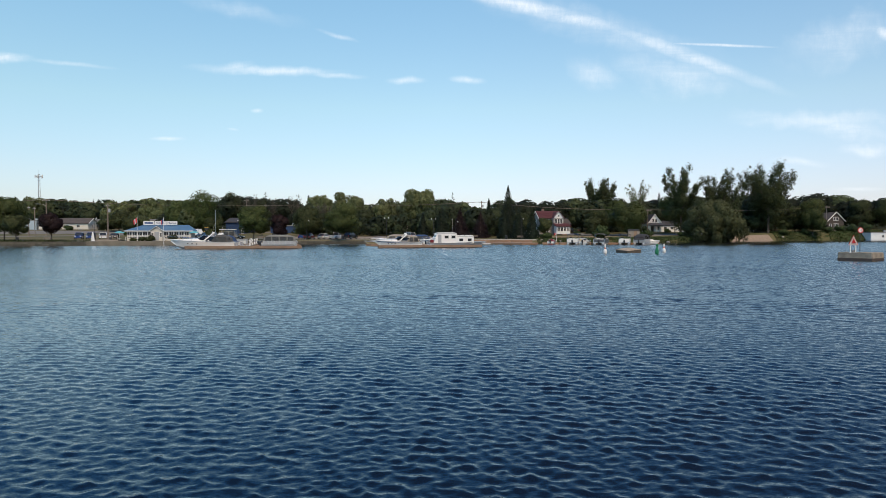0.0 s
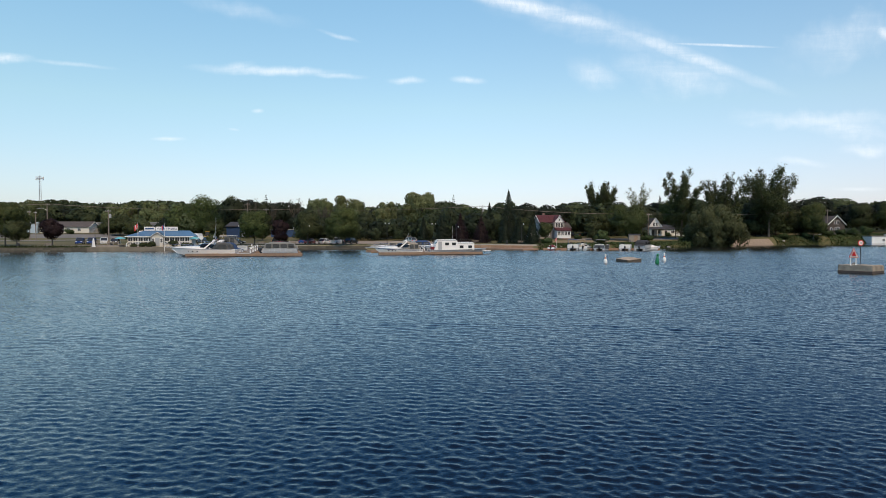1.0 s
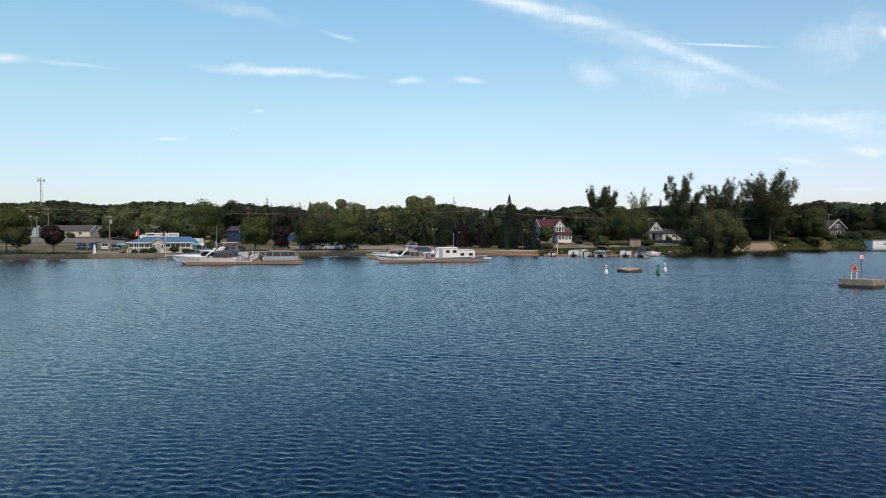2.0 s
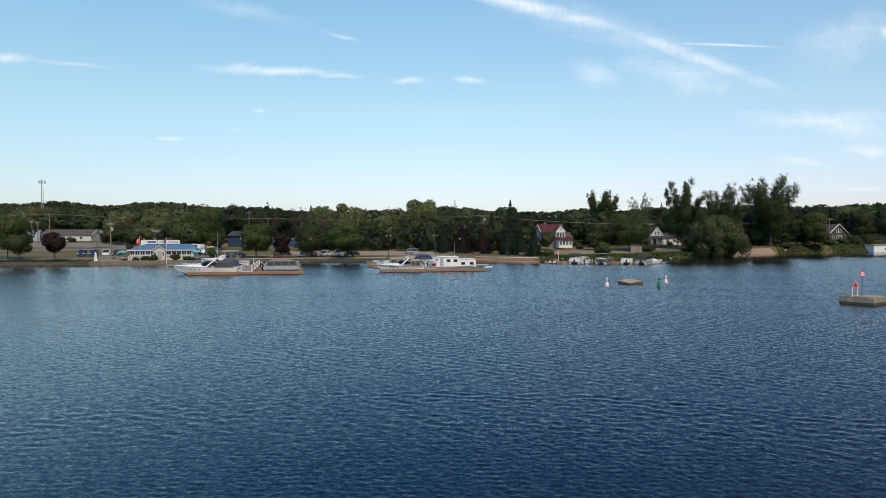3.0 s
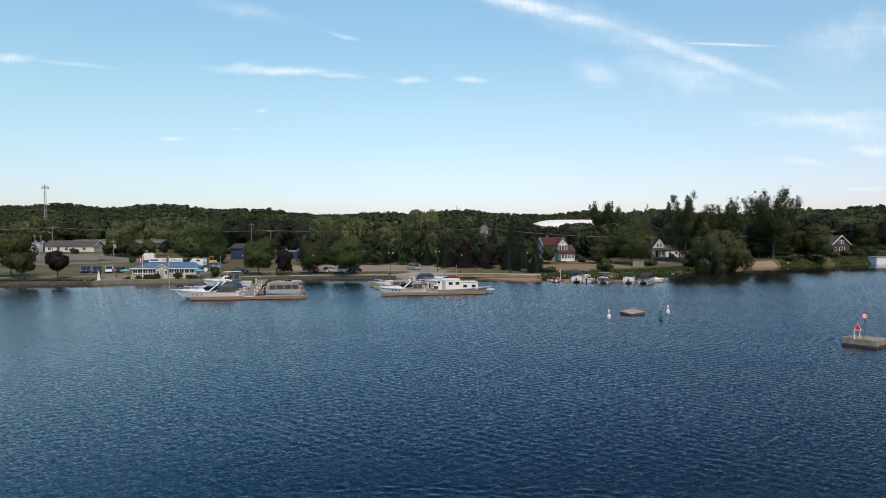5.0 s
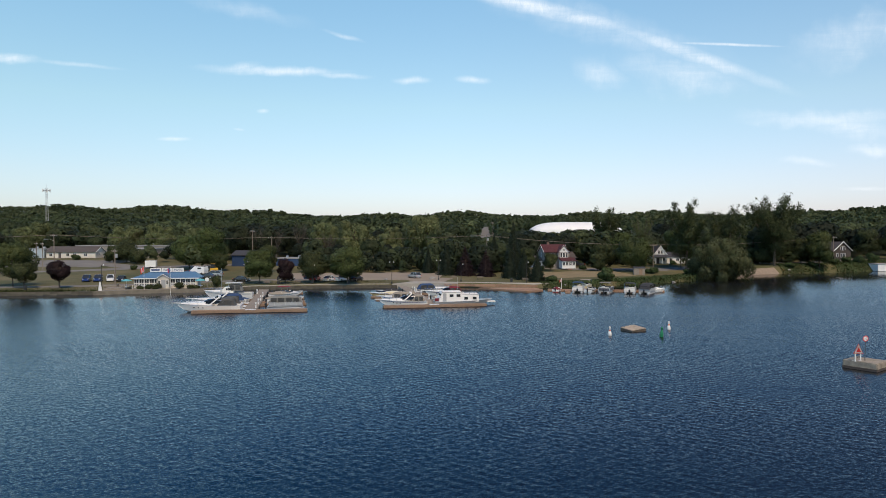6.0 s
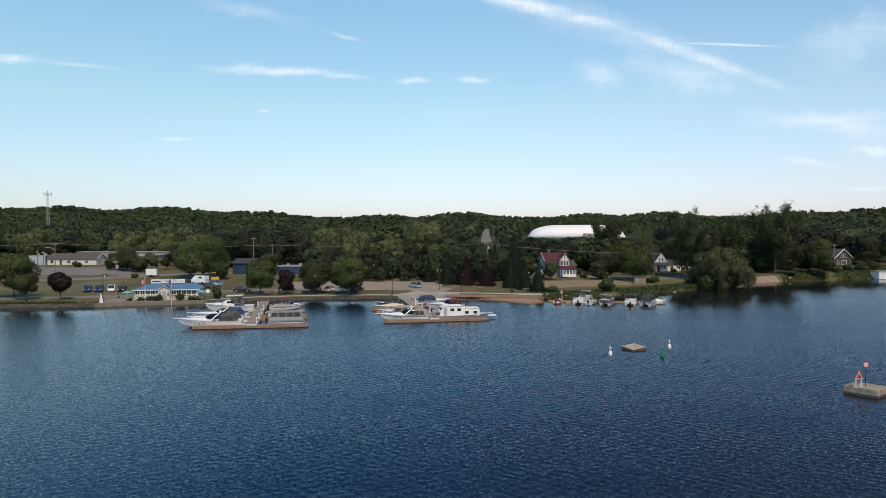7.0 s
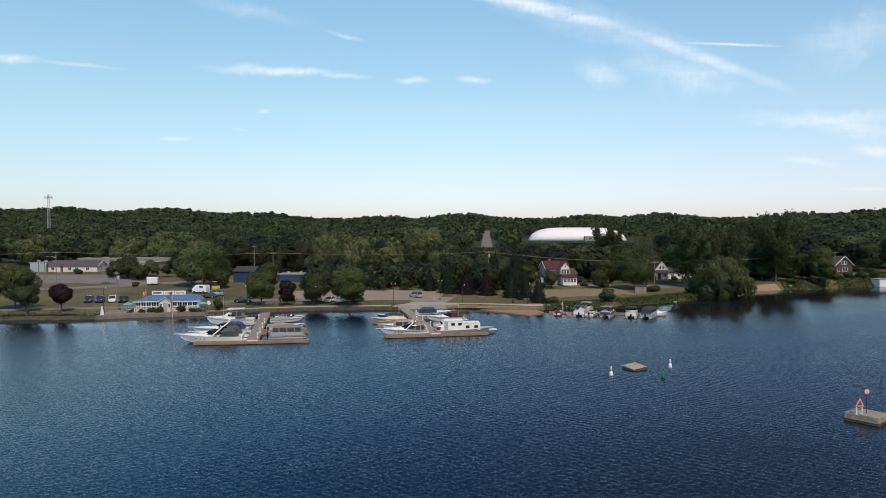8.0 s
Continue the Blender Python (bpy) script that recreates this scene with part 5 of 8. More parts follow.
def long_building():
    z = float(lie(-148, 264)) - 0.1
    ob = thing("long_building", pose(-148.5, 262, z), "long low cream building with a brown shingled gable roof", "building")
    part("foundation", box(19.6, 7.6, 0.8, (0, 3.8, -0.6)), "concrete", ob)
    gable_body(ob, 19.4, 7.4, 2.6, 2.0, "siding", "roof_brown", boards=0.0, courses=0.0)
    for x in (-7.9, -1.2, 1.5, 5.8):
        opening(ob, pose(x, -0.01, 1.5), 1.3, 1.1, "white", bars=1)
    front_door(ob, pose(-4.4, -0.01, 0.1), 1.0, 2.1, "roof_brown", "dark door under a small porch")
    part("porch", box(2.2, 1.4, 0.25, (-4.4, -0.8, 0)), "wood_grey", ob)
    opening(ob, pose(9.71, 3.2, 1.7, 0, 0, 90), 1.1, 1.0, "white")
    return ob


def flat_block(name, x, y, w, d, h, wall, label, turn=0.0, roof="roof_flat", windows=(), base=None):
    z = float(lie(x, y)) - 0.15 if base is None else base
    ob = thing(name, pose(x, y, z, 0, 0, turn), label, "building")
    part("wall", box(w, d, h, (0, d / 2, 0)), wall, ob)
    part("roof", box(w + 0.4, d + 0.4, 0.3, (0, d / 2, h), 0.04), roof, ob)
    for k in range(2):
        part("roof_vent", box(0.8, 0.8, 0.7, (-w * 0.2 + k * w * 0.45, d * 0.5, h + 0.3), 0.05), "alu", ob)
    for x0, z0, ww, hh in windows:
        opening(ob, pose(x0, -0.01, z0), ww, hh)
    return ob


def red_house():
    z = float(lie(35, 224))
    ob = thing("red_roofed_house", pose(35.0, 222.0, z, 0, 0, 9), "two-storey grey and white house with dark red roof", "house")
    part("foundation", box(8.0, 8.2, 0.7, (0.9, 4.0, -0.4)), "concrete", ob)
    gable_body(ob, 7.8, 7.6, 5.2, 2.3, "siding_grey", "roof_red", at=(0.8, 0), z0=0.2, courses=0.45, gable_mat="siding_grey")
    # cross gable towards the river
    G = Matrix.Translation((3.0, -1.3, 0.2))
    wall_slab(ob, 3.7, 5.2, G, "siding_grey", gable=2.1, boards=0.25, name="bay_wall")
    part("gable_board", prism([(-1.8, 5.15), (1.8, 5.15), (0, 7.2)], 0.02, 0.08, m=G @ Matrix.Rotation(math.pi / 2, 4, "X")), "white", ob)
    for s, a in ((-1, -90), (1, 90)):
        wall_slab(ob, 1.2, 5.2, G @ Matrix.Translation((s * 1.85, 0.8, 0)) @ Matrix.Rotation(radians(a), 4, "Z"), "siding_grey", boards=0.25, name="bay_wall")
    for s in (-1, 1):
        R = G @ Matrix.Translation((s * 1.85, 2.3, 5.2)) @ Matrix.Rotation(radians(90 if s > 0 else -90), 4, "Z")
        roof_slope(ob, 5.0, 1.85, 2.1, R, "roof_red", over=0.25, courses=0.45, name="bay_roof")
    bm = bmesh.new()
    for s in (-1, 1):
        rod((s * 2.15, -0.3, 4.95), (0, -0.3, 7.42), 0.10, sides=4, bm=bm)
    bm.transform(G)
    part("bargeboard", bm, "white", ob)
    for x in (-0.9, 0.0, 0.9):
        opening(ob, G @ Matrix.Translation((x, -0.01, 4.2)), 0.75, 1.5, bars=0)
    opening(ob, G @ Matrix.Translation((0, -0.09, 5.9)), 0.5, 0.6, bars=0)
    # glazed porch
    P = Matrix.Translation((3.7, -4.2, 0.1))
    wall_slab(ob, 4.6, 2.5, P, "siding_white", name="porch_wall")
    for s, a in ((-1, -90), (1, 90)):
        wall_slab(ob, 2.7, 2.5, P @ Matrix.Translation((s * 2.3, 1.5, 0)) @ Matrix.Rotation(radians(a), 4, "Z"), "siding_white", name="porch_wall")
    for x in (-1.65, -0.55, 0.55, 1.65):
        opening(ob, P @ Matrix.Translation((x, -0.01, 1.6)), 0.85, 1.25, bars=1)
    roof_slope(ob, 4.6, 2.9, 0.9, P @ Matrix.Translation((0, 0, 2.5)), "roof_red", over=0.3, courses=0.45, name="porch_roof")
    for zz in (1.6, 4.3):
        opening(ob, pose(-2.1, -0.01, zz), 0.9, 1.4)
        opening(ob, pose(-0.3, -0.01, zz), 0.9, 1.4)
        opening(ob, pose(-3.11, 3.8, zz, 0, 0, -90), 0.9, 1.5)
    # lower side wing and chimney
    W = Matrix.Translation((6.2, 1.0, 0.2))
    wall_slab(ob, 3.4, 3.2, W, "siding_grey", name="wing_wall")
    wall_slab(ob, 4.6, 3.2, W @ Matrix.Translation((1.7, 2.5, 0)) @ Matrix.Rotation(radians(90), 4, "Z"), "siding_grey", name="wing_wall")
    roof_slope(ob, 3.4, 4.0, 1.8, W @ Matrix.Translation((0, 0, 3.2)), "roof_brown", over=0.3, courses=0.45, name="wing_roof")
    opening(ob, W @ Matrix.Translation((0, -0.01, 1.6)), 1.2, 1.2)
    # small lean-to with a garage door
    E = Matrix.Translation((-4.5, 2.4, 0.1))
    wall_slab(ob, 2.8, 2.4, E, "siding_white", name="garage_wall", boards=0.3)
    wall_slab(ob, 3.6, 2.4, E @ Matrix.Translation((-1.4, 2.0, 0)) @ Matrix.Rotation(radians(-90), 4, "Z"), "siding_white", name="garage_wall")
    roof_slope(ob, 2.8, 3.6, 1.3, E @ Matrix.Translation((0, 0, 2.4)), "roof_brown", over=0.25, courses=0.45, name="garage_roof")
    part("garage_door", box(2.1, 0.06, 2.0, (-4.5, 2.36, 0.12), 0.01), "white", ob)
    part("chimney", box(0.7, 0.7, 1.8, (-0.6, 4.6, 6.7)), "brick", ob)
    part("steps", box(1.6, 1.2, 0.4, (3.7, -4.9, -0.3)), "brick", ob)
    return ob


def white_house():
    z = float(lie(76, 238))
    ob = thing("white_house", pose(75.2, 238, z), "white house with a black shingle roof and pointed front gable", "house")
    part("foundation", box(5.4, 8.4, 0.6, (0, 4.2, -0.4)), "concrete", ob)
    R = Matrix.Translation((0, 0, 0.1))
    wall_slab(ob, 4.4, 3.4, R, "siding_white", gable=2.9, boards=0.25)
    for s, a in ((-1, -90), (1, 90)):
        wall_slab(ob, 7.6, 3.4, R @ Matrix.Translation((s * 2.2, 4.0, 0)) @ Matrix.Rotation(radians(a), 4, "Z"), "siding_white", boards=0.25)
        roof_slope(ob, 8.0, 2.2, 2.9, R @ Matrix.Translation((s * 2.2, 4.0, 3.4)) @ Matrix.Rotation(radians(a), 4, "Z"), "roof_black", over=0.3, courses=0.45)
    wall_slab(ob, 4.4, 3.4, R @ Matrix.Translation((0, 8.0, 0)) @ Matrix.Rotation(math.pi, 4, "Z"), "siding_white", gable=2.9)
    bm = bmesh.new()
    for s in (-1, 1):
        rod((s * 2.5, -0.35, 3.0), (0, -0.35, 6.35), 0.1, sides=4, bm=bm)
    bm.transform(R)
    part("bargeboard", bm, "white", ob)
    for x in (-0.5, 0.5):
        opening(ob, R @ Matrix.Translation((x, -0.01, 4.1)), 0.7, 1.2, bars=0)
    roof_slope(ob, 5.6, 1.6, 0.7, Matrix.Translation((0.3, -1.6, 2.5)), "roof_black", over=0.2, name="porch_roof")
    for x in (-2.2, 0.3, 2.8):
        part("porch_post", box(0.14, 0.14, 2.5, (x, -1.5, 0)), "white", ob)
    front_door(ob, pose(-0.8, -0.01, 0.1), mat="roof_brown")
    opening(ob, pose(1.0, -0.01, 1.5), 1.2, 1.2)
    # low wing
    wall_slab(ob, 8.6, 2.4, pose(6.7, 1.2, 0.1), "siding_white", name="wing_wall")
    wall_slab(ob, 5.0, 2.4, pose(11.0, 3.9, 0.1, 0, 0, 90), "siding_white", name="wing_wall")
    roof_slope(ob, 8.6, 3.0, 1.5, pose(6.7, 1.2, 2.5), "roof_black", over=0.3, courses=0.45, name="wing_roof")
    for x in (4.2, 6.6, 9.2):
        opening(ob, pose(x, 1.19, 1.5), 1.1, 1.0)
    return ob


def brown_house():
    z = float(lie(152, 256))
    ob = thing("brown_house", pose(149.8, 255.5, z, 0, 0, 8), "dark brown stone house with white-trimmed steep gable", "house")
    part("foundation", box(7.6, 10.4, 0.8, (0, 5.2, -0.6)), "concrete", ob)
    R = Matrix.Translation((0, 0, 0.1))
    wall_slab(ob, 7.0, 3.6, R, "stonework", gable=3.1)
    for s, a in ((-1, -90), (1, 90)):
        wall_slab(ob, 9.6, 3.6, R @ Matrix.Translation((s * 3.5, 5.0, 0)) @ Matrix.Rotation(radians(a), 4, "Z"), "stonework")
        roof_slope(ob, 10.0, 3.5, 3.1, R @ Matrix.Translation((s * 3.5, 5.0, 3.6)) @ Matrix.Rotation(radians(a), 4, "Z"), "roof_brown", over=0.4, courses=0.45)
    wall_slab(ob, 7.0, 3.6, R @ Matrix.Translation((0, 10, 0)) @ Matrix.Rotation(math.pi, 4, "Z"), "stonework", gable=3.1)
    bm = bmesh.new()
    for s in (-1, 1):
        rod((s * 3.9, -0.45, 3.3), (0, -0.45, 6.85), 0.15, sides=4, bm=bm)
    bm.transform(R)
    part("bargeboard", bm, "white", ob, "white gable trim")
    for x in (-0.55, 0.55):
        opening(ob, R @ Matrix.Translation((x, -0.01, 4.3)), 0.9, 1.3, bars=0)
    opening(ob, R @ Matrix.Translation((0.3, -0.01, 1.7)), 2.0, 1.5, bars=2)
    opening(ob, R @ Matrix.Translation((-2.2, -0.01, 1.7)), 0.8, 1.3, bars=0)
    for y in (2.0, 5.0, 8.0):
        opening(ob, R @ pose(-3.51, y, 1.7, 0, 0, -90), 1.1, 1.2)
    part("chimney", box(0.8, 0.8, 2.0, (-1.2, 7.0, 5.6)), "brick", ob)
    return ob


def air_dome():
    x, y = 129.0, 682.0
    z = float(lie(x, y - 20)) - 0.5
    ob = thing("sports_dome", pose(x, y, z), "large white air-supported sports dome", "dome")
    L, W, H = 97.0, 44.0, 13.6
    rings = []
    n = 26
    for i in range(n + 1):
        t = -1 + 2 * i / n
        k = max(0.02, (1 - abs(t) ** 4.2)) ** 0.5
        ring = []
        for j in range(17):
            a = math.pi * j / 16
            c, s = math.cos(a), math.sin(a)
            ring.append((t * L / 2, -math.copysign(abs(c) ** 0.8, c) * W / 2 * (0.35 + 0.65 * k), H * k * s ** 0.75 if s > 0 else 0.0))
        rings.append(ring)
    part("membrane", loft(rings, closed=True), "dome", ob, smooth=True)
    for i in range(3, n - 2, 1):
        bm = bent([(p[0], p[1] * 1.002, p[2] + 0.05) for p in rings[i]], 0.10, 4)
        part("seam", bm, "dome", ob)
    ent = box(26, 6, 5.0, (16, -W / 2 - 2.5, 0), 0.1)
    part("entrance_block", ent, "siding_grey", ob, "low grey entrance building")
    for k in range(4):
        opening(ob, pose(8 + k * 5, -W / 2 - 5.55, 2.8), 3.0, 1.6)
    return ob


marina_shop()
long_building()
flat_block("flat_roofed_building", -128, 268, 16, 14, 3.4, "block", "low tan block building with a flat roof", windows=((-4, 1.8, 1.4, 1.0), (2, 1.8, 1.4, 1.0)))
flat_block("pale_commercial_block", -140, 286, 40, 16, 4.0, "siding_grey", "wide flat-roofed commercial building behind the yard")
flat_block("metal_shed", -163.5, 264, 6.5, 6, 3.6, "alu", "pale grey metal shed beside the long building")
ob = thing("blue_building", pose(-70.6, 228, float(lie(-70.6, 228)) - 0.1, 0, 0, -6), "dark blue metal-clad building with a low dark gable roof", "building")
part("foundation", box(7.4, 8.6, 0.5, (0, 4.2, -0.4)), "concrete", ob)
gable_body(ob, 7.0, 8.4, 3.9, 1.5, "blue_wall", "roof_black", boards=0.0, courses=0.0, trim="blue_wall")
front_door(ob, pose(2.4, -0.01, 0.1), 1.0, 2.05, "hull_grey", "grey service door")
flat_block("blue_annex", -54.5, 230, 9.5, 8, 2.6, "blue_wall", "low dark blue building with a pale flat roof", roof="roof_flat")
flat_block("boathouse", 166, 242.5, 26, 4, 2.5, "siding_white", "long low white boathouse at the water's edge", turn=12, roof="roof_flat", windows=((-8, 1.3, 1.0, 0.8), (-2, 1.3, 1.0, 0.8)), base=0.1)
red_house()
white_house()
brown_house()
air_dome()


# ---- docks ----
def deck_boards(bm, x0, x1, y0, y1, z, across=True, board=0.28, gap=0.03, thick=0.07):
    """Boards of a deck with open joints, running across or along."""
    rng = random.Random(int(abs(x0 * 31 + y0 * 17)) + 3)
    a0, a1 = (y0, y1) if across else (x0, x1)
    n = max(1, int((a1 - a0) / board))
    step = (a1 - a0) / n
    for i in range(n):
        c = a0 + (i + 0.5) * step
        dz = rng.uniform(-0.008, 0.008)
        if across:
            box(x1 - x0, step - gap, thick, ((x0 + x1) / 2, c, z - thick + dz), bm=bm)
        else:
            box(step - gap, y1 - y0, thick, (c, (y0 + y1) / 2, z - thick + dz), bm=bm)


def dock_section(parent, name, x0, x1, y0, y1, z, m, across=True, mat="wood", skirt=0.42):
    bm = bmesh.new()
    deck_boards(bm, x0, x1, y0, y1, z, across)
    bm.transform(m)
    sec = part(name, bm, mat, parent)
    for nm, b in (("fascia", box(x1 - x0, 0.06, skirt, ((x0 + x1) / 2, y0 - 0.03, z - skirt - 0.01))), ("fascia", box(x1 - x0, 0.06, skirt, ((x0 + x1) / 2, y1 + 0.03, z - skirt - 0.01))),
                  ("fascia", box(0.06, y1 - y0, skirt, (x0 - 0.03, (y0 + y1) / 2, z - skirt - 0.01))), ("fascia", box(0.06, y1 - y0, skirt, (x1 + 0.03, (y0 + y1) / 2, z - skirt - 0.01))),
                  ("float", box((x1 - x0) * 0.94, (y1 - y0) * 0.8, skirt, ((x0 + x1) / 2, (y0 + y1) / 2, z - skirt - 0.2)))):
        b.transform(m)
        part(nm, b, "black" if nm == "float" else mat, sec)
    return sec


def floating_dock(px, py, tee, lane, tee_turn, lane_turn, length, fingers, label):
    ob = thing("floating_dock", pose(px, py, 0), label, "dock", "marina docks")
    dock_section(ob, "tee_head", tee[0], tee[1], 0, 1.5, 0.5, pose(0, 0, 0, 0, 0, tee_turn), across=False)
    L = pose(0, 0, 0, 0, 0, lane_turn)
    dock_section(ob, "walkway", lane[0], lane[1], 1.5, length, 0.52, L, mat="wood_grey")
    for side, v, reach in fingers:
        x0, x1 = (lane[1], lane[1] + reach) if side > 0 else (lane[0] - reach, lane[0])
        dock_section(ob, "finger", x0, x1, v - 0.45, v + 0.45, 0.46, L, across=False)
    bm = box(1.8, 1.3, 0.02, ((lane[0] + lane[1]) / 2, 0.75, 0.51))
    bm.transform(pose(0, 0, 0, 0, 0, tee_turn))
    part("ramp_plate", bm, "lamp_glass", ob, "pale metal joining plate")
    return ob, Matrix.Translation((px, py, 0)) @ L


def power_post(m, x, y):
    ob = thing("power_pedestal", m @ Matrix.Translation((x, y, 0.52)), "slim white dockside power pedestal", "pedestal", "dock pedestals")
    part("post", box(0.26, 0.26, 0.95, bevel=0.03), "white", ob)
    part("cap", box(0.32, 0.32, 0.12, (0, 0, 0.95), 0.04), "lamp_glass", ob)
    part("socket_box", box(0.2, 0.1, 0.25, (0, -0.16, 0.5), 0.01), "hull_grey", ob)
    return ob


dock_a, A = floating_dock(-34.6, 116.6, (-9.9, 9.7), (-1.1, 1.0), 9.3, 12.3, 43.0,
                          [(-1, 11.2, 8.5), (-1, 20.5, 8.5), (-1, 30.5, 8.0), (1, 10.6, 8.6), (1, 15.0, 8.4), (1, 22.5, 8.2), (1, 35.0, 8.0)], "long weathered timber floating dock with finger berths")
dock_b, B = floating_dock(-2.4, 125.2, (-9.6, 10.0), (-1.1, 1.0), 12.0, 12.0, 43.5,
                          [(-1, 9.0, 7.5), (-1, 15.2, 8.5), (-1, 20.0, 9.0), (-1, 26.0, 8.0), (1, 9.5, 7.5), (1, 17.0, 8.0), (1, 25.5, 7.5)], "timber floating dock with finger berths and boats")
for lane, spots in ((A, ((0.7, 3.2), (0.75, 9.5), (0.75, 16.5), (0.75, 24.0), (-0.85, 31.0))), (B, ((0.75, 3.0), (0.75, 10.5), (-0.85, 18.5), (0.75, 20.0), (0.75, 29.0)))):
    for x, y in spots:
        power_post(lane, x, y)

ob = thing("timber_deck", Matrix.Identity(4), "red-brown timber deck platform at the water's edge", "deck")
outline = [(7.5, 166.8), (18.5, 156.2), (22.8, 160.6), (21.5, 166.5)]
part("frame", prism(outline, -0.1, 0.30), "wood_new", ob)
for i in range(44):
    # boards cut to the outline by intersecting it at each board's line
    y = 156.3 + i * 0.33
    cuts = []
    for a, b in zip(outline, outline[1:] + outline[:1]):
        if (a[1] - y) * (b[1] - y) < 0:
            cuts.append(a[0] + (b[0] - a[0]) * (y - a[1]) / (b[1] - a[1]))
    if len(cuts) == 2 and max(cuts) - min(cuts) > 0.5:
        part("plank", box(max(cuts) - min(cuts), 0.30, 0.05, (sum(cuts) / 2, y, 0.304)), "wood_new", ob)
ob = thing("timber_edging", Matrix.Identity(4), "low red-brown timber edging along the shore path", "edging")
for i in range(9):
    x0 = -1.0 + i * 2.6
    part("sleeper", box(2.56, 0.35, 0.62, (x0 + 1.3, 171.4 - 0.17 * (x0 + 1.3), 0.3), 0.02, turn=Matrix.Rotation(-0.168, 4, "Z")), "wood_new", ob)
ob = thing("side_dock", pose(24.0, 161.0, 0, 0, 0, -8), "narrow brown timber dock joining the pontoon berths", "dock")
dock_section(ob, "walkway", 0, 27, 0, 1.4, 0.42, Matrix.Identity(4), across=False, mat="wood_new")
for x in (4.0, 11.5, 18.5):
    dock_section(ob, "finger", x, x + 1.1, -5.0, 0, 0.4, Matrix.Identity(4), across=True, mat="wood_new")


# ---- boats; bow along local x, water at z = 0 ----
def hull_rings(L, beam, free, n=14, fine=2.3, draft=0.35):
    rings = []
    for i in range(n + 1):
        t = i / n
        b = beam / 2 * (0.92 + 0.08 * min(1, t / 0.3)) * max(0.02, 1 - max(0.0, (t - 0.38) / 0.62) ** fine)
        sheer = free * (1.0 + 0.38 * t * t)
        keel = -draft + (sheer * 0.80 + draft) * max(0.0, (t - 0.72) / 0.28) ** 2.2
        chine = max(keel + 0.02, 0.10 + 0.5 * free * max(0.0, (t - 0.55) / 0.45) ** 2)
        x = -L / 2 + L * t + 0.09 * L * 0.0
        flare = 0.86 - 0.12 * t
        k = lambda z: x + (0.055 * L) * t * t * (z - sheer) / max(free, 0.1)
        rings.append([(k(sheer), -b, sheer), (k(sheer * 0.55), -b * (0.5 + flare / 2), (sheer + chine) / 2), (k(chine), -b * flare, chine), (k(keel), 0.0, keel),
                      (k(chine), b * flare, chine), (k(sheer * 0.55), b * (0.5 + flare / 2), (sheer + chine) / 2), (k(sheer), b, sheer)])
    return rings


def hull_part(ob, L, beam, free, mat, stripe="stripe"):
    rings = hull_rings(L, beam, free)
    bm = loft(rings, closed=False)
    bm.faces.new([v for v in bm.verts][:7])
    hull = part("hull", bm, mat, ob, smooth=False)
    for s in (0, 6):
        band = []
        for ring in rings:
            p, q = Vector(ring[s]), Vector(ring[1 if s == 0 else 5])
            out = Vector((0, -0.012 if s == 0 else 0.012, 0))
            band.append([p.lerp(q, 0.30) + out, p.lerp(q, 0.48) + out, p.lerp(q, 0.48) + out * 0.2, p.lerp(q, 0.30) + out * 0.2])
        part("stripe", loft(band), stripe, hull)
    rub = [[Vector(r[0]) for r in rings], [Vector(r[6]) for r in rings]]
    for line in rub:
        part("rub_rail", bent(line, 0.035, 5), "hull_grey", hull)
    return rings, hull


def deck_part(ob, rings, first, crown, mat="gel", name="foredeck"):
    """A cambered deck from station first to the bow."""
    out = []
    n = len(rings) - 1
    for i in range(first, n + 1):
        a, b = Vector(rings[i][0]), Vector(rings[i][6])
        t = (i - first) / max(1, n - first)
        rise = crown * (1 - t) ** 0.8
        out.append([a, a.lerp(b, 0.12) + Vector((0, 0, 0.02)), a.lerp(b, 0.24) + Vector((0, 0, rise * 0.8 + 0.02)), a.lerp(b, 0.5) + Vector((0, 0, rise + 0.03)), a.lerp(b, 0.76) + Vector((0, 0, rise * 0.8 + 0.02)),
                    a.lerp(b, 0.88) + Vector((0, 0, 0.02)), b, b - Vector((0, 0, 0.06)), a - Vector((0, 0, 0.06))])
    return part(name, loft(out), mat, ob, smooth=False)


def screen_part(ob, x0, width, z, height, rake, mat="tint", reach=0.45):
    """A wraparound windscreen with its frame."""
    low, up = [], []
    for i in range(9):
        a = -math.pi / 2 + math.pi * i / 8
        low.append(Vector((x0 + math.cos(a) * width * reach, math.sin(a) * width / 2, z)))
        up.append(low[-1] + Vector((-rake * (0.6 + 0.4 * math.cos(a)), -math.sin(a) * 0.08, height * (0.75 + 0.25 * math.cos(a)))))
    bm = loft([low, up], closed=False)
    bmesh.ops.solidify(bm, geom=bm.faces[:], thickness=0.02)
    scr = part("windscreen", bm, mat, ob)
    part("screen_frame", bent(up, 0.03, 5), "steel", scr)
    part("screen_mullion", bent([low[4], up[4]], 0.03, 5), "steel", scr)
    return scr


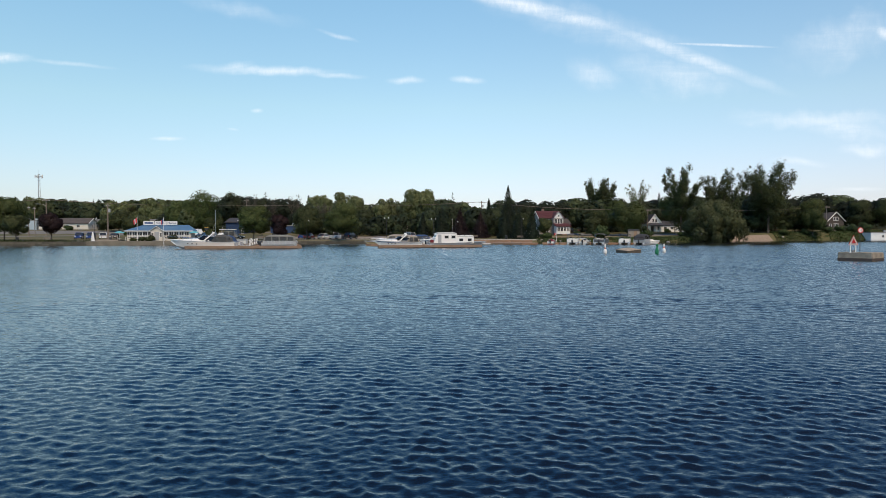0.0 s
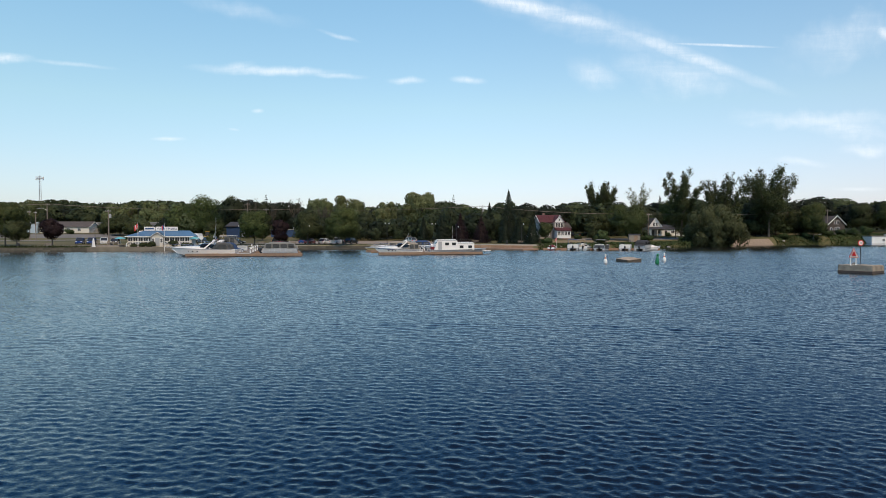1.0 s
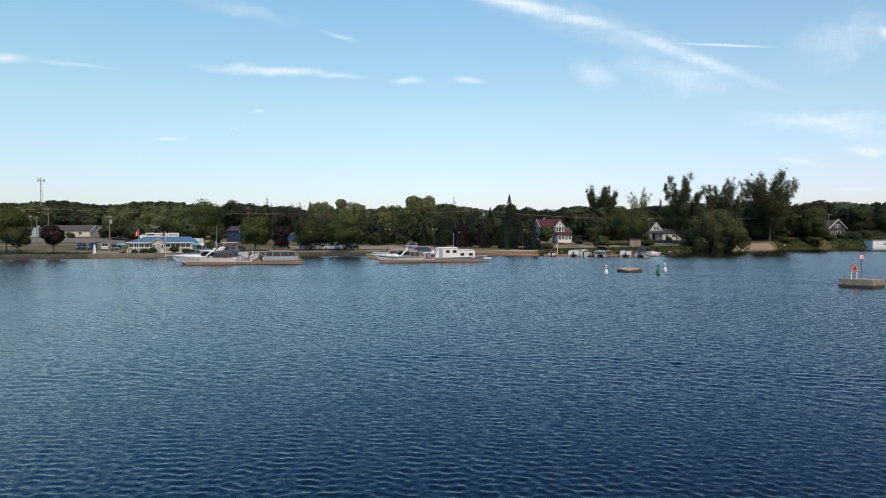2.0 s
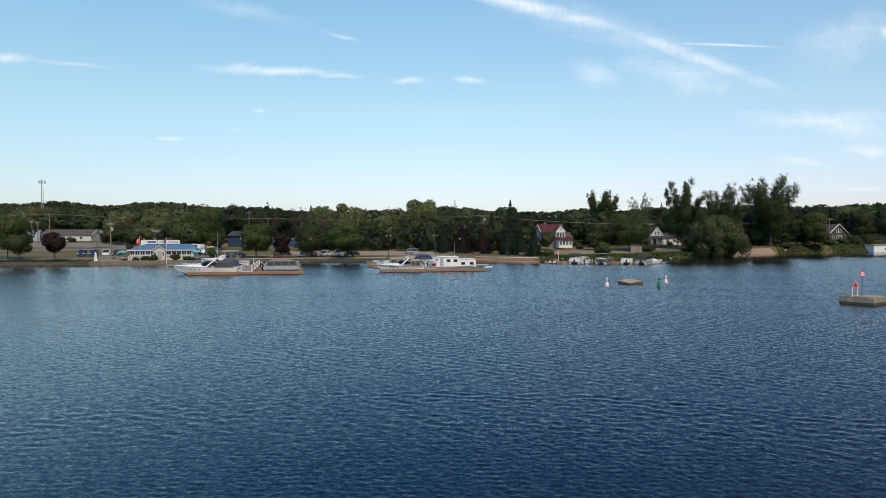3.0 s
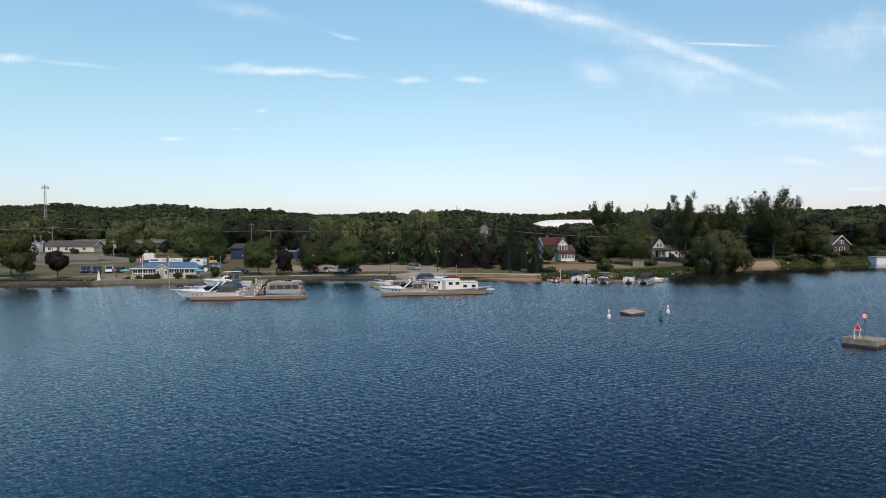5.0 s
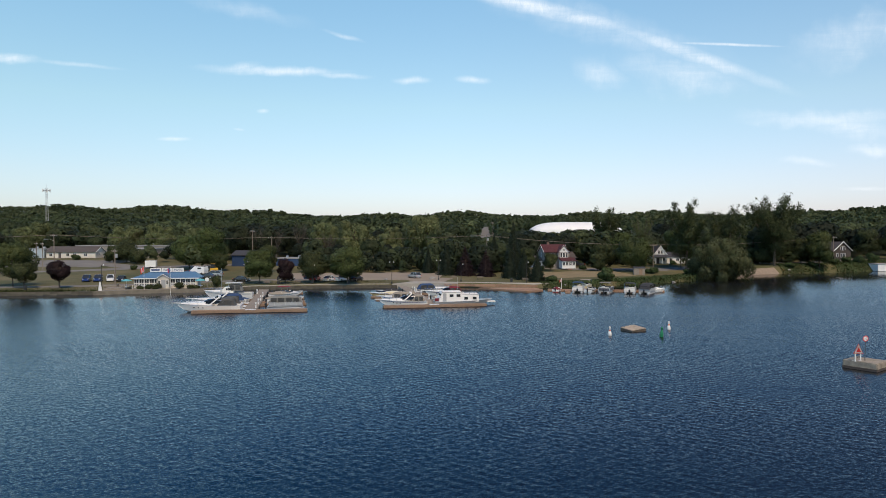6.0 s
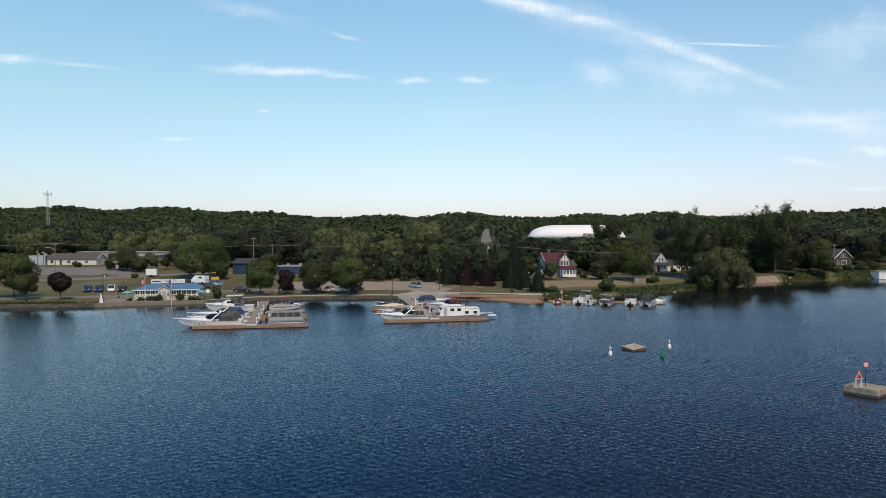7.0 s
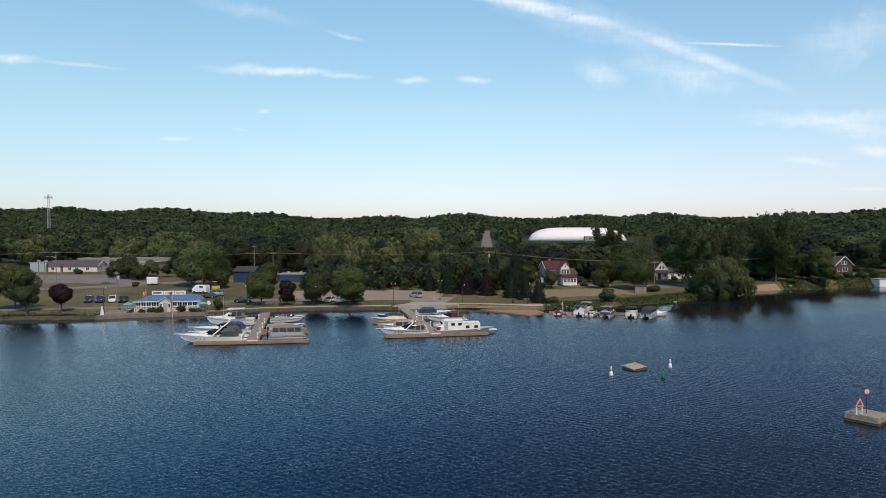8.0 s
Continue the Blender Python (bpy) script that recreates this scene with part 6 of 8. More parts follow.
def canopy_part(ob, x0, x1, width, z0, z1, mat, windows=True, name="canopy", crown=0.16, glass="vinyl"):
    """A canvas top on side curtains, with clear windows let into the sides."""
    rings = []
    n = 10
    for i in range(n + 1):
        t = i / n
        x = x0 + (x1 - x0) * t
        sag = 0.04 * math.sin(t * math.pi * 3)
        top = z1 + crown * math.sin(math.pi * min(1, max(0, t))) * 0.5 + sag - 0.42 * (z1 - z0) * abs(2 * t - 1) ** 4
        w = width / 2 * (0.90 + 0.10 * math.sin(math.pi * t))
        lean = 0.30 * ((1 - t) - t) * (1 if windows else 0)
        rings.append([(x - lean, -w, z0), (x, -w * 0.93, top - 0.22), (x, -w * 0.72, top), (x, 0, top + crown * 0.5), (x, w * 0.72, top), (x, w * 0.93, top - 0.22), (x - lean, w, z0)])
    can = part(name, loft(rings), mat, ob, smooth=False)
    if windows:
        k = max(2, int((x1 - x0) / 1.35))
        for s in (-1, 1):
            for i in range(k):
                xa = x0 + (x1 - x0) * (i + 0.09 + (0.12 if i == 0 else 0)) / k
                xb = x0 + (x1 - x0) * (i + 0.91 - (0.12 if i == k - 1 else 0)) / k
                za, zb = z0 + 0.16 * (z1 - z0), z0 + 0.80 * (z1 - z0)
                w = width / 2 * 0.985
                bm = bmesh.new()
                vs = [bm.verts.new(p) for p in ((xa, s * w * 0.995, za), (xb, s * w * 0.995, za), (xb, s * w * 0.955, zb), (xa, s * w * 0.955, zb))]
                f = bm.faces.new(vs)
                bmesh.ops.solidify(bm, geom=[f], thickness=0.03)
                bm.transform(Matrix.Translation((0, s * 0.03, 0)))
                part("clear_panel", bm, glass, can)
    return can


def bimini_part(ob, x0, x1, width, z0, z1, mat):
    rings = []
    for i in range(6):
        t = i / 5
        x = x0 + (x1 - x0) * t
        z = z1 + 0.10 * math.sin(math.pi * t)
        w = width / 2
        rings.append([(x, -w, z - 0.10), (x, -w * 0.6, z), (x, w * 0.6, z), (x, w, z - 0.10), (x, w, z - 0.14), (x, w * 0.6, z - 0.04), (x, -w * 0.6, z - 0.04), (x, -w, z - 0.14)])
    top = part("bimini_top", loft(rings), mat, ob, smooth=False)
    for s in (-1, 1):
        for a in (0.08, 0.92):
            x = x0 + (x1 - x0) * a
            part("strut", rod(((x0 + x1) / 2 + (x - (x0 + x1) / 2) * 0.2, s * width / 2, z0), (x, s * width / 2, z1 - 0.1), 0.02, sides=5), "steel", top)
    return top


def outboard(ob, x, y, z=0.35, mat="engine"):
    eng = part("outboard_motor", lathe([(0.10, 0.0), (0.19, 0.08), (0.22, 0.32), (0.17, 0.52), (0.08, 0.58)], 9, at=(x - 0.28, y, z + 0.25)), mat, ob, "black outboard motor")
    part("motor_leg", box(0.16, 0.12, 0.95, (x - 0.26, y, z - 0.7)), mat, eng)
    part("motor_bracket", box(0.24, 0.22, 0.3, (x - 0.1, y, z + 0.05)), mat, eng)


def bow_rail(ob, rings, start, height=0.55):
    n = len(rings) - 1
    line = []
    for i in range(start, n + 1):
        line.append(Vector(rings[i][0]) * 1.0 + Vector((0, 0.10 if i < n else 0, height)))
    for i in range(n, start - 1, -1):
        line.append(Vector(rings[i][6]) + Vector((0, -0.10 if i < n else 0, height)))
    tip = Vector(rings[n][0])
    line = [p if abs(p.y) > 0.12 else p + Vector((0.15, 0, 0)) for p in line]
    rail = part("bow_rail", bent(line, 0.022, 5), "steel", ob, "stainless bow rail")
    for p in line[:: 2]:
        part("stanchion", rod(p - Vector((0, 0, height)), p, 0.016, sides=4), "steel", rail)


def cockpit(ob, L, beam, free, x0, x1):
    part("cockpit_floor", box(x1 - x0, beam * 0.86, 0.05, ((x0 + x1) / 2, 0, free * 0.35)), "seat", ob)
    for s in (-1, 1):
        part("coaming", box(x1 - x0 + 0.1, 0.22, free * 0.62, ((x0 + x1) / 2, s * beam * 0.40, free * 0.38), 0.03), "gel", ob)
    part("transom", box(0.25, beam * 0.88, free * 0.66, (x0 + 0.02, 0, free * 0.36), 0.03), "gel", ob)
    for k, y in enumerate((-0.24, 0.24)):
        seat = part("helm_seat", box(0.5, 0.5, 0.4, (x1 - 0.9, y * beam, free * 0.36), 0.06), "seat", ob)
        part("seat_back", box(0.14, 0.5, 0.5, (x1 - 1.15, y * beam, free * 0.36 + 0.4), 0.05), "seat", seat)
    part("aft_bench", box(0.55, beam * 0.7, 0.45, (x0 + 0.45, 0, free * 0.36), 0.06), "seat", ob)


def cruiser(m, L, beam, label, hull="gel", top=None, arch=True, free=1.15, crown=0.55, bimini=None, stripe="stripe", mast=False, platform=True, group="moored boats", full=None):
    ob = thing("motor_cruiser", m, label, "boat", group)
    rings, h = hull_part(ob, L, beam, free, hull, stripe)
    first = 6
    deck_part(ob, rings, first, crown)
    x1 = rings[first][0][0]
    cockpit(ob, L, beam, free, -L / 2, x1)
    screen_part(ob, x1 - 0.9, beam * 0.84, free + crown * 0.62, 0.72, 1.25, reach=0.95)
    if platform:
        part("swim_platform", box(0.8, beam * 0.86, 0.12, (-L / 2 - 0.4, 0, 0.28), 0.03), "gel", ob)
    bow_rail(ob, rings, 8)
    tip = Vector(rings[-1][0])
    pulpit = part("bow_pulpit", prism([(-0.6, -0.26), (0.75, -0.15), (0.85, 0.0), (0.75, 0.15), (-0.6, 0.26)], -0.02, 0.07, m=Matrix.Translation((tip.x, 0, tip.z + 0.02))), "gel", ob)
    part("anchor", rod((tip.x + 0.2, 0, tip.z - 0.05), (tip.x + 0.8, 0, tip.z - 0.12), 0.05, 0.03, 5), "steel", pulpit)
    for i in (0.08, 0.16, 0.24):
        for s in (-1, 1):
            ring = rings[8 + int(i * 12)]
            p = Vector(ring[0 if s < 0 else 6]).lerp(Vector(ring[1 if s < 0 else 5]), 0.75)
            bm = bmesh.new()
            bmesh.ops.create_cone(bm, cap_ends=True, segments=10, radius1=0.085, radius2=0.085, depth=0.06, matrix=Matrix.Translation(p) @ Matrix.Rotation(math.pi / 2, 4, "X") @ Matrix.Diagonal((1.6, 1, 1, 1)))
            part("porthole", bm, "tint", h)
    if arch:
        za, zt = free * 0.95, free + 1.45
        xb = -L * 0.16
        rings_a = []
        for y, z, x in ((-0.47, za, xb + 1.6), (-0.45, za + 0.6, xb + 0.9), (-0.40, zt - 0.2, xb + 0.05), (-0.30, zt, xb - 0.15), (0.30, zt, xb - 0.15), (0.40, zt - 0.2, xb + 0.05), (0.45, za + 0.6, xb + 0.9), (0.47, za, xb + 1.6)):
            rings_a.append([(x - 0.13, y * beam, z - 0.03), (x + 0.13, y * beam, z - 0.03), (x + 0.09, y * beam, z + 0.07), (x - 0.17, y * beam, z + 0.07)])
        a = part("radar_arch", loft(rings_a), "gel", ob, "white swept radar arch")
        part("antenna", rod((xb, beam * 0.3, zt), (xb - 0.5, beam * 0.32, zt + 1.6), 0.015, sides=4), "white", a)
        part("radar_dome", lathe([(0.26, 0), (0.28, 0.1), (0.2, 0.2), (0.05, 0.24)], 10, at=(xb - 0.1, 0, zt + 0.08)), "white", a)
    if top:
        canopy_part(ob, -L * 0.40 if full is None else full[0] * L, x1 - 0.4 if full is None else full[1] * L, beam * 0.86, free * 0.95, free + 1.15, top, glass="vinyl")
    if bimini:
        bimini_part(ob, -L * 0.42, -L * 0.02, beam * 0.86, free, free + 1.7, bimini)
    if mast:
        mm = part("mast", rod((-L * 0.05, 0, free), (-L * 0.06, 0, free + 6.2), 0.05, 0.03, 6), "alu", ob, "tall aluminium antenna mast")
        part("spreader", rod((-L * 0.055, -0.5, free + 4.2), (-L * 0.055, 0.5, free + 4.2), 0.02, sides=4), "alu", mm)
    return ob


def hardtop_cruiser(m, L, beam, label):
    """A cruiser with a raised cabin, side windows and a hard top."""
    ob = thing("cabin_cruiser", m, label, "boat", "moored boats")
    free = 1.35
    rings, h = hull_part(ob, L, beam, free, "gel", "hull_grey")
    deck_part(ob, rings, 7, 0.6)
    cockpit(ob, L, beam, free, -L / 2, -L * 0.1)
    house = []
    for x, w, z0, z1 in ((-L * 0.12, 0.76, free * 0.6, free + 1.25), (L * 0.05, 0.76, free * 0.6, free + 1.3), (L * 0.13, 0.68, free * 0.9, free + 0.7), (L * 0.2, 0.6, free, free + 0.35)):
        b = beam / 2 * w
        house.append([(x, -b, z0), (x, -b * 0.9, z1), (x, b * 0.9, z1), (x, b, z0)])
    cabin = part("cabin", loft(house), "gel", ob)
    for s in (-1, 1):
        part("side_window", box(L * 0.13, 0.03, 0.42, (-L * 0.035, s * beam * 0.366, free + 0.62), 0.01), "tint", cabin)
    top = part("hardtop", box(L * 0.34, beam * 0.8, 0.12, (-L * 0.12, 0, free + 2.05), 0.04), "gel", ob)
    for s in (-1, 1):
        for x in (-L * 0.27, -L * 0.02):
            part("top_post", rod((x, s * beam * 0.34, free + 0.3), (x, s * beam * 0.37, free + 2.08), 0.035, sides=5), "steel", top)
    canopy_part(ob, -L * 0.28, -L * 0.02, beam * 0.74, free + 0.5, free + 1.92, "canvas_grey", True, crown=0.04)
    bow_rail(ob, rings, 8)
    part("swim_platform", box(0.8, beam * 0.86, 0.12, (-L / 2 - 0.4, 0, 0.28), 0.03), "gel", ob)
    return ob


def runabout(m, L, beam, label, hull="gel", cover=None, bimini=None, stripe="stripe", motor=True):
    ob = thing("runabout", m, label, "boat", "moored boats")
    free = 0.72
    rings, h = hull_part(ob, L, beam, free, hull, stripe)
    deck_part(ob, rings, 8, 0.12)
    x1 = rings[8][0][0]
    cockpit(ob, L, beam, free, -L / 2, x1)
    if cover:
        out = []
        for i in range(0, 11):
            a, b = Vector(rings[i][0]), Vector(rings[i][6])
            up = Vector((0, 0, 0.10 + 0.42 * math.sin(math.pi * min(1, i / 9.0)) + 0.06 * (i % 2)))
            out.append([a + Vector((0, -0.03, -0.12)), a.lerp(b, 0.2) + up * 0.7, a.lerp(b, 0.5) + up, a.lerp(b, 0.8) + up * 0.7, b + Vector((0, 0.03, -0.12))])
        part("boat_cover", loft(out), cover, ob, "fitted canvas cover")
    else:
        screen_part(ob, x1 - 0.1, beam * 0.84, free + 0.05, 0.5, 0.35)
    if bimini:
        bimini_part(ob, -L * 0.35, L * 0.08, beam * 0.84, free, free + 1.35, bimini)
    if motor:
        outboard(ob, -L / 2, 0)
    return ob


def pontoon_boat(m, L, beam, label, top="canvas_grey", closed=False, fence="hull_grey"):
    ob = thing("pontoon_boat", m, label, "boat", "moored boats")
    for s in (-1, 1):
        prof = [(0.10, -L / 2), (0.30, -L / 2 + 0.1), (0.31, L / 2 - 0.9), (0.2, L / 2 - 0.35), (0.03, L / 2)]
        bm = lathe(prof, 12)
        bm.transform(Matrix.Translation((0, s * beam * 0.36, 0.14)) @ Matrix.Rotation(math.pi / 2, 4, "Y"))
        part("pontoon_tube", bm, "hull_grey", ob, smooth=True)
    part("deck", box(L * 0.94, beam, 0.1, (-L * 0.01, 0, 0.46), 0.02), "alu", ob)
    z = 0.56
    for s in (-1, 1):
        f = part("fence_panel", box(L * 0.86, 0.05, 0.62, (0, s * (beam / 2 - 0.05), z + 0.06), 0.01), fence, ob)
        part("top_rail", rod((-L * 0.44, s * (beam / 2 - 0.05), z + 0.74), (L * 0.44, s * (beam / 2 - 0.05), z + 0.74), 0.025, sides=6), "alu", f)
        for i in range(7):
            x = -L * 0.43 + i * L * 0.86 / 6
            part("upright", box(0.04, 0.07, 0.72, (x, s * (beam / 2 - 0.05), z)), "alu", f)
    for x in (-L * 0.44, L * 0.44):
        part("gate_panel", box(0.05, beam * 0.9, 0.62, (x, 0, z + 0.06), 0.01), fence, ob)
    for x, y, w, d in ((-L * 0.33, 0.0, 0.7, beam * 0.8), (L * 0.25, -beam * 0.3, 1.8, 0.6), (L * 0.25, beam * 0.3, 1.8, 0.6)):
        st = part("bench", box(w, d, 0.42, (x, y, z), 0.05), "seat", ob)
        part("bench_back", box(w if d < 1 else 0.16, 0.16 if d < 1 else d, 0.45, (x if d < 1 else x - 0.28, y + (math.copysign(0.22, y) if d < 1 else 0), z + 0.42), 0.04), "seat", st)
    con = part("helm_console", box(0.6, 0.7, 0.95, (0, beam * 0.25, z), 0.06), "gel", ob)
    part("small_screen", box(0.05, 0.6, 0.3, (0.2, beam * 0.25, z + 0.95)), "tint", con)
    if top:
        if closed:
            canopy_part(ob, -L * 0.42, L * 0.40, beam * 0.98, z + 0.6, z + 1.75, top)
        else:
            bimini_part(ob, -L * 0.42, L * 0.05, beam * 0.95, z + 0.6, z + 1.9, top)
    outboard(ob, -L / 2 + 0.05, 0, 0.3)
    return ob


def house_boat(m, L, beam, label):
    ob = thing("houseboat", m, label, "boat", "moored boats")
    rings = hull_rings(L, beam, 0.85, fine=3.2, draft=0.3)
    bm = loft(rings, closed=False)
    bm.faces.new([v for v in bm.verts][:7])
    part("hull", bm, "hull_grey", ob, "grey hull")
    deck_part(ob, rings, 0, 0.05, "hull_grey", "deck")
    z = 0.9
    # forward wheelhouse block and lower after block, bow along +x
    for name, x0, x1, h, w in (("wheelhouse", -L * 0.40, -L * 0.05, 1.95, 0.84), ("after_cabin", -L * 0.05, L * 0.24, 1.45, 0.84)):
        rake = 0.75 if name == "wheelhouse" else 0.0
        b, zt = beam * w / 2, z - 0.15 + h
        shape = []
        for t in range(9):
            a = -1 + 2 * t / 8
            shape.append((a * b, zt + 0.16 * (1 - a * a)))
        section = lambda x, drop, slip: [(x, -b, z - 0.15), (x + slip * 0.4, -b, (z + zt) / 2)] + [(x + slip, yy * 0.985, zz - drop) for yy, zz in shape] + [(x + slip * 0.4, b, (z + zt) / 2), (x, b, z - 0.15)]
        cab = part(name, loft([section(x0 - rake * 0.6, 0.14, rake), section(x0 + 0.35, 0.02, 0.0), section((x0 + x1) / 2, 0, 0), section(x1 - 0.12, 0.02, 0), section(x1, 0.10, 0)]), "white", ob)
        k = 3 if name == "wheelhouse" else 2
        for s in (-1, 1):
            for i in range(k):
                xx = x0 + (x1 - x0) * (i + 0.5) / k
                if name == "wheelhouse" and i == 0:
                    part("cabin_door", box(0.7, 0.04, 1.55, (xx, s * beam * w / 2 + s * 0.01, z), 0.01), "hull_grey", cab)
                    continue
                zz = z + (0.85 if name == "wheelhouse" else 0.3)
                part("window_trim", box(0.80, 0.05, 0.56, (xx, s * beam * w / 2 + s * 0.005, zz - 0.04)), "hull_grey", cab)
                part("cabin_window", box(0.70, 0.05, 0.47, (xx, s * beam * w / 2 + s * 0.02, zz)), "tint", cab)
        for s in (-1, 1):
            part("roof_edge", bent([(x0 + 0.1, s * b, zt - 0.05), (x1, s * b, zt - 0.05)], 0.05, 5), "hull_grey", cab)
        if name == "wheelhouse":
            part("front_window", box(0.05, beam * w * 0.8, 0.6, (x0 - 0.12, 0, z + 0.85), 0.01, turn=Matrix.Rotation(radians(22), 4, "Y")), "tint", cab)
    rail = part("roof_rail", bent([(-L * 0.04, -beam * 0.42, z + 1.85), (L * 0.24, -beam * 0.42, z + 1.85), (L * 0.24, beam * 0.42, z + 1.85), (-L * 0.04, beam * 0.42, z + 1.85)], 0.03, 5), "black", ob, "dark rail round the after roof")
    for x, y in ((0.0, -0.42), (0.08, -0.42), (0.16, -0.42), (0.24, -0.42), (0.24, 0.42), (0.16, 0.42), (0.08, 0.42), (0.0, 0.42)):
        part("rail_post", rod((x * L, y * beam, z + 1.3), (x * L, y * beam, z + 1.85), 0.025, sides=5), "black", rail)
    for s in (-1, 1):
        r2 = part("deck_rail", bent([(-L * 0.47, s * beam * 0.46, z + 0.75), (-L * 0.41, s * beam * 0.46, z + 0.75)], 0.025, 5), "steel", ob)
    part("bow_ramp", prism([(L * 0.40, -beam * 0.3), (L * 0.55, -beam * 0.18), (L * 0.55, beam * 0.18), (L * 0.40, beam * 0.3)], 0.55, 0.72), "white", ob)
    part("life_ring_box", box(0.9, 0.5, 0.55, (-L * 0.45, -beam * 0.2, z), 0.08), "canvas_red", ob, "red covered box")
    part("antenna", rod((-L * 0.1, 0, z + 1.8), (-L * 0.1, 0, z + 4.6), 0.015, sides=4), "white", ob)
    return ob


def berth(lane, u, v, turn=0.0, bow_left=True, dz=0.0):
    return lane @ pose(u, v, dz, 0, 0, (180 if bow_left else 0) + turn)


# first dock, outer berths first
cruiser(berth(A, -7.4, 3.6, -2.5), 11.0, 3.7, "large white motor cruiser with a radar arch, bow outward", top="canvas_dark", full=(-0.40, -0.17), free=1.16, crown=0.62, stripe="gel")
cruiser(berth(A, -6.6, 8.3, -2.0), 9.2, 3.1, "white motor cruiser with bow rails beside a dock finger", top="canvas_dark", arch=False, free=0.95, full=(-0.42, -0.14), stripe="gel")
cruiser(berth(A, -7.0, 14.2, -2.0), 10.4, 3.4, "white motor cruiser with blue canvas over the cockpit", top="canvas_blue", arch=True, free=0.98, full=(-0.42, -0.08), mast=True, stripe="hull_grey")
runabout(berth(A, -5.2, 18.2, -2.0), 7.0, 2.4, "white open boat with a blue cover", cover="canvas_blue", motor=False)
hardtop_cruiser(berth(A, -6.4, 26.2, -2.0), 9.8, 3.4, "white cabin cruiser with a hard top and grey curtains")
pontoon_boat(berth(A, 5.9, 6.0, -1.5, False), 6.8, 2.7, "pontoon boat with a closed grey canvas enclosure", "canvas_grey", closed=True)
runabout(berth(A, 5.4, 18.4, -1.5, False), 7.6, 2.5, "white runabout with a fitted pale cover", cover="canvas_tan")
runabout(berth(A, 5.6, 12.8, -1.5, False), 6.6, 2.3, "white runabout with a low windscreen at a finger dock")
runabout(berth(A, 5.2, 28.5, -1.5, False), 6.8, 2.4, "white runabout under a pale grey cover", cover="canvas_tan", stripe="hull_grey")
runabout(berth(A, 5.8, 32.0, -1.5, False), 6.4, 2.4, "white runabout with a red bimini top", bimini="canvas_red")
# second dock
cruiser(berth(B, -5.7, 3.6, 0.0), 9.0, 3.1, "white open motor cruiser with a swept arch", top="canvas_tan", full=(-0.44, -0.22), free=1.0, arch=True)
cruiser(berth(B, -5.2, 7.4, 0.0), 8.6, 2.8, "white motor cruiser under a long tan canvas enclosure", top="canvas_tan", full=(-0.36, 0.24), free=1.2, arch=False)
runabout(berth(B, -5.2, 12.2, 0.0), 6.4, 2.3, "dark runabout with a black cover", hull="hull_dark", cover="canvas_black")
runabout(berth(B, -6.4, 22.8, 0.0), 7.6, 2.6, "yellow-hulled boat with a cream covered cockpit", hull="hull_yellow", cover="cream", stripe="wood")
runabout(berth(B, -5.4, 29.0, 0.0), 6.0, 2.2, "dark covered boat near the sea wall", hull="hull_dark", cover="canvas_black")
house_boat(berth(B, 6.2, 3.5, 0.0, False), 11.6, 3.4, "white houseboat with a grey hull and a roof rail")
cruiser(berth(B, 6.0, 21.5, 0.0, True), 8.4, 2.8, "white motor cruiser with a burgundy canvas enclosure", arch=False, free=0.95, crown=0.4, top="canvas_red", full=(-0.44, -0.12))
cruiser(berth(B, 5.2, 29.0, 0.0, False), 8.4, 2.8, "dark-hulled motor boat with a blue canvas enclosure", hull="hull_dark", arch=False, free=1.05, crown=0.4, top="canvas_blue", full=(-0.42, 0.02), stripe="gel")
runabout(berth(B, 5.0, 13.4, 0.0, False), 6.4, 2.3, "white runabout behind the houseboat", cover="canvas_grey")
# pontoon berths to the east
for px, py, turn, kind in ((30.8, 158.0, 74, "t"), (33.6, 157.2, 62, "run"), (37.0, 156.6, 66, "a"), (42.2, 155.2, 72, "b"), (46.0, 154.6, 60, "c"), (49.2, 157.2, 20, "dinghy")):
    if kind == "a":
        pontoon_boat(pose(px, py, 0, 0, 0, turn), 6.4, 2.6, "dark pontoon boat with a grey bimini at the side dock", "canvas_grey", fence="hull_dark")
    elif kind == "t":
        pontoon_boat(pose(px, py, 0, 0, 0, turn), 6.4, 2.6, "white pontoon boat with a blue-grey bimini at the side dock", "canvas_blue", fence="gel")
    elif kind == "b":
        pontoon_boat(pose(px, py, 0, 0, 0, turn), 6.2, 2.6, "pale pontoon boat with a dark bimini", "canvas_black", fence="gel")
    elif kind == "c":
        pontoon_boat(pose(px, py, 0, 0, 0, turn), 6.4, 2.6, "pontoon boat with a closed black canvas enclosure", "canvas_black", closed=True)
    elif kind == "run":
        runabout(pose(px, py, 0, 0, 0, turn), 5.6, 2.1, "small white runabout with a black stripe", stripe="black")
    else:
        runabout(pose(px, py, 0, 0, 0, turn), 4.2, 1.7, "plain white dinghy at the end of the dock", motor=False, cover="white")
pontoon_boat(pose(33.4, 163.9, 0, 0, 0, -112), 6.2, 2.6, "cream pontoon boat with a tan bimini beyond the dock", "canvas_tan", fence="cream")
runabout(pose(25.8, 158.3, 0, 0, 0, 70), 4.2, 1.7, "small boat with a dark red cover", hull="hull_red", cover="canvas_red")


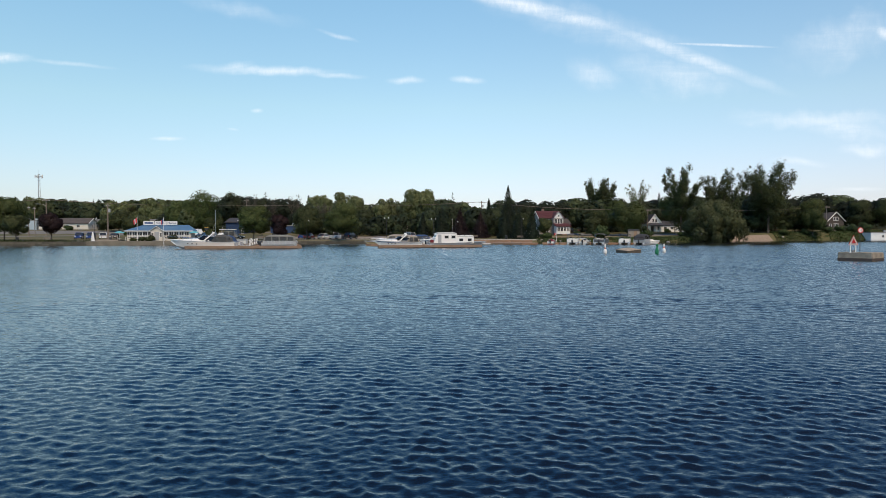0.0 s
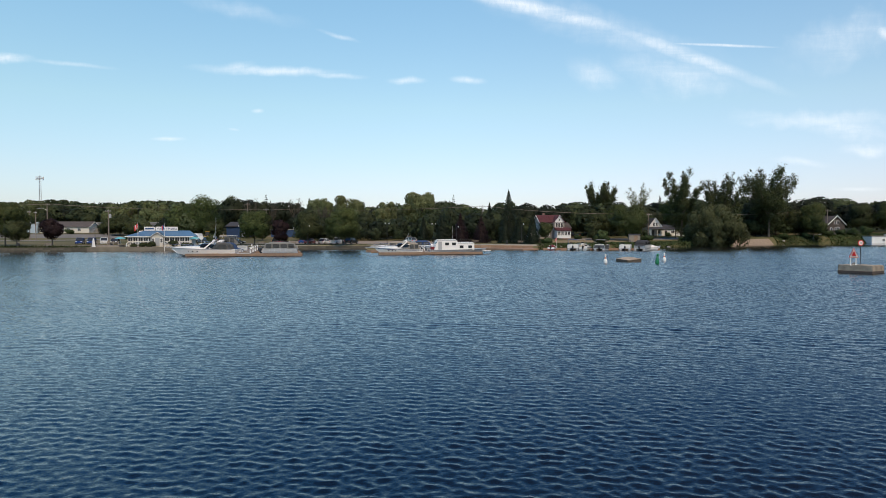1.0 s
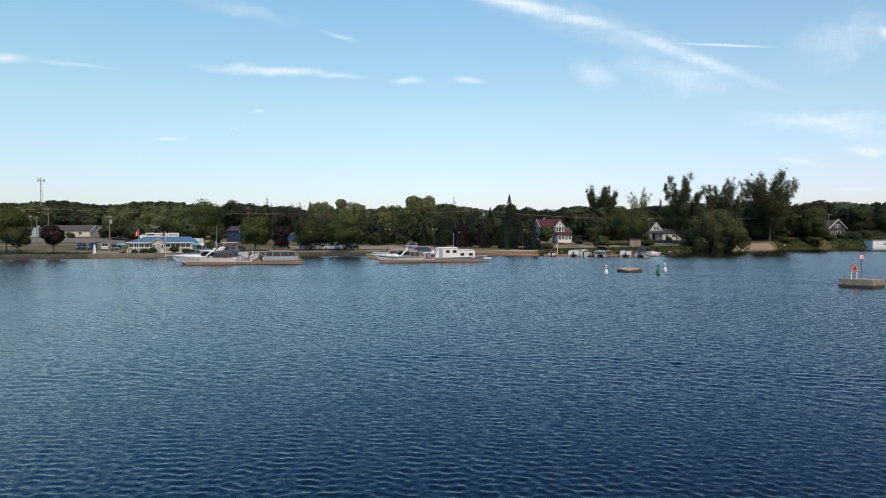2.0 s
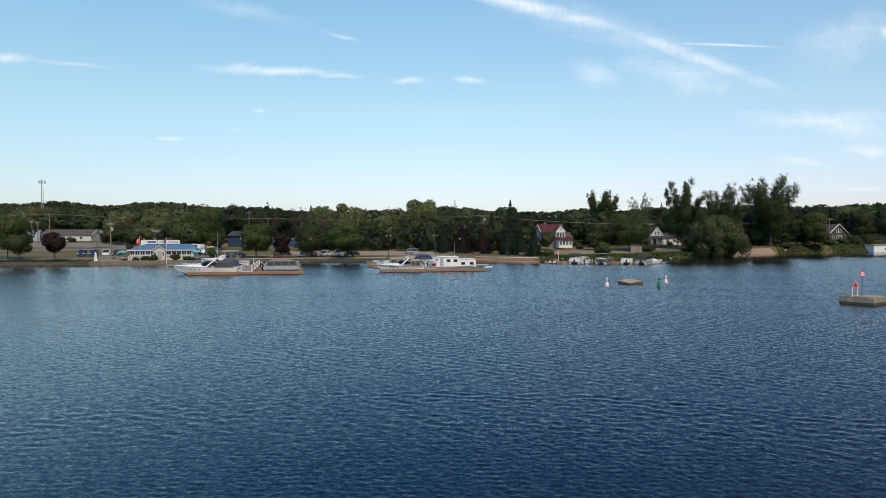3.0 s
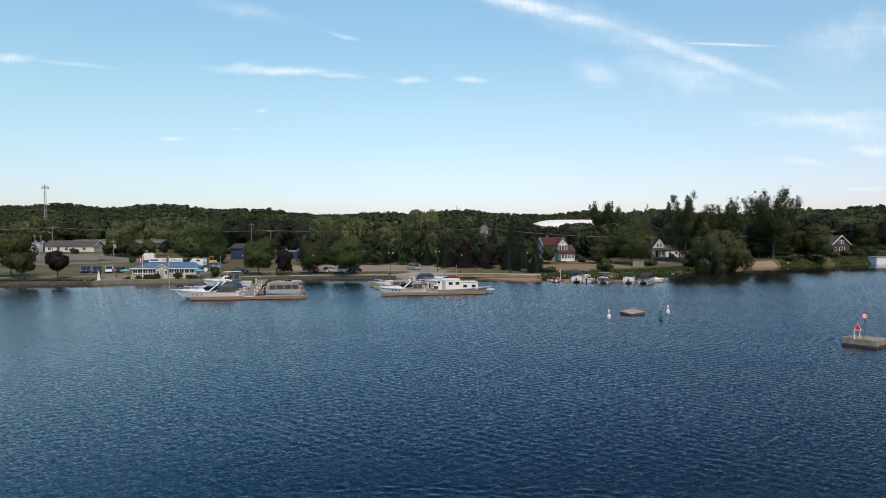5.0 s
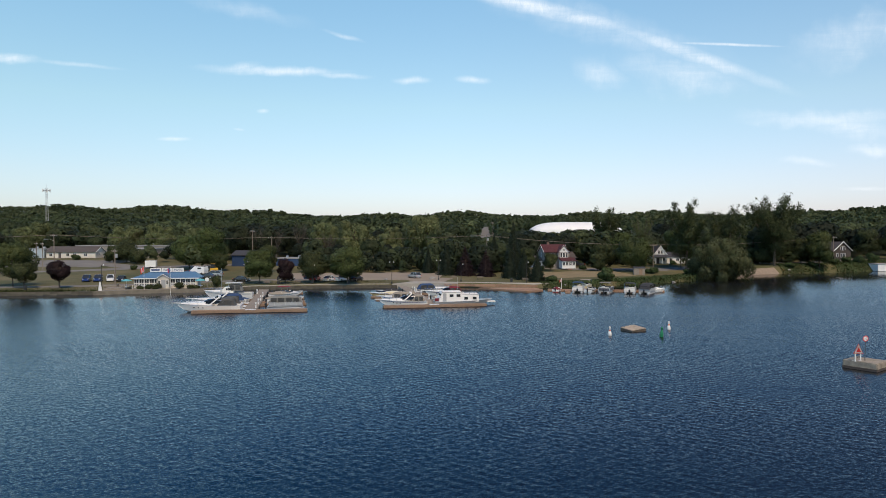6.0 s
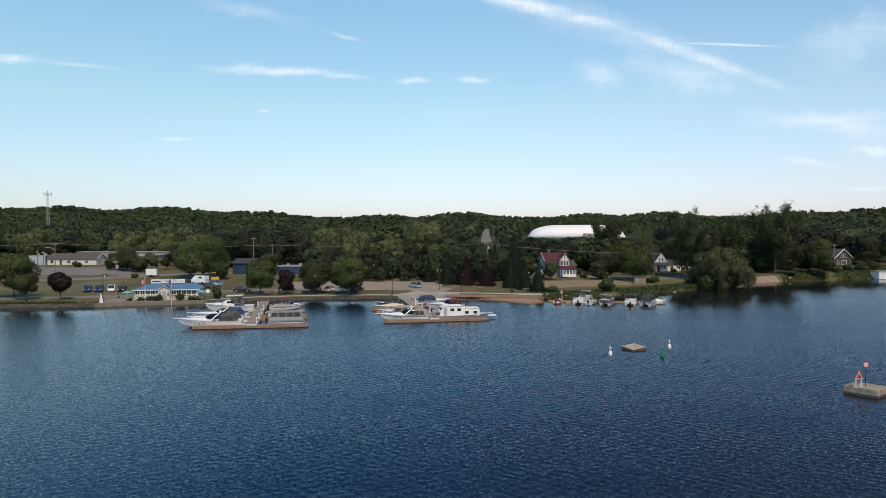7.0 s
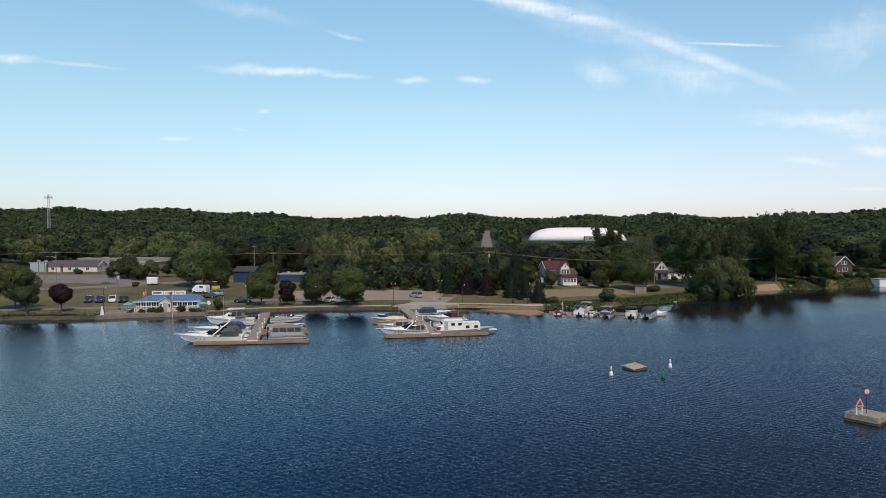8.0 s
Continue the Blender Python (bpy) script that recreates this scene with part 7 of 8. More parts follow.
# ---- things in the open water ----
def marker_buoy(x, y):
    ob = thing("marker_buoy", pose(x, y, 0), "white pin-shaped marker buoy with red bands", "buoy", "marker buoys")
    part("float", lathe([(0.05, -0.3), (0.22, -0.1), (0.27, 0.18), (0.24, 0.38), (0.14, 0.62)], 14), "white", ob, smooth=True)
    part("red_band", lathe([(0.142, 0.62), (0.10, 0.80)], 14), "orange", ob, smooth=True)
    part("neck", lathe([(0.10, 0.80), (0.09, 0.95)], 14), "white", ob, smooth=True)
    part("head", lathe([(0.092, 0.95), (0.12, 1.02), (0.11, 1.18), (0.04, 1.25)], 14), "white", ob, smooth=True)


marker_buoy(22.2, 91.6)
marker_buoy(32.1, 97.2)
ob = thing("channel_buoy", pose(28.9, 90.5, 0, 4, 3, 0), "slim green bottle-shaped channel buoy", "buoy")
part("float", lathe([(0.1, -0.4), (0.25, -0.1), (0.26, 0.45), (0.15, 0.75), (0.13, 1.0)], 14), "green", ob, smooth=True)
part("cap", lathe([(0.15, 1.0), (0.16, 1.30), (0.11, 1.34)], 14), "green", ob, smooth=True)

rng = np.random.default_rng(4)
ob = thing("swim_raft", pose(26.6, 96.0, 0.10, 5.0, -4.0, 28), "weathered tan timber raft floating low and tilted", "raft")
part("frame", box(2.7, 2.3, 0.70, (0, 0, -0.40), 0.05), "bark", ob)
for i in range(12):
    part("plank", box(0.21, 2.36 + rng.uniform(-0.06, 0.06), 0.05, (-1.24 + i * 0.225, 0, 0.304 + rng.uniform(0, 0.05)), 0.01), "raft_wood", ob)
part("cleat", box(0.08, 0.22, 0.14, (-0.9, 0.8, 0.36)), "steel", ob)


def rough_block(w, d, h, seed):
    """A worn concrete block with chipped edges."""
    bm = bmesh.new()
    bmesh.ops.create_cube(bm, size=1.0, matrix=Matrix.Translation((0, 0, h / 2)) @ Matrix.Diagonal((w, d, h, 1)))
    bmesh.ops.bevel(bm, geom=bm.edges[:], offset=0.07, segments=2, affect="EDGES")
    bmesh.ops.subdivide_edges(bm, edges=[e for e in bm.edges if e.calc_length() > 0.4], cuts=9, use_grid_fill=True)
    for v in bm.verts:
        v.co += noise.noise_vector(v.co * 1.7 + Vector((seed, 0, 0))) * 0.05 + noise.noise_vector(v.co * 6.0) * 0.018
    return bm


P = pose(41.4, 70.2, 0, 0, 0, 38)
ob = thing("concrete_pier", P, "weathered tan concrete pier block standing in the water", "pier")
part("block", rough_block(3.1, 3.24, 1.35, 0.0), "pier", ob).matrix_basis = Matrix.Translation((1.55, -1.62, -0.52))
# reaches well above the water, so the block's sides come out darker
part("wet_band", box(3.16, 3.30, 0.50, (1.55, -1.62, -0.22), 0.05), "stonework", ob, "dark band at the waterline, raised to darken the sides")
for k in range(4):
    part("bollard_stub", lathe([(0.07, 0.0), (0.07, 0.16), (0.1, 0.2)], 8, at=(2.0 + 0.25 * k, -0.7 + 0.1 * (k % 2), 0.82)), "pole", ob)

S = pose(43.4, 69.6, 0.82, 0, 0, 4)
ob = thing("speed_limit_sign", S, "round red-bordered speed limit sign on a thin pole", "sign")
part("pole", rod((0, 0.04, -0.05), (0, 0.04, 2.55), 0.035, sides=8), "black", ob)
for name, r, y, mat in (("rim", 0.30, 0.0, "red"), ("face", 0.22, -0.012, "white")):
    bm = bmesh.new()
    bmesh.ops.create_cone(bm, cap_ends=True, segments=28, radius1=r, radius2=r, depth=0.02, matrix=Matrix.Translation((0, y, 2.3)) @ Matrix.Rotation(math.pi / 2, 4, "X"))
    part(name, bm, mat, ob)
curve = bpy.data.curves.new("digits", "FONT")
curve.body, curve.size, curve.extrude, curve.align_x = "10", 0.31, 0.006, "CENTER"
tmp = new("digits", curve)
me = bpy.data.meshes.new_from_object(tmp.evaluated_get(bpy.context.evaluated_depsgraph_get()))
bpy.data.objects.remove(tmp)
me.materials.clear()
me.materials.append(M["black"])
digits = new("digits", me)
digits.parent = ob
digits.matrix_basis = Matrix.Translation((0, -0.03, 2.19)) @ Matrix.Rotation(math.pi / 2, 4, "X")

S = pose(42.5, 69.3, 0.82, 0, 0, 6)
ob = thing("warning_sign", S, "red and white triangular daymark board on two white legs", "sign")
for name, s, y, mat in (("red_board", 1.12, 0.0, "red"), ("white_border", 0.98, -0.022, "white"), ("red_centre", 0.56, -0.044, "red")):
    bm = bmesh.new()
    hh = s * 0.95
    cz = 1.12
    a = [bm.verts.new((x, 0, z)) for x, z in ((-s / 2, cz - hh / 3), (s / 2, cz - hh / 3), (0, cz + hh * 2 / 3))]
    f = bm.faces.new(a)
    bmesh.ops.solidify(bm, geom=[f], thickness=0.03)
    bm.transform(Matrix.Translation((0, y, 0)))
    part(name, bm, mat, ob)
for s in (-1, 1):
    part("leg", box(0.08, 0.06, 0.95, (s * 0.3, 0.06, -0.03)), "white", ob)
    part("foot", box(0.12, 0.5, 0.06, (s * 0.3, 0.2, -0.03)), "white", ob)


# ---- vehicles ----
def car(x, y, turn, paint, label, style="suv", L=4.6, W=1.85):
    """A car, nose along local x."""
    z = float(lie(x, y)) + 0.06
    ob = thing("car", pose(x, y, z, 0, 0, turn), label, "car", "parked cars")
    H = {"suv": 1.68, "sedan": 1.45, "van": 1.75, "pickup": 1.75}[style]
    belt = H * 0.58
    prof = []
    for t, top, w in ((-0.5, 0.62, 0.86), (-0.485, belt * 0.96, 0.94), (-0.3, belt, 1.0), (0.15, belt, 1.0), (0.24, belt * 0.97, 0.99), (0.44, belt * 0.82, 0.95), (0.5, belt * 0.6, 0.84)):
        b = W / 2 * w
        prof.append([(t * L, -b * 0.95, 0.22), (t * L, -b, 0.45), (t * L, -b * 0.97, top), (t * L, b * 0.97, top), (t * L, b, 0.45), (t * L, b * 0.95, 0.22)])
    body = part("body", loft(prof), paint, ob)
    roof = {"suv": (-0.47, -0.36, 0.08, 0.24), "sedan": (-0.38, -0.2, 0.05, 0.25), "van": (-0.48, -0.42, 0.12, 0.34), "pickup": (-0.10, -0.06, 0.12, 0.24)}[style]
    cab = []
    for t, z1, w in ((roof[0], belt + 0.01, 0.90), (roof[1], H - 0.02, 0.76), (0.5 * (roof[1] + roof[2]), H, 0.78), (roof[2], H - 0.04, 0.76), (roof[3], belt, 0.90)):
        b = W / 2
        cab.append([(t * L, -b * 0.93, belt - 0.05), (t * L, -b * w, z1), (t * L, b * w, z1), (t * L, b * 0.93, belt - 0.05)])
    glass = part("greenhouse", loft(cab), "glass", body)
    rf = []
    for t in (roof[1], 0.5 * (roof[1] + roof[2]), roof[2]):
        b = W / 2 * 0.78
        rf.append([(t * L, -b, H - 0.05), (t * L, -b * 0.92, H + 0.03), (t * L, b * 0.92, H + 0.03), (t * L, b, H - 0.05)])
    part("roof", loft(rf), paint, body)
    for s in (-1, 1):
        for t0, t1 in ((roof[1], roof[0]), (0.5 * (roof[1] + roof[2]), 0.5 * (roof[0] + roof[2]) + 0.06), (roof[2], roof[3])):
            part("pillar", rod((t0 * L, s * W / 2 * 0.78, H - 0.03), (t1 * L, s * W / 2 * 0.93, belt), 0.045, sides=4), paint, body)
        part("headlight", box(0.12, 0.36, 0.16, (0.465 * L, s * W * 0.33, belt * 0.66), 0.02), "lamp_glass", body)
        part("tail_light", box(0.08, 0.2, 0.3, (-0.49 * L, s * W * 0.38, belt * 0.62), 0.02), "red", body)
        for t in (-0.31, 0.31):
            bm = bmesh.new()
            bmesh.ops.create_cone(bm, cap_ends=True, segments=14, radius1=0.34, radius2=0.34, depth=0.24, matrix=Matrix.Translation((t * L, s * (W / 2 - 0.1), 0.34)) @ Matrix.Rotation(math.pi / 2, 4, "X"))
            wheel = part("tyre", bm, "tyre", ob)
            bm = bmesh.new()
            bmesh.ops.create_cone(bm, cap_ends=True, segments=12, radius1=0.21, radius2=0.19, depth=0.26, matrix=Matrix.Translation((t * L, s * (W / 2 - 0.1), 0.34)) @ Matrix.Rotation(math.pi / 2, 4, "X"))
            part("rim", bm, "alu", wheel)
    if style == "pickup":
        part("load_bed_rim", box(L * 0.36, W * 0.8, 0.05, (-0.31 * L, 0, belt + 0.005)), "black", body)
    return ob


car(-95.8, 176.3, -70, "car_blue", "dark blue sport utility car parked on grass", "suv")
car(-92.9, 176.6, -72, "car_blue", "dark blue hatchback parked on grass", "suv", 4.3)
car(-90.0, 177.3, -65, "car_white", "white sport utility car parked on grass", "suv")
car(-86.9, 177.0, -76, "car_black", "black saloon car parked beside a pole", "sedan")
car(-68.2, 194.0, 176, "car_silver", "silver minivan parked behind the shop", "van", 5.0)
car(-67.8, 187.5, 172, "car_black", "black estate car parked behind the shop", "sedan")
car(-78.5, 205.5, 70, "car_black", "black pickup truck parked under trees", "pickup", 5.2)
car(-54.5, 176.0, 4, "car_black", "dark saloon car on the waterfront lane", "sedan", 4.5)
car(-43.5, 179.0, 2, "car_black", "black sport utility car in the shade", "suv")
car(-36.0, 180.5, 80, "car_red", "dark red car parked under a tree", "sedan")
car(-31.6, 178.0, 70, "car_white", "white saloon car parked nose in", "sedan")
car(-28.3, 178.0, 66, "car_white", "white pickup truck parked nose in", "pickup", 5.0)
car(-24.6, 178.6, 66, "car_black", "dark sport utility car parked by a tree", "suv")
car(-9.6, 189.6, 128, "car_silver", "silver sport utility car on the gravel", "suv")
car(109.0, 239.0, 15, "car_black", "dark car parked behind the beach", "sedan")
car(147.0, 262.0, 5, "car_white", "white car on the lane by the brown house", "sedan")
car(44.0, 228.5, 160, "car_black", "dark pickup in the house drive", "pickup", 5.0)
car(-38.8, 186.0, 84, "car_blue", "dark blue car in the gravel car park", "sedan")


def camper(x, y, turn):
    z = float(lie(x, y)) + 0.05
    ob = thing("camper_truck", pose(x, y, z, 0, 0, turn), "white truck camper with a sloping front", "vehicle")
    part("body", prism([(-2.4, -1.1), (2.2, -1.1), (2.2, 1.1), (-2.4, 1.1)], 0.5, 1.5), "car_white", ob)
    part("upper", loft([[(-2.5, -1.1, 1.5), (-2.5, 1.1, 1.5), (-2.3, 1.05, 2.5), (-2.3, -1.05, 2.5)], [(1.2, -1.1, 1.5), (1.2, 1.1, 1.5), (0.9, 1.05, 2.6), (0.9, -1.05, 2.6)], [(2.1, -1.0, 1.5), (2.1, 1.0, 1.5), (1.5, 0.95, 2.1), (1.5, -0.95, 2.1)]]), "car_white", ob)
    for s in (-1, 1):
        part("side_window", box(1.2, 0.04, 0.5, (-0.8, s * 1.1, 1.75)), "glass", ob)
        for t in (-1.5, 1.5):
            bm = bmesh.new()
            bmesh.ops.create_cone(bm, cap_ends=True, segments=14, radius1=0.38, radius2=0.38, depth=0.26, matrix=Matrix.Translation((t, s * 1.0, 0.38)) @ Matrix.Rotation(math.pi / 2, 4, "X"))
            part("wheel", bm, "tyre", ob)


camper(-74.6, 199.5, 168)
ob = thing("box_trailer", pose(-98.6, 221, float(lie(-98.6, 221)) + 0.05, 0, 0, 10), "pale grey box trailer standing on the verge", "trailer")
part("box", box(3.4, 2.0, 2.1, (0, 0, 0.5), 0.08), "siding_white", ob)
part("drawbar", box(1.2, 0.1, 0.1, (2.2, 0, 0.45)), "black", ob)
for s in (-1, 1):
    bm = bmesh.new()
    bmesh.ops.create_cone(bm, cap_ends=True, segments=14, radius1=0.33, radius2=0.33, depth=0.22, matrix=Matrix.Translation((0, s * 0.95, 0.33)) @ Matrix.Rotation(math.pi / 2, 4, "X"))
    part("wheel", bm, "tyre", ob)
ob = thing("loader", pose(-72.2, 205.5, float(lie(-72.2, 205.5)) + 0.05, 0, 0, 20), "small yellow loader parked beside the camper", "vehicle")
part("body", box(2.4, 1.5, 1.1, (0, 0, 0.5), 0.1), "yellow", ob)
part("cab", box(1.1, 1.3, 1.2, (-0.3, 0, 1.6), 0.08), "glass", ob)
part("cab_roof", box(1.3, 1.5, 0.12, (-0.3, 0, 2.8), 0.03), "yellow", ob)
part("bucket", box(0.6, 1.7, 0.6, (1.7, 0, 0.25), 0.05), "black", ob)
for s in (-1, 1):
    for t in (-0.8, 0.8):
        bm = bmesh.new()
        bmesh.ops.create_cone(bm, cap_ends=True, segments=14, radius1=0.42, radius2=0.42, depth=0.3, matrix=Matrix.Translation((t, s * 0.8, 0.42)) @ Matrix.Rotation(math.pi / 2, 4, "X"))
        part("wheel", bm, "tyre", ob)


# ---- poles, lamps, wires, tower ----
def utility_pole(x, y, h, arm=1.1, light=0, can=False, turn=0.0):
    ob = thing("utility_pole", pose(x, y, float(lie(x, y)) - 0.1, 0, 0, turn), "tall weathered wooden utility pole with a crossarm", "utility pole", "utility poles")
    part("pole", rod((0, 0, 0), (0, 0, h), 0.17, 0.11, 8), "pole", ob)
    arm_ob = part("crossarm", box(arm * 2, 0.12, 0.14, (0, -0.16, h - 0.7)), "pole", ob)
    for i in range(4):
        part("insulator", lathe([(0.03, 0), (0.06, 0.08), (0.04, 0.2)], 7, at=(-arm * 0.9 + i * arm * 0.6, -0.16, h - 0.56)), "lamp_glass", arm_ob)
    if can:
        part("transformer", lathe([(0.24, 0.0), (0.27, 0.1), (0.27, 0.85), (0.2, 0.95)], 10, at=(0.4, 0, h - 2.2)), "hull_grey", ob, "grey pole transformer")
    if light:
        a = part("lamp_arm", bent([(0, 0, h - 2.4), (light * 1.2, -0.2, h - 1.7), (light * 2.4, -0.4, h - 1.7)], 0.05, 6), "hull_grey", ob)
        part("lamp_head", box(0.8, 0.3, 0.16, (light * 2.6, -0.4, h - 1.8), 0.04), "hull_grey", a)


def wire(a, b, sag=0.9):
    a, b = Vector(a), Vector(b)
    return [a.lerp(b, t / 12) - Vector((0, 0, sag * 4 * (t / 12) * (1 - t / 12))) for t in range(13)]


POLES = [(-200, 214, 11.5), (-127.0, 214.5, 12.0), (-62.5, 236, 10.0), (13.0, 226, 11.2), (66.0, 216, 8.8), (142, 248, 9.5)]
for i, (x, y, h) in enumerate(POLES):
    utility_pole(x, y, h, light=(-1 if i == 1 else 0), can=i in (3,))
utility_pole(-82.8, 165.5, 9.2, arm=0.7, can=True)
utility_pole(-130.2, 210.5, 9.6, arm=0.5)
utility_pole(-128.6, 211.0, 9.4, arm=0.5)
utility_pole(-71.5, 244, 12.0, arm=0.9)
for yy in (545, 610, 690, 800):
    utility_pole(ROAD_IN[0] + ROAD_IN[1] * yy + 6.5, yy, 13.0, arm=1.0)
for (x0, y0, h0), (x1, y1, h1) in zip(POLES, POLES[1:]):
    for k in range(3):
        dx = -0.8 + 0.8 * k
        ob = link_mesh("power_line", bent(wire((x0 + dx, y0 - 0.16, float(lie(x0, y0)) + h0 - 0.4), (x1 + dx, y1 - 0.16, float(lie(x1, y1)) + h1 - 0.4)), 0.022, 4), "pole")
        tagged(ob, "thin grey overhead power line between poles", "power line", "power lines")


def street_lamp(x, y, h, double=False):
    ob = thing("street_lamp", pose(x, y, float(lie(x, y)) - 0.05), "slim black lamp post with a small lantern", "street lamp", "street lamps")
    part("base", lathe([(0.16, 0), (0.16, 0.5), (0.09, 0.65)], 10), "black", ob)
    part("pole", rod((0, 0, 0.6), (0, 0, h), 0.07, 0.05, 8), "black", ob)
    for s in ((-1, 1) if double else (1,)):
        a = part("arm", bent([(0, 0, h - 0.3), (s * 0.5, 0, h - 0.05)], 0.03, 5), "black", ob)
        part("lantern", lathe([(0.06, 0), (0.12, 0.08), (0.12, 0.26), (0.04, 0.36)], 10, at=(s * 0.5, 0, h - 0.1)), "lamp_glass", a)


for x, y, h, dbl in ((-83.6, 160.5, 5.4, False), (-14.4, 170.8, 5.5, True), (-2.6, 181.5, 5.4, True), (20.3, 173.8, 5.3, False), (-52.0, 171.5, 4.8, True), (-34.5, 169.5, 4.8, False), (3.4, 177, 4.6, False)):
    street_lamp(x, y, h, dbl)


def radio_tower(x, y, h):
    ob = thing("radio_tower", pose(x, y, float(lie(x, y)) - 0.2), "tall slim lattice radio tower with antenna panels", "tower")
    r0, r1 = 1.5, 0.75
    legs = []
    for k in range(3):
        a = k * 2 * math.pi / 3 + 0.4
        legs.append((math.cos(a), math.sin(a)))
        part("leg", rod((legs[k][0] * r0, legs[k][1] * r0, 0), (legs[k][0] * r1, legs[k][1] * r1, h), 0.14, 0.10, 6), "hull_grey", ob)
    n = 16
    for i in range(n):
        z0, z1 = h * i / n, h * (i + 1) / n
        ra, rb = r0 + (r1 - r0) * i / n, r0 + (r1 - r0) * (i + 1) / n
        bm = bmesh.new()
        for k in range(3):
            j = (k + 1) % 3
            rod((legs[k][0] * ra, legs[k][1] * ra, z0), (legs[j][0] * rb, legs[j][1] * rb, z1), 0.06, sides=4, bm=bm)
            rod((legs[k][0] * rb, legs[k][1] * rb, z1), (legs[j][0] * rb, legs[j][1] * rb, z1), 0.06, sides=4, bm=bm)
        part("bracing", bm, "hull_grey", ob)
    ring = part("antenna_frame", bent([(math.cos(a) * 2.6, math.sin(a) * 2.6, h - 2.0) for a in np.linspace(0, 2 * math.pi, 13)], 0.10, 4), "hull_grey", ob)
    for k in range(9):
        a = k * 2 * math.pi / 9
        part("antenna_panel", box(0.35, 0.25, 2.8, (math.cos(a) * 2.8, math.sin(a) * 2.8, h - 3.4)), "siding_white", ring)
    part("whip", rod((0, 0, h), (0, 0, h + 3.0), 0.06, 0.03, 5), "hull_grey", ob)


radio_tower(-332.0, 551.0, 41.5)


# ---- flags, quay things, park furniture ----
def flag_pole(x, y, h, colours, base=None, size=1.0):
    ob = thing("flagpole", pose(x, y, float(lie(x, y)) - 0.05 if base is None else base), "slim white flagpole with a drooping flag", "flagpole", "flagpoles")
    part("pole", rod((0, 0, 0), (0, 0, h), 0.06, 0.04, 8), "white", ob)
    part("finial", lathe([(0.03, 0), (0.09, 0.06), (0.03, 0.14)], 8, at=(0, 0, h)), "white", ob)
    for i, mat in enumerate(colours):
        rows = []
        for k in range(5):
            t = k / 4
            xx = -0.06 - 0.30 * i - 0.30 * t
            rows.append([tuple(Vector((q[0] * size, q[1] * size, h + (q[2] - h) * size))) for q in [(xx, 0.12 * math.sin((xx) * 5), h - 0.15 + xx * 0.55), (xx, 0.12 * math.sin(xx * 5) + 0.012, h - 0.15 + xx * 0.55), (xx * 0.8, 0.15 * math.sin(xx * 6) + 0.012, h - 1.15 + xx * 0.7), (xx * 0.8, 0.15 * math.sin(xx * 6), h - 1.15 + xx * 0.7)]])
        part("flag", loft(rows), mat, ob, "red and white flag hanging limp" if mat == "red" else "")


flag_pole(-70.1, 153.5, 6.7, ("red", "white", "red"))
flag_pole(27.3, 161.3, 2.5, ("red", "white", "red"), 0.40, 0.5)
flag_pole(-64.5, 154.6, 6.7, ("stripe", "red"))
ob = thing("quay", pose(0, 0, 0), "pale concrete quay slab before the marina shop", "quay", kind="structure")
part("slab", prism([(-79.6, 149.2), (-73.0, 152.2), (-57.5, 156.6), (-57.0, 157.4), (-66, 156.8), (-79.2, 154.2)], -0.4, 0.84), "quay_stone", ob)
ob = thing("harbour_marker", pose(-78.7, 150.4, 0.8), "white tapered harbour marker post on the quay corner", "marker")
part("body", lathe([(0.48, 0), (0.45, 0.25), (0.16, 1.95), (0.05, 2.15)], 4), "white", ob)
part("plinth", box(1.2, 1.2, 0.12, bevel=0.02), "concrete", ob)


def parasol(x, y):
    ob = thing("parasol", pose(x, y, float(lie(x, y))), "teal patio parasol over a table", "parasol", "parasols")
    part("pole", rod((0, 0, 0), (0, 0, 2.35), 0.025, sides=6), "white", ob)
    part("canopy", lathe([(1.25, 1.95), (1.22, 2.0), (0.6, 2.28), (0.05, 2.42)], 8), "teal", ob)
    t = part("table", lathe([(0.55, 0.70), (0.55, 0.75)], 12), "white", ob)
    part("base", lathe([(0.28, 0), (0.28, 0.08), (0.05, 0.12)], 10), "black", ob)


parasol(-75.4, 156.0)
parasol(-58.6, 157.6)
ob = thing("patio_deck", pose(-77.6, 156.0, 0.75, 0, 0, 8), "grey timber patio deck with railings beside the shop", "deck")
for i in range(16):
    part("plank", box(0.27, 4.2, 0.06, (-2.25 + i * 0.3, 0, 0.35)), "wood_grey", ob)
part("skirt", box(4.8, 4.2, 0.34, (0, 0, 0)), "wood_grey", ob)
for x in (-2.3, -1.2, 0.0, 1.2, 2.3):
    part("rail_post", box(0.1, 0.1, 1.0, (x, -2.05, 0.4)), "wood_grey", ob)
for z in (0.75, 1.05, 1.35):
    part("rail", box(4.8, 0.05, 0.1, (0, -2.05, z)), "wood_grey", ob)
ob = thing("notice_board", pose(-57.0, 157.6, 0.75), "white octagonal notice board on a post", "sign")
part("post", box(0.14, 0.14, 2.0), "wood_grey", ob)
bm = bmesh.new()
bmesh.ops.create_cone(bm, cap_ends=True, segments=8, radius1=0.5, radius2=0.5, depth=0.06, matrix=Matrix.Translation((0, -0.1, 2.2)) @ Matrix.Rotation(math.pi / 2, 4, "X") @ Matrix.Rotation(math.pi / 8, 4, "Z"))
part("board", bm, "white", ob)
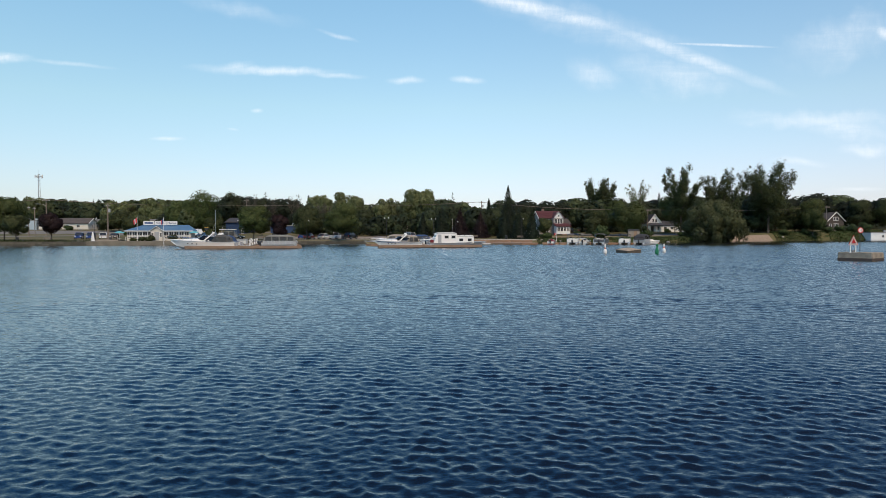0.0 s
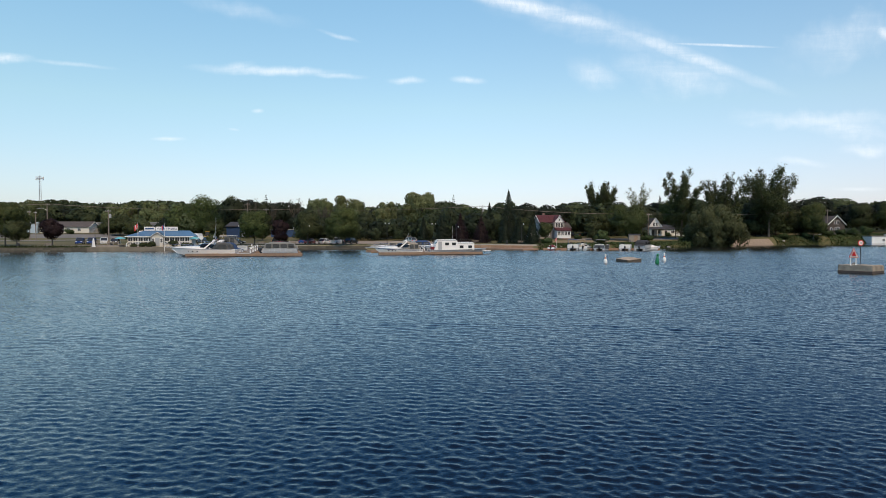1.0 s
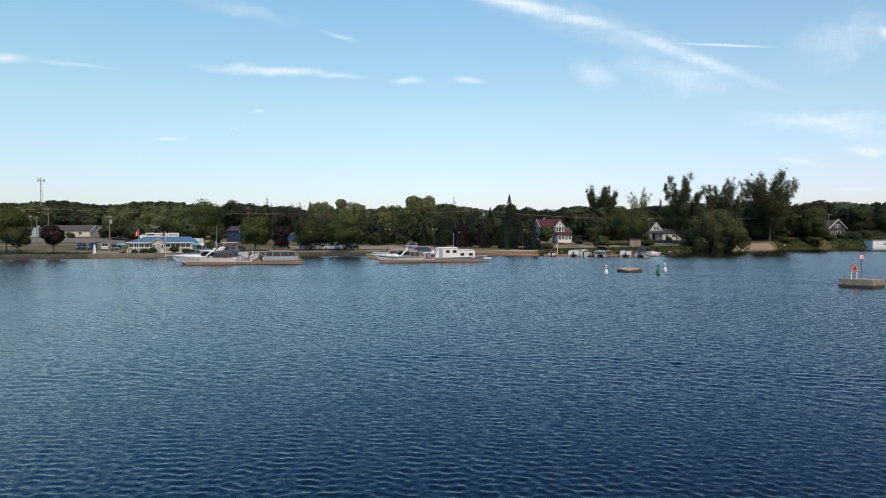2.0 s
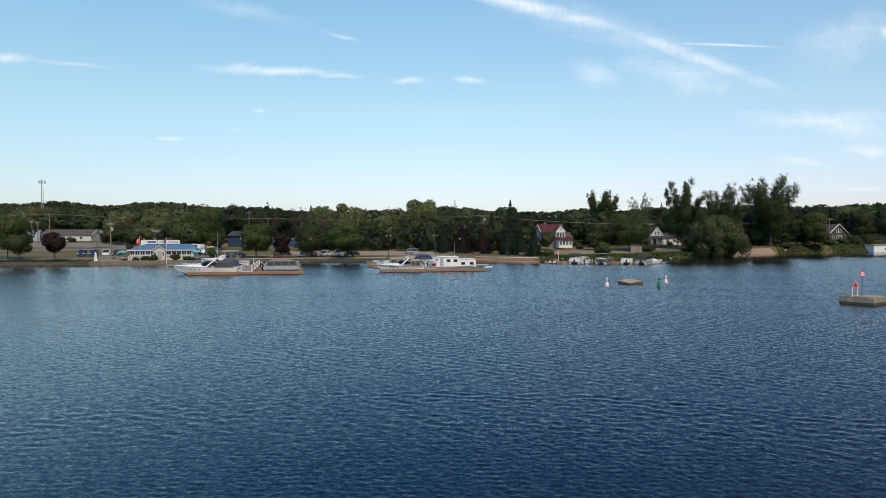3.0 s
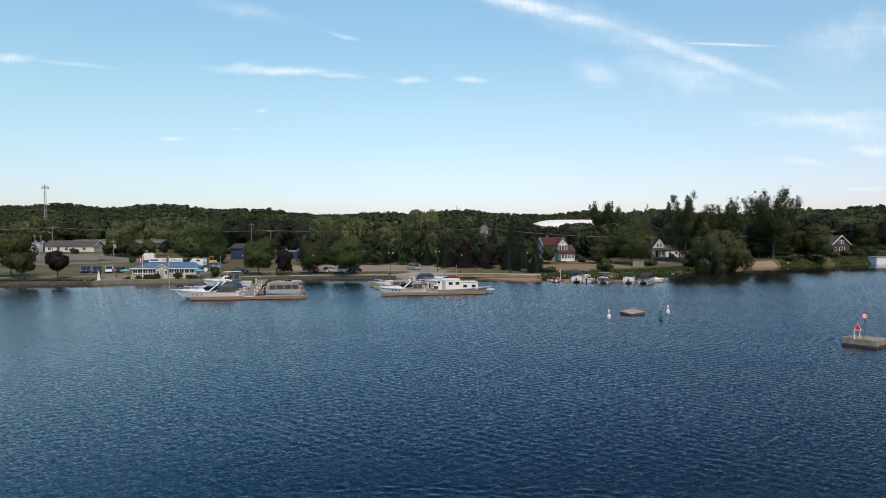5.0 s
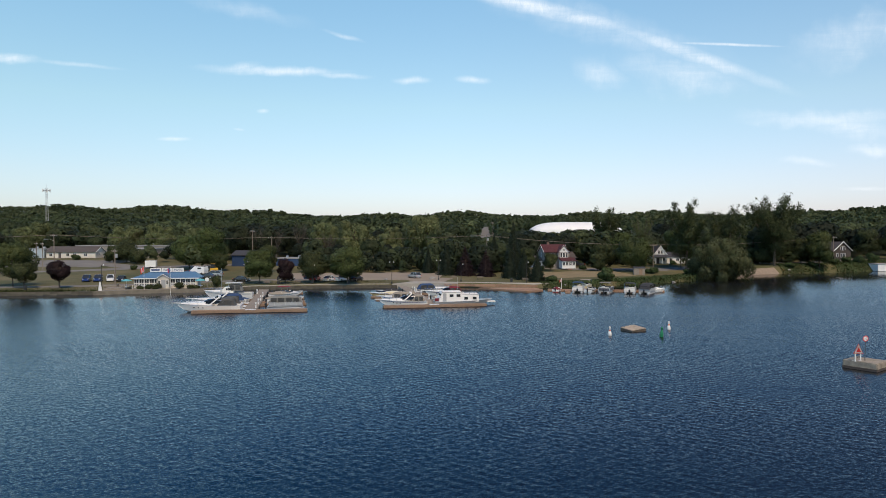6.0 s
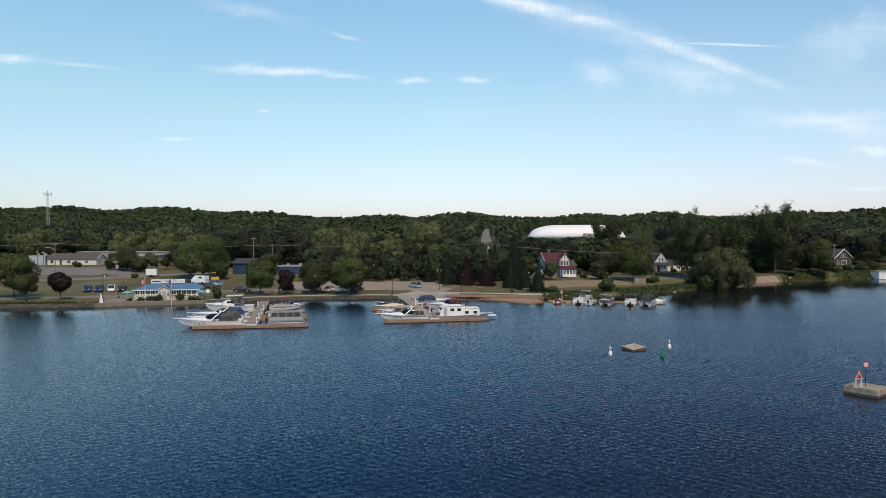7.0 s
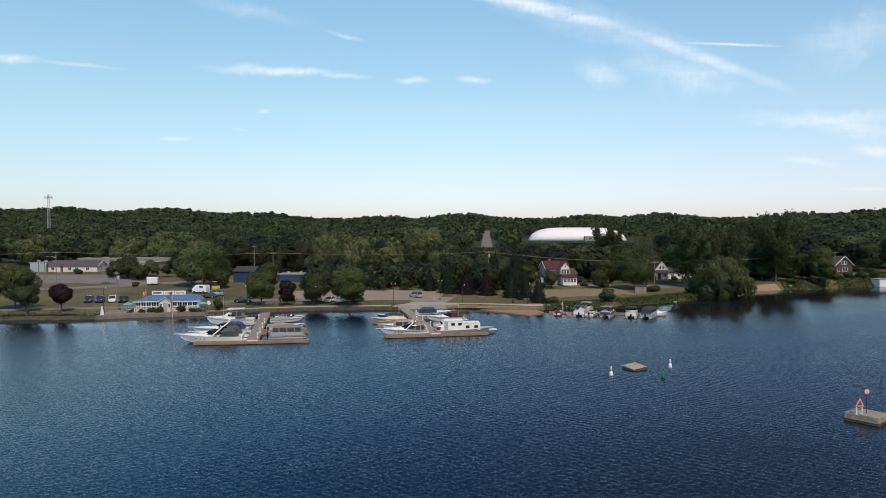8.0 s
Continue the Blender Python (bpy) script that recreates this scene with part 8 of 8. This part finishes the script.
for x, y, h, r in ((-70.4, 156.6, 1.2, 1.0), (-68.2, 156.0, 1.5, 1.2), (-63.2, 156.6, 1.6, 1.3), (-60.8, 157.3, 1.0, 0.9), (-72.2, 156.0, 0.9, 0.8), (-59.6, 157.6, 0.9, 0.8)):
    shrub(x, y, h, r, "leaf_dark", "clipped dark green shrub by the shop front", 700, 0.2)
shrub(-55.6, 159.8, 3.4, 1.2, "leaf_dark", "columnar dark green shrub beside the notice board", 1000, 0.24)


def bench(x, y, turn=0.0):
    ob = thing("park_bench", pose(x, y, float(lie(x, y)), 0, 0, turn), "dark park bench facing the river", "bench", "park benches")
    for i in range(3):
        part("seat_slat", box(1.7, 0.12, 0.04, (0, -0.15 + i * 0.14, 0.44)), "pole", ob)
    for i in range(2):
        part("back_slat", box(1.7, 0.04, 0.13, (0, 0.24, 0.6 + i * 0.18)), "pole", ob)
    for s in (-0.7, 0.7):
        part("frame", bent([(s, -0.2, 0), (s, -0.15, 0.44), (s, 0.2, 0.44), (s, 0.27, 0.9)], 0.03, 5), "black", ob)
        part("rear_leg", rod((s, 0.25, 0), (s, 0.18, 0.44), 0.03, sides=5), "black", ob)


def bin_(x, y):
    ob = thing("litter_bin", pose(x, y, float(lie(x, y))), "black barrel litter bin on the grass", "bin", "litter bins")
    part("barrel", lathe([(0.27, 0), (0.31, 0.1), (0.31, 0.8), (0.28, 0.88)], 12), "black", ob)
    part("lid", lathe([(0.31, 0.88), (0.25, 1.0), (0.08, 1.06)], 12), "black", ob)


for x, y in ((-92.0, 155.5), (-46, 168.8), (-38.5, 170.5), (1.5, 186), (8.8, 184.0), (20.6, 178.2)):
    bench(x, y)
for x, y in ((-97.5, 153.3), (-78.2, 157.6), (-25.5, 170.6), (16.6, 175.3), (-43.0, 169.0)):
    bin_(x, y)
ob = thing("timber_shed", pose(57.4, 201.5, float(lie(57.4, 201.5)) - 0.05, 0, 0, -12), "small weathered grey timber shed by the bank", "shed")
part("body", box(3.2, 2.6, 2.2), "wood_grey", ob)
part("roof", box(3.5, 2.9, 0.12, (0, 0, 2.2), 0.02, turn=Matrix.Rotation(radians(4), 4, "X")), "roof_black", ob)
part("door", box(0.95, 0.06, 1.85, (0.4, -1.32, 0.1)), "wood", ob)
for i in range(10):
    part("batten", box(0.06, 0.04, 2.15, (-1.5 + i * 0.33, -1.32, 0.02)), "wood_grey", ob)
for i, (x, y, s) in enumerate(((-4.4, 184.5, 0.8), (-17.0, 183.0, 0.45), (2.4, 171.8, 0.5), (63.0, 187.6, 0.6), (91, 213.5, 0.5), (117, 230.6, 0.5), (30, 171.2, 0.4))):
    bm = bmesh.new()
    bmesh.ops.create_icosphere(bm, subdivisions=3, radius=s)
    for v in bm.verts:
        v.co += noise.noise_vector(v.co * 1.6 + Vector((i * 7, 0, 0))) * s * 0.35
        v.co.z *= 0.65
    ob = link_mesh("boulder", bm, "rock", True)
    ob.location = (x, y, float(lie(x, y)) + s * 0.25)
    tagged(ob, "grey rounded boulder on the shore", "boulder", "boulders")


# ---- rough grass and weeds along the banks ----
def bank_growth(name, x0, x1, off0, off1, count, size, seed, label, mat="grass_blade", tall=2.2):
    rng = np.random.default_rng(seed)
    x = rng.uniform(x0, x1, count)
    y = shore(x) + off0 + (off1 - off0) * rng.beta(1.2, 1.6, count)
    keep = np.sin(x * 0.55) + np.sin(x * 0.21 + 2) + rng.normal(0, 0.9, count) > -0.9
    keep &= ~((x > 94) & (x < 114))
    x, y = x[keep], y[keep]
    s = size * rng.uniform(0.5, 1.5, len(x))
    c = np.stack([x, y, lie(x, y) + s * tall * 0.42], -1)
    d = np.stack([rng.normal(0, 1, len(x)), rng.normal(0, 1, len(x)) - 0.4, np.zeros(len(x))], -1)
    v, q, soft = cards(rng, c, d, s, tall, down=1.0, crown=0.0)
    soft = unit(soft * 0.5 + np.array((0, -0.1, 1.0)))
    tagged(new(name, array_mesh(name, v, q, mat, normals=soft)), label, "vegetation", kind="stuff")


bank_growth("bank_grass", 24, 172, -0.5, 9.0, 46000, 0.16, 21, "tall rough grass and weeds along the river bank", tall=1.7)
bank_growth("wall_weeds", -130, -79, 0.2, 1.3, 4680, 0.19, 22, "weeds growing along the river wall")
bank_growth("lawn_tufts", -130, -14, 3.5, 14, 9000, 0.1, 23, "scattered dry grass tufts on the lawn", tall=1.2)
bank_growth("bank_bushes", 26, 172, 0.2, 9.5, 19000, 0.38, 24, "low leafy growth on the river bank", "shrub", 1.0)
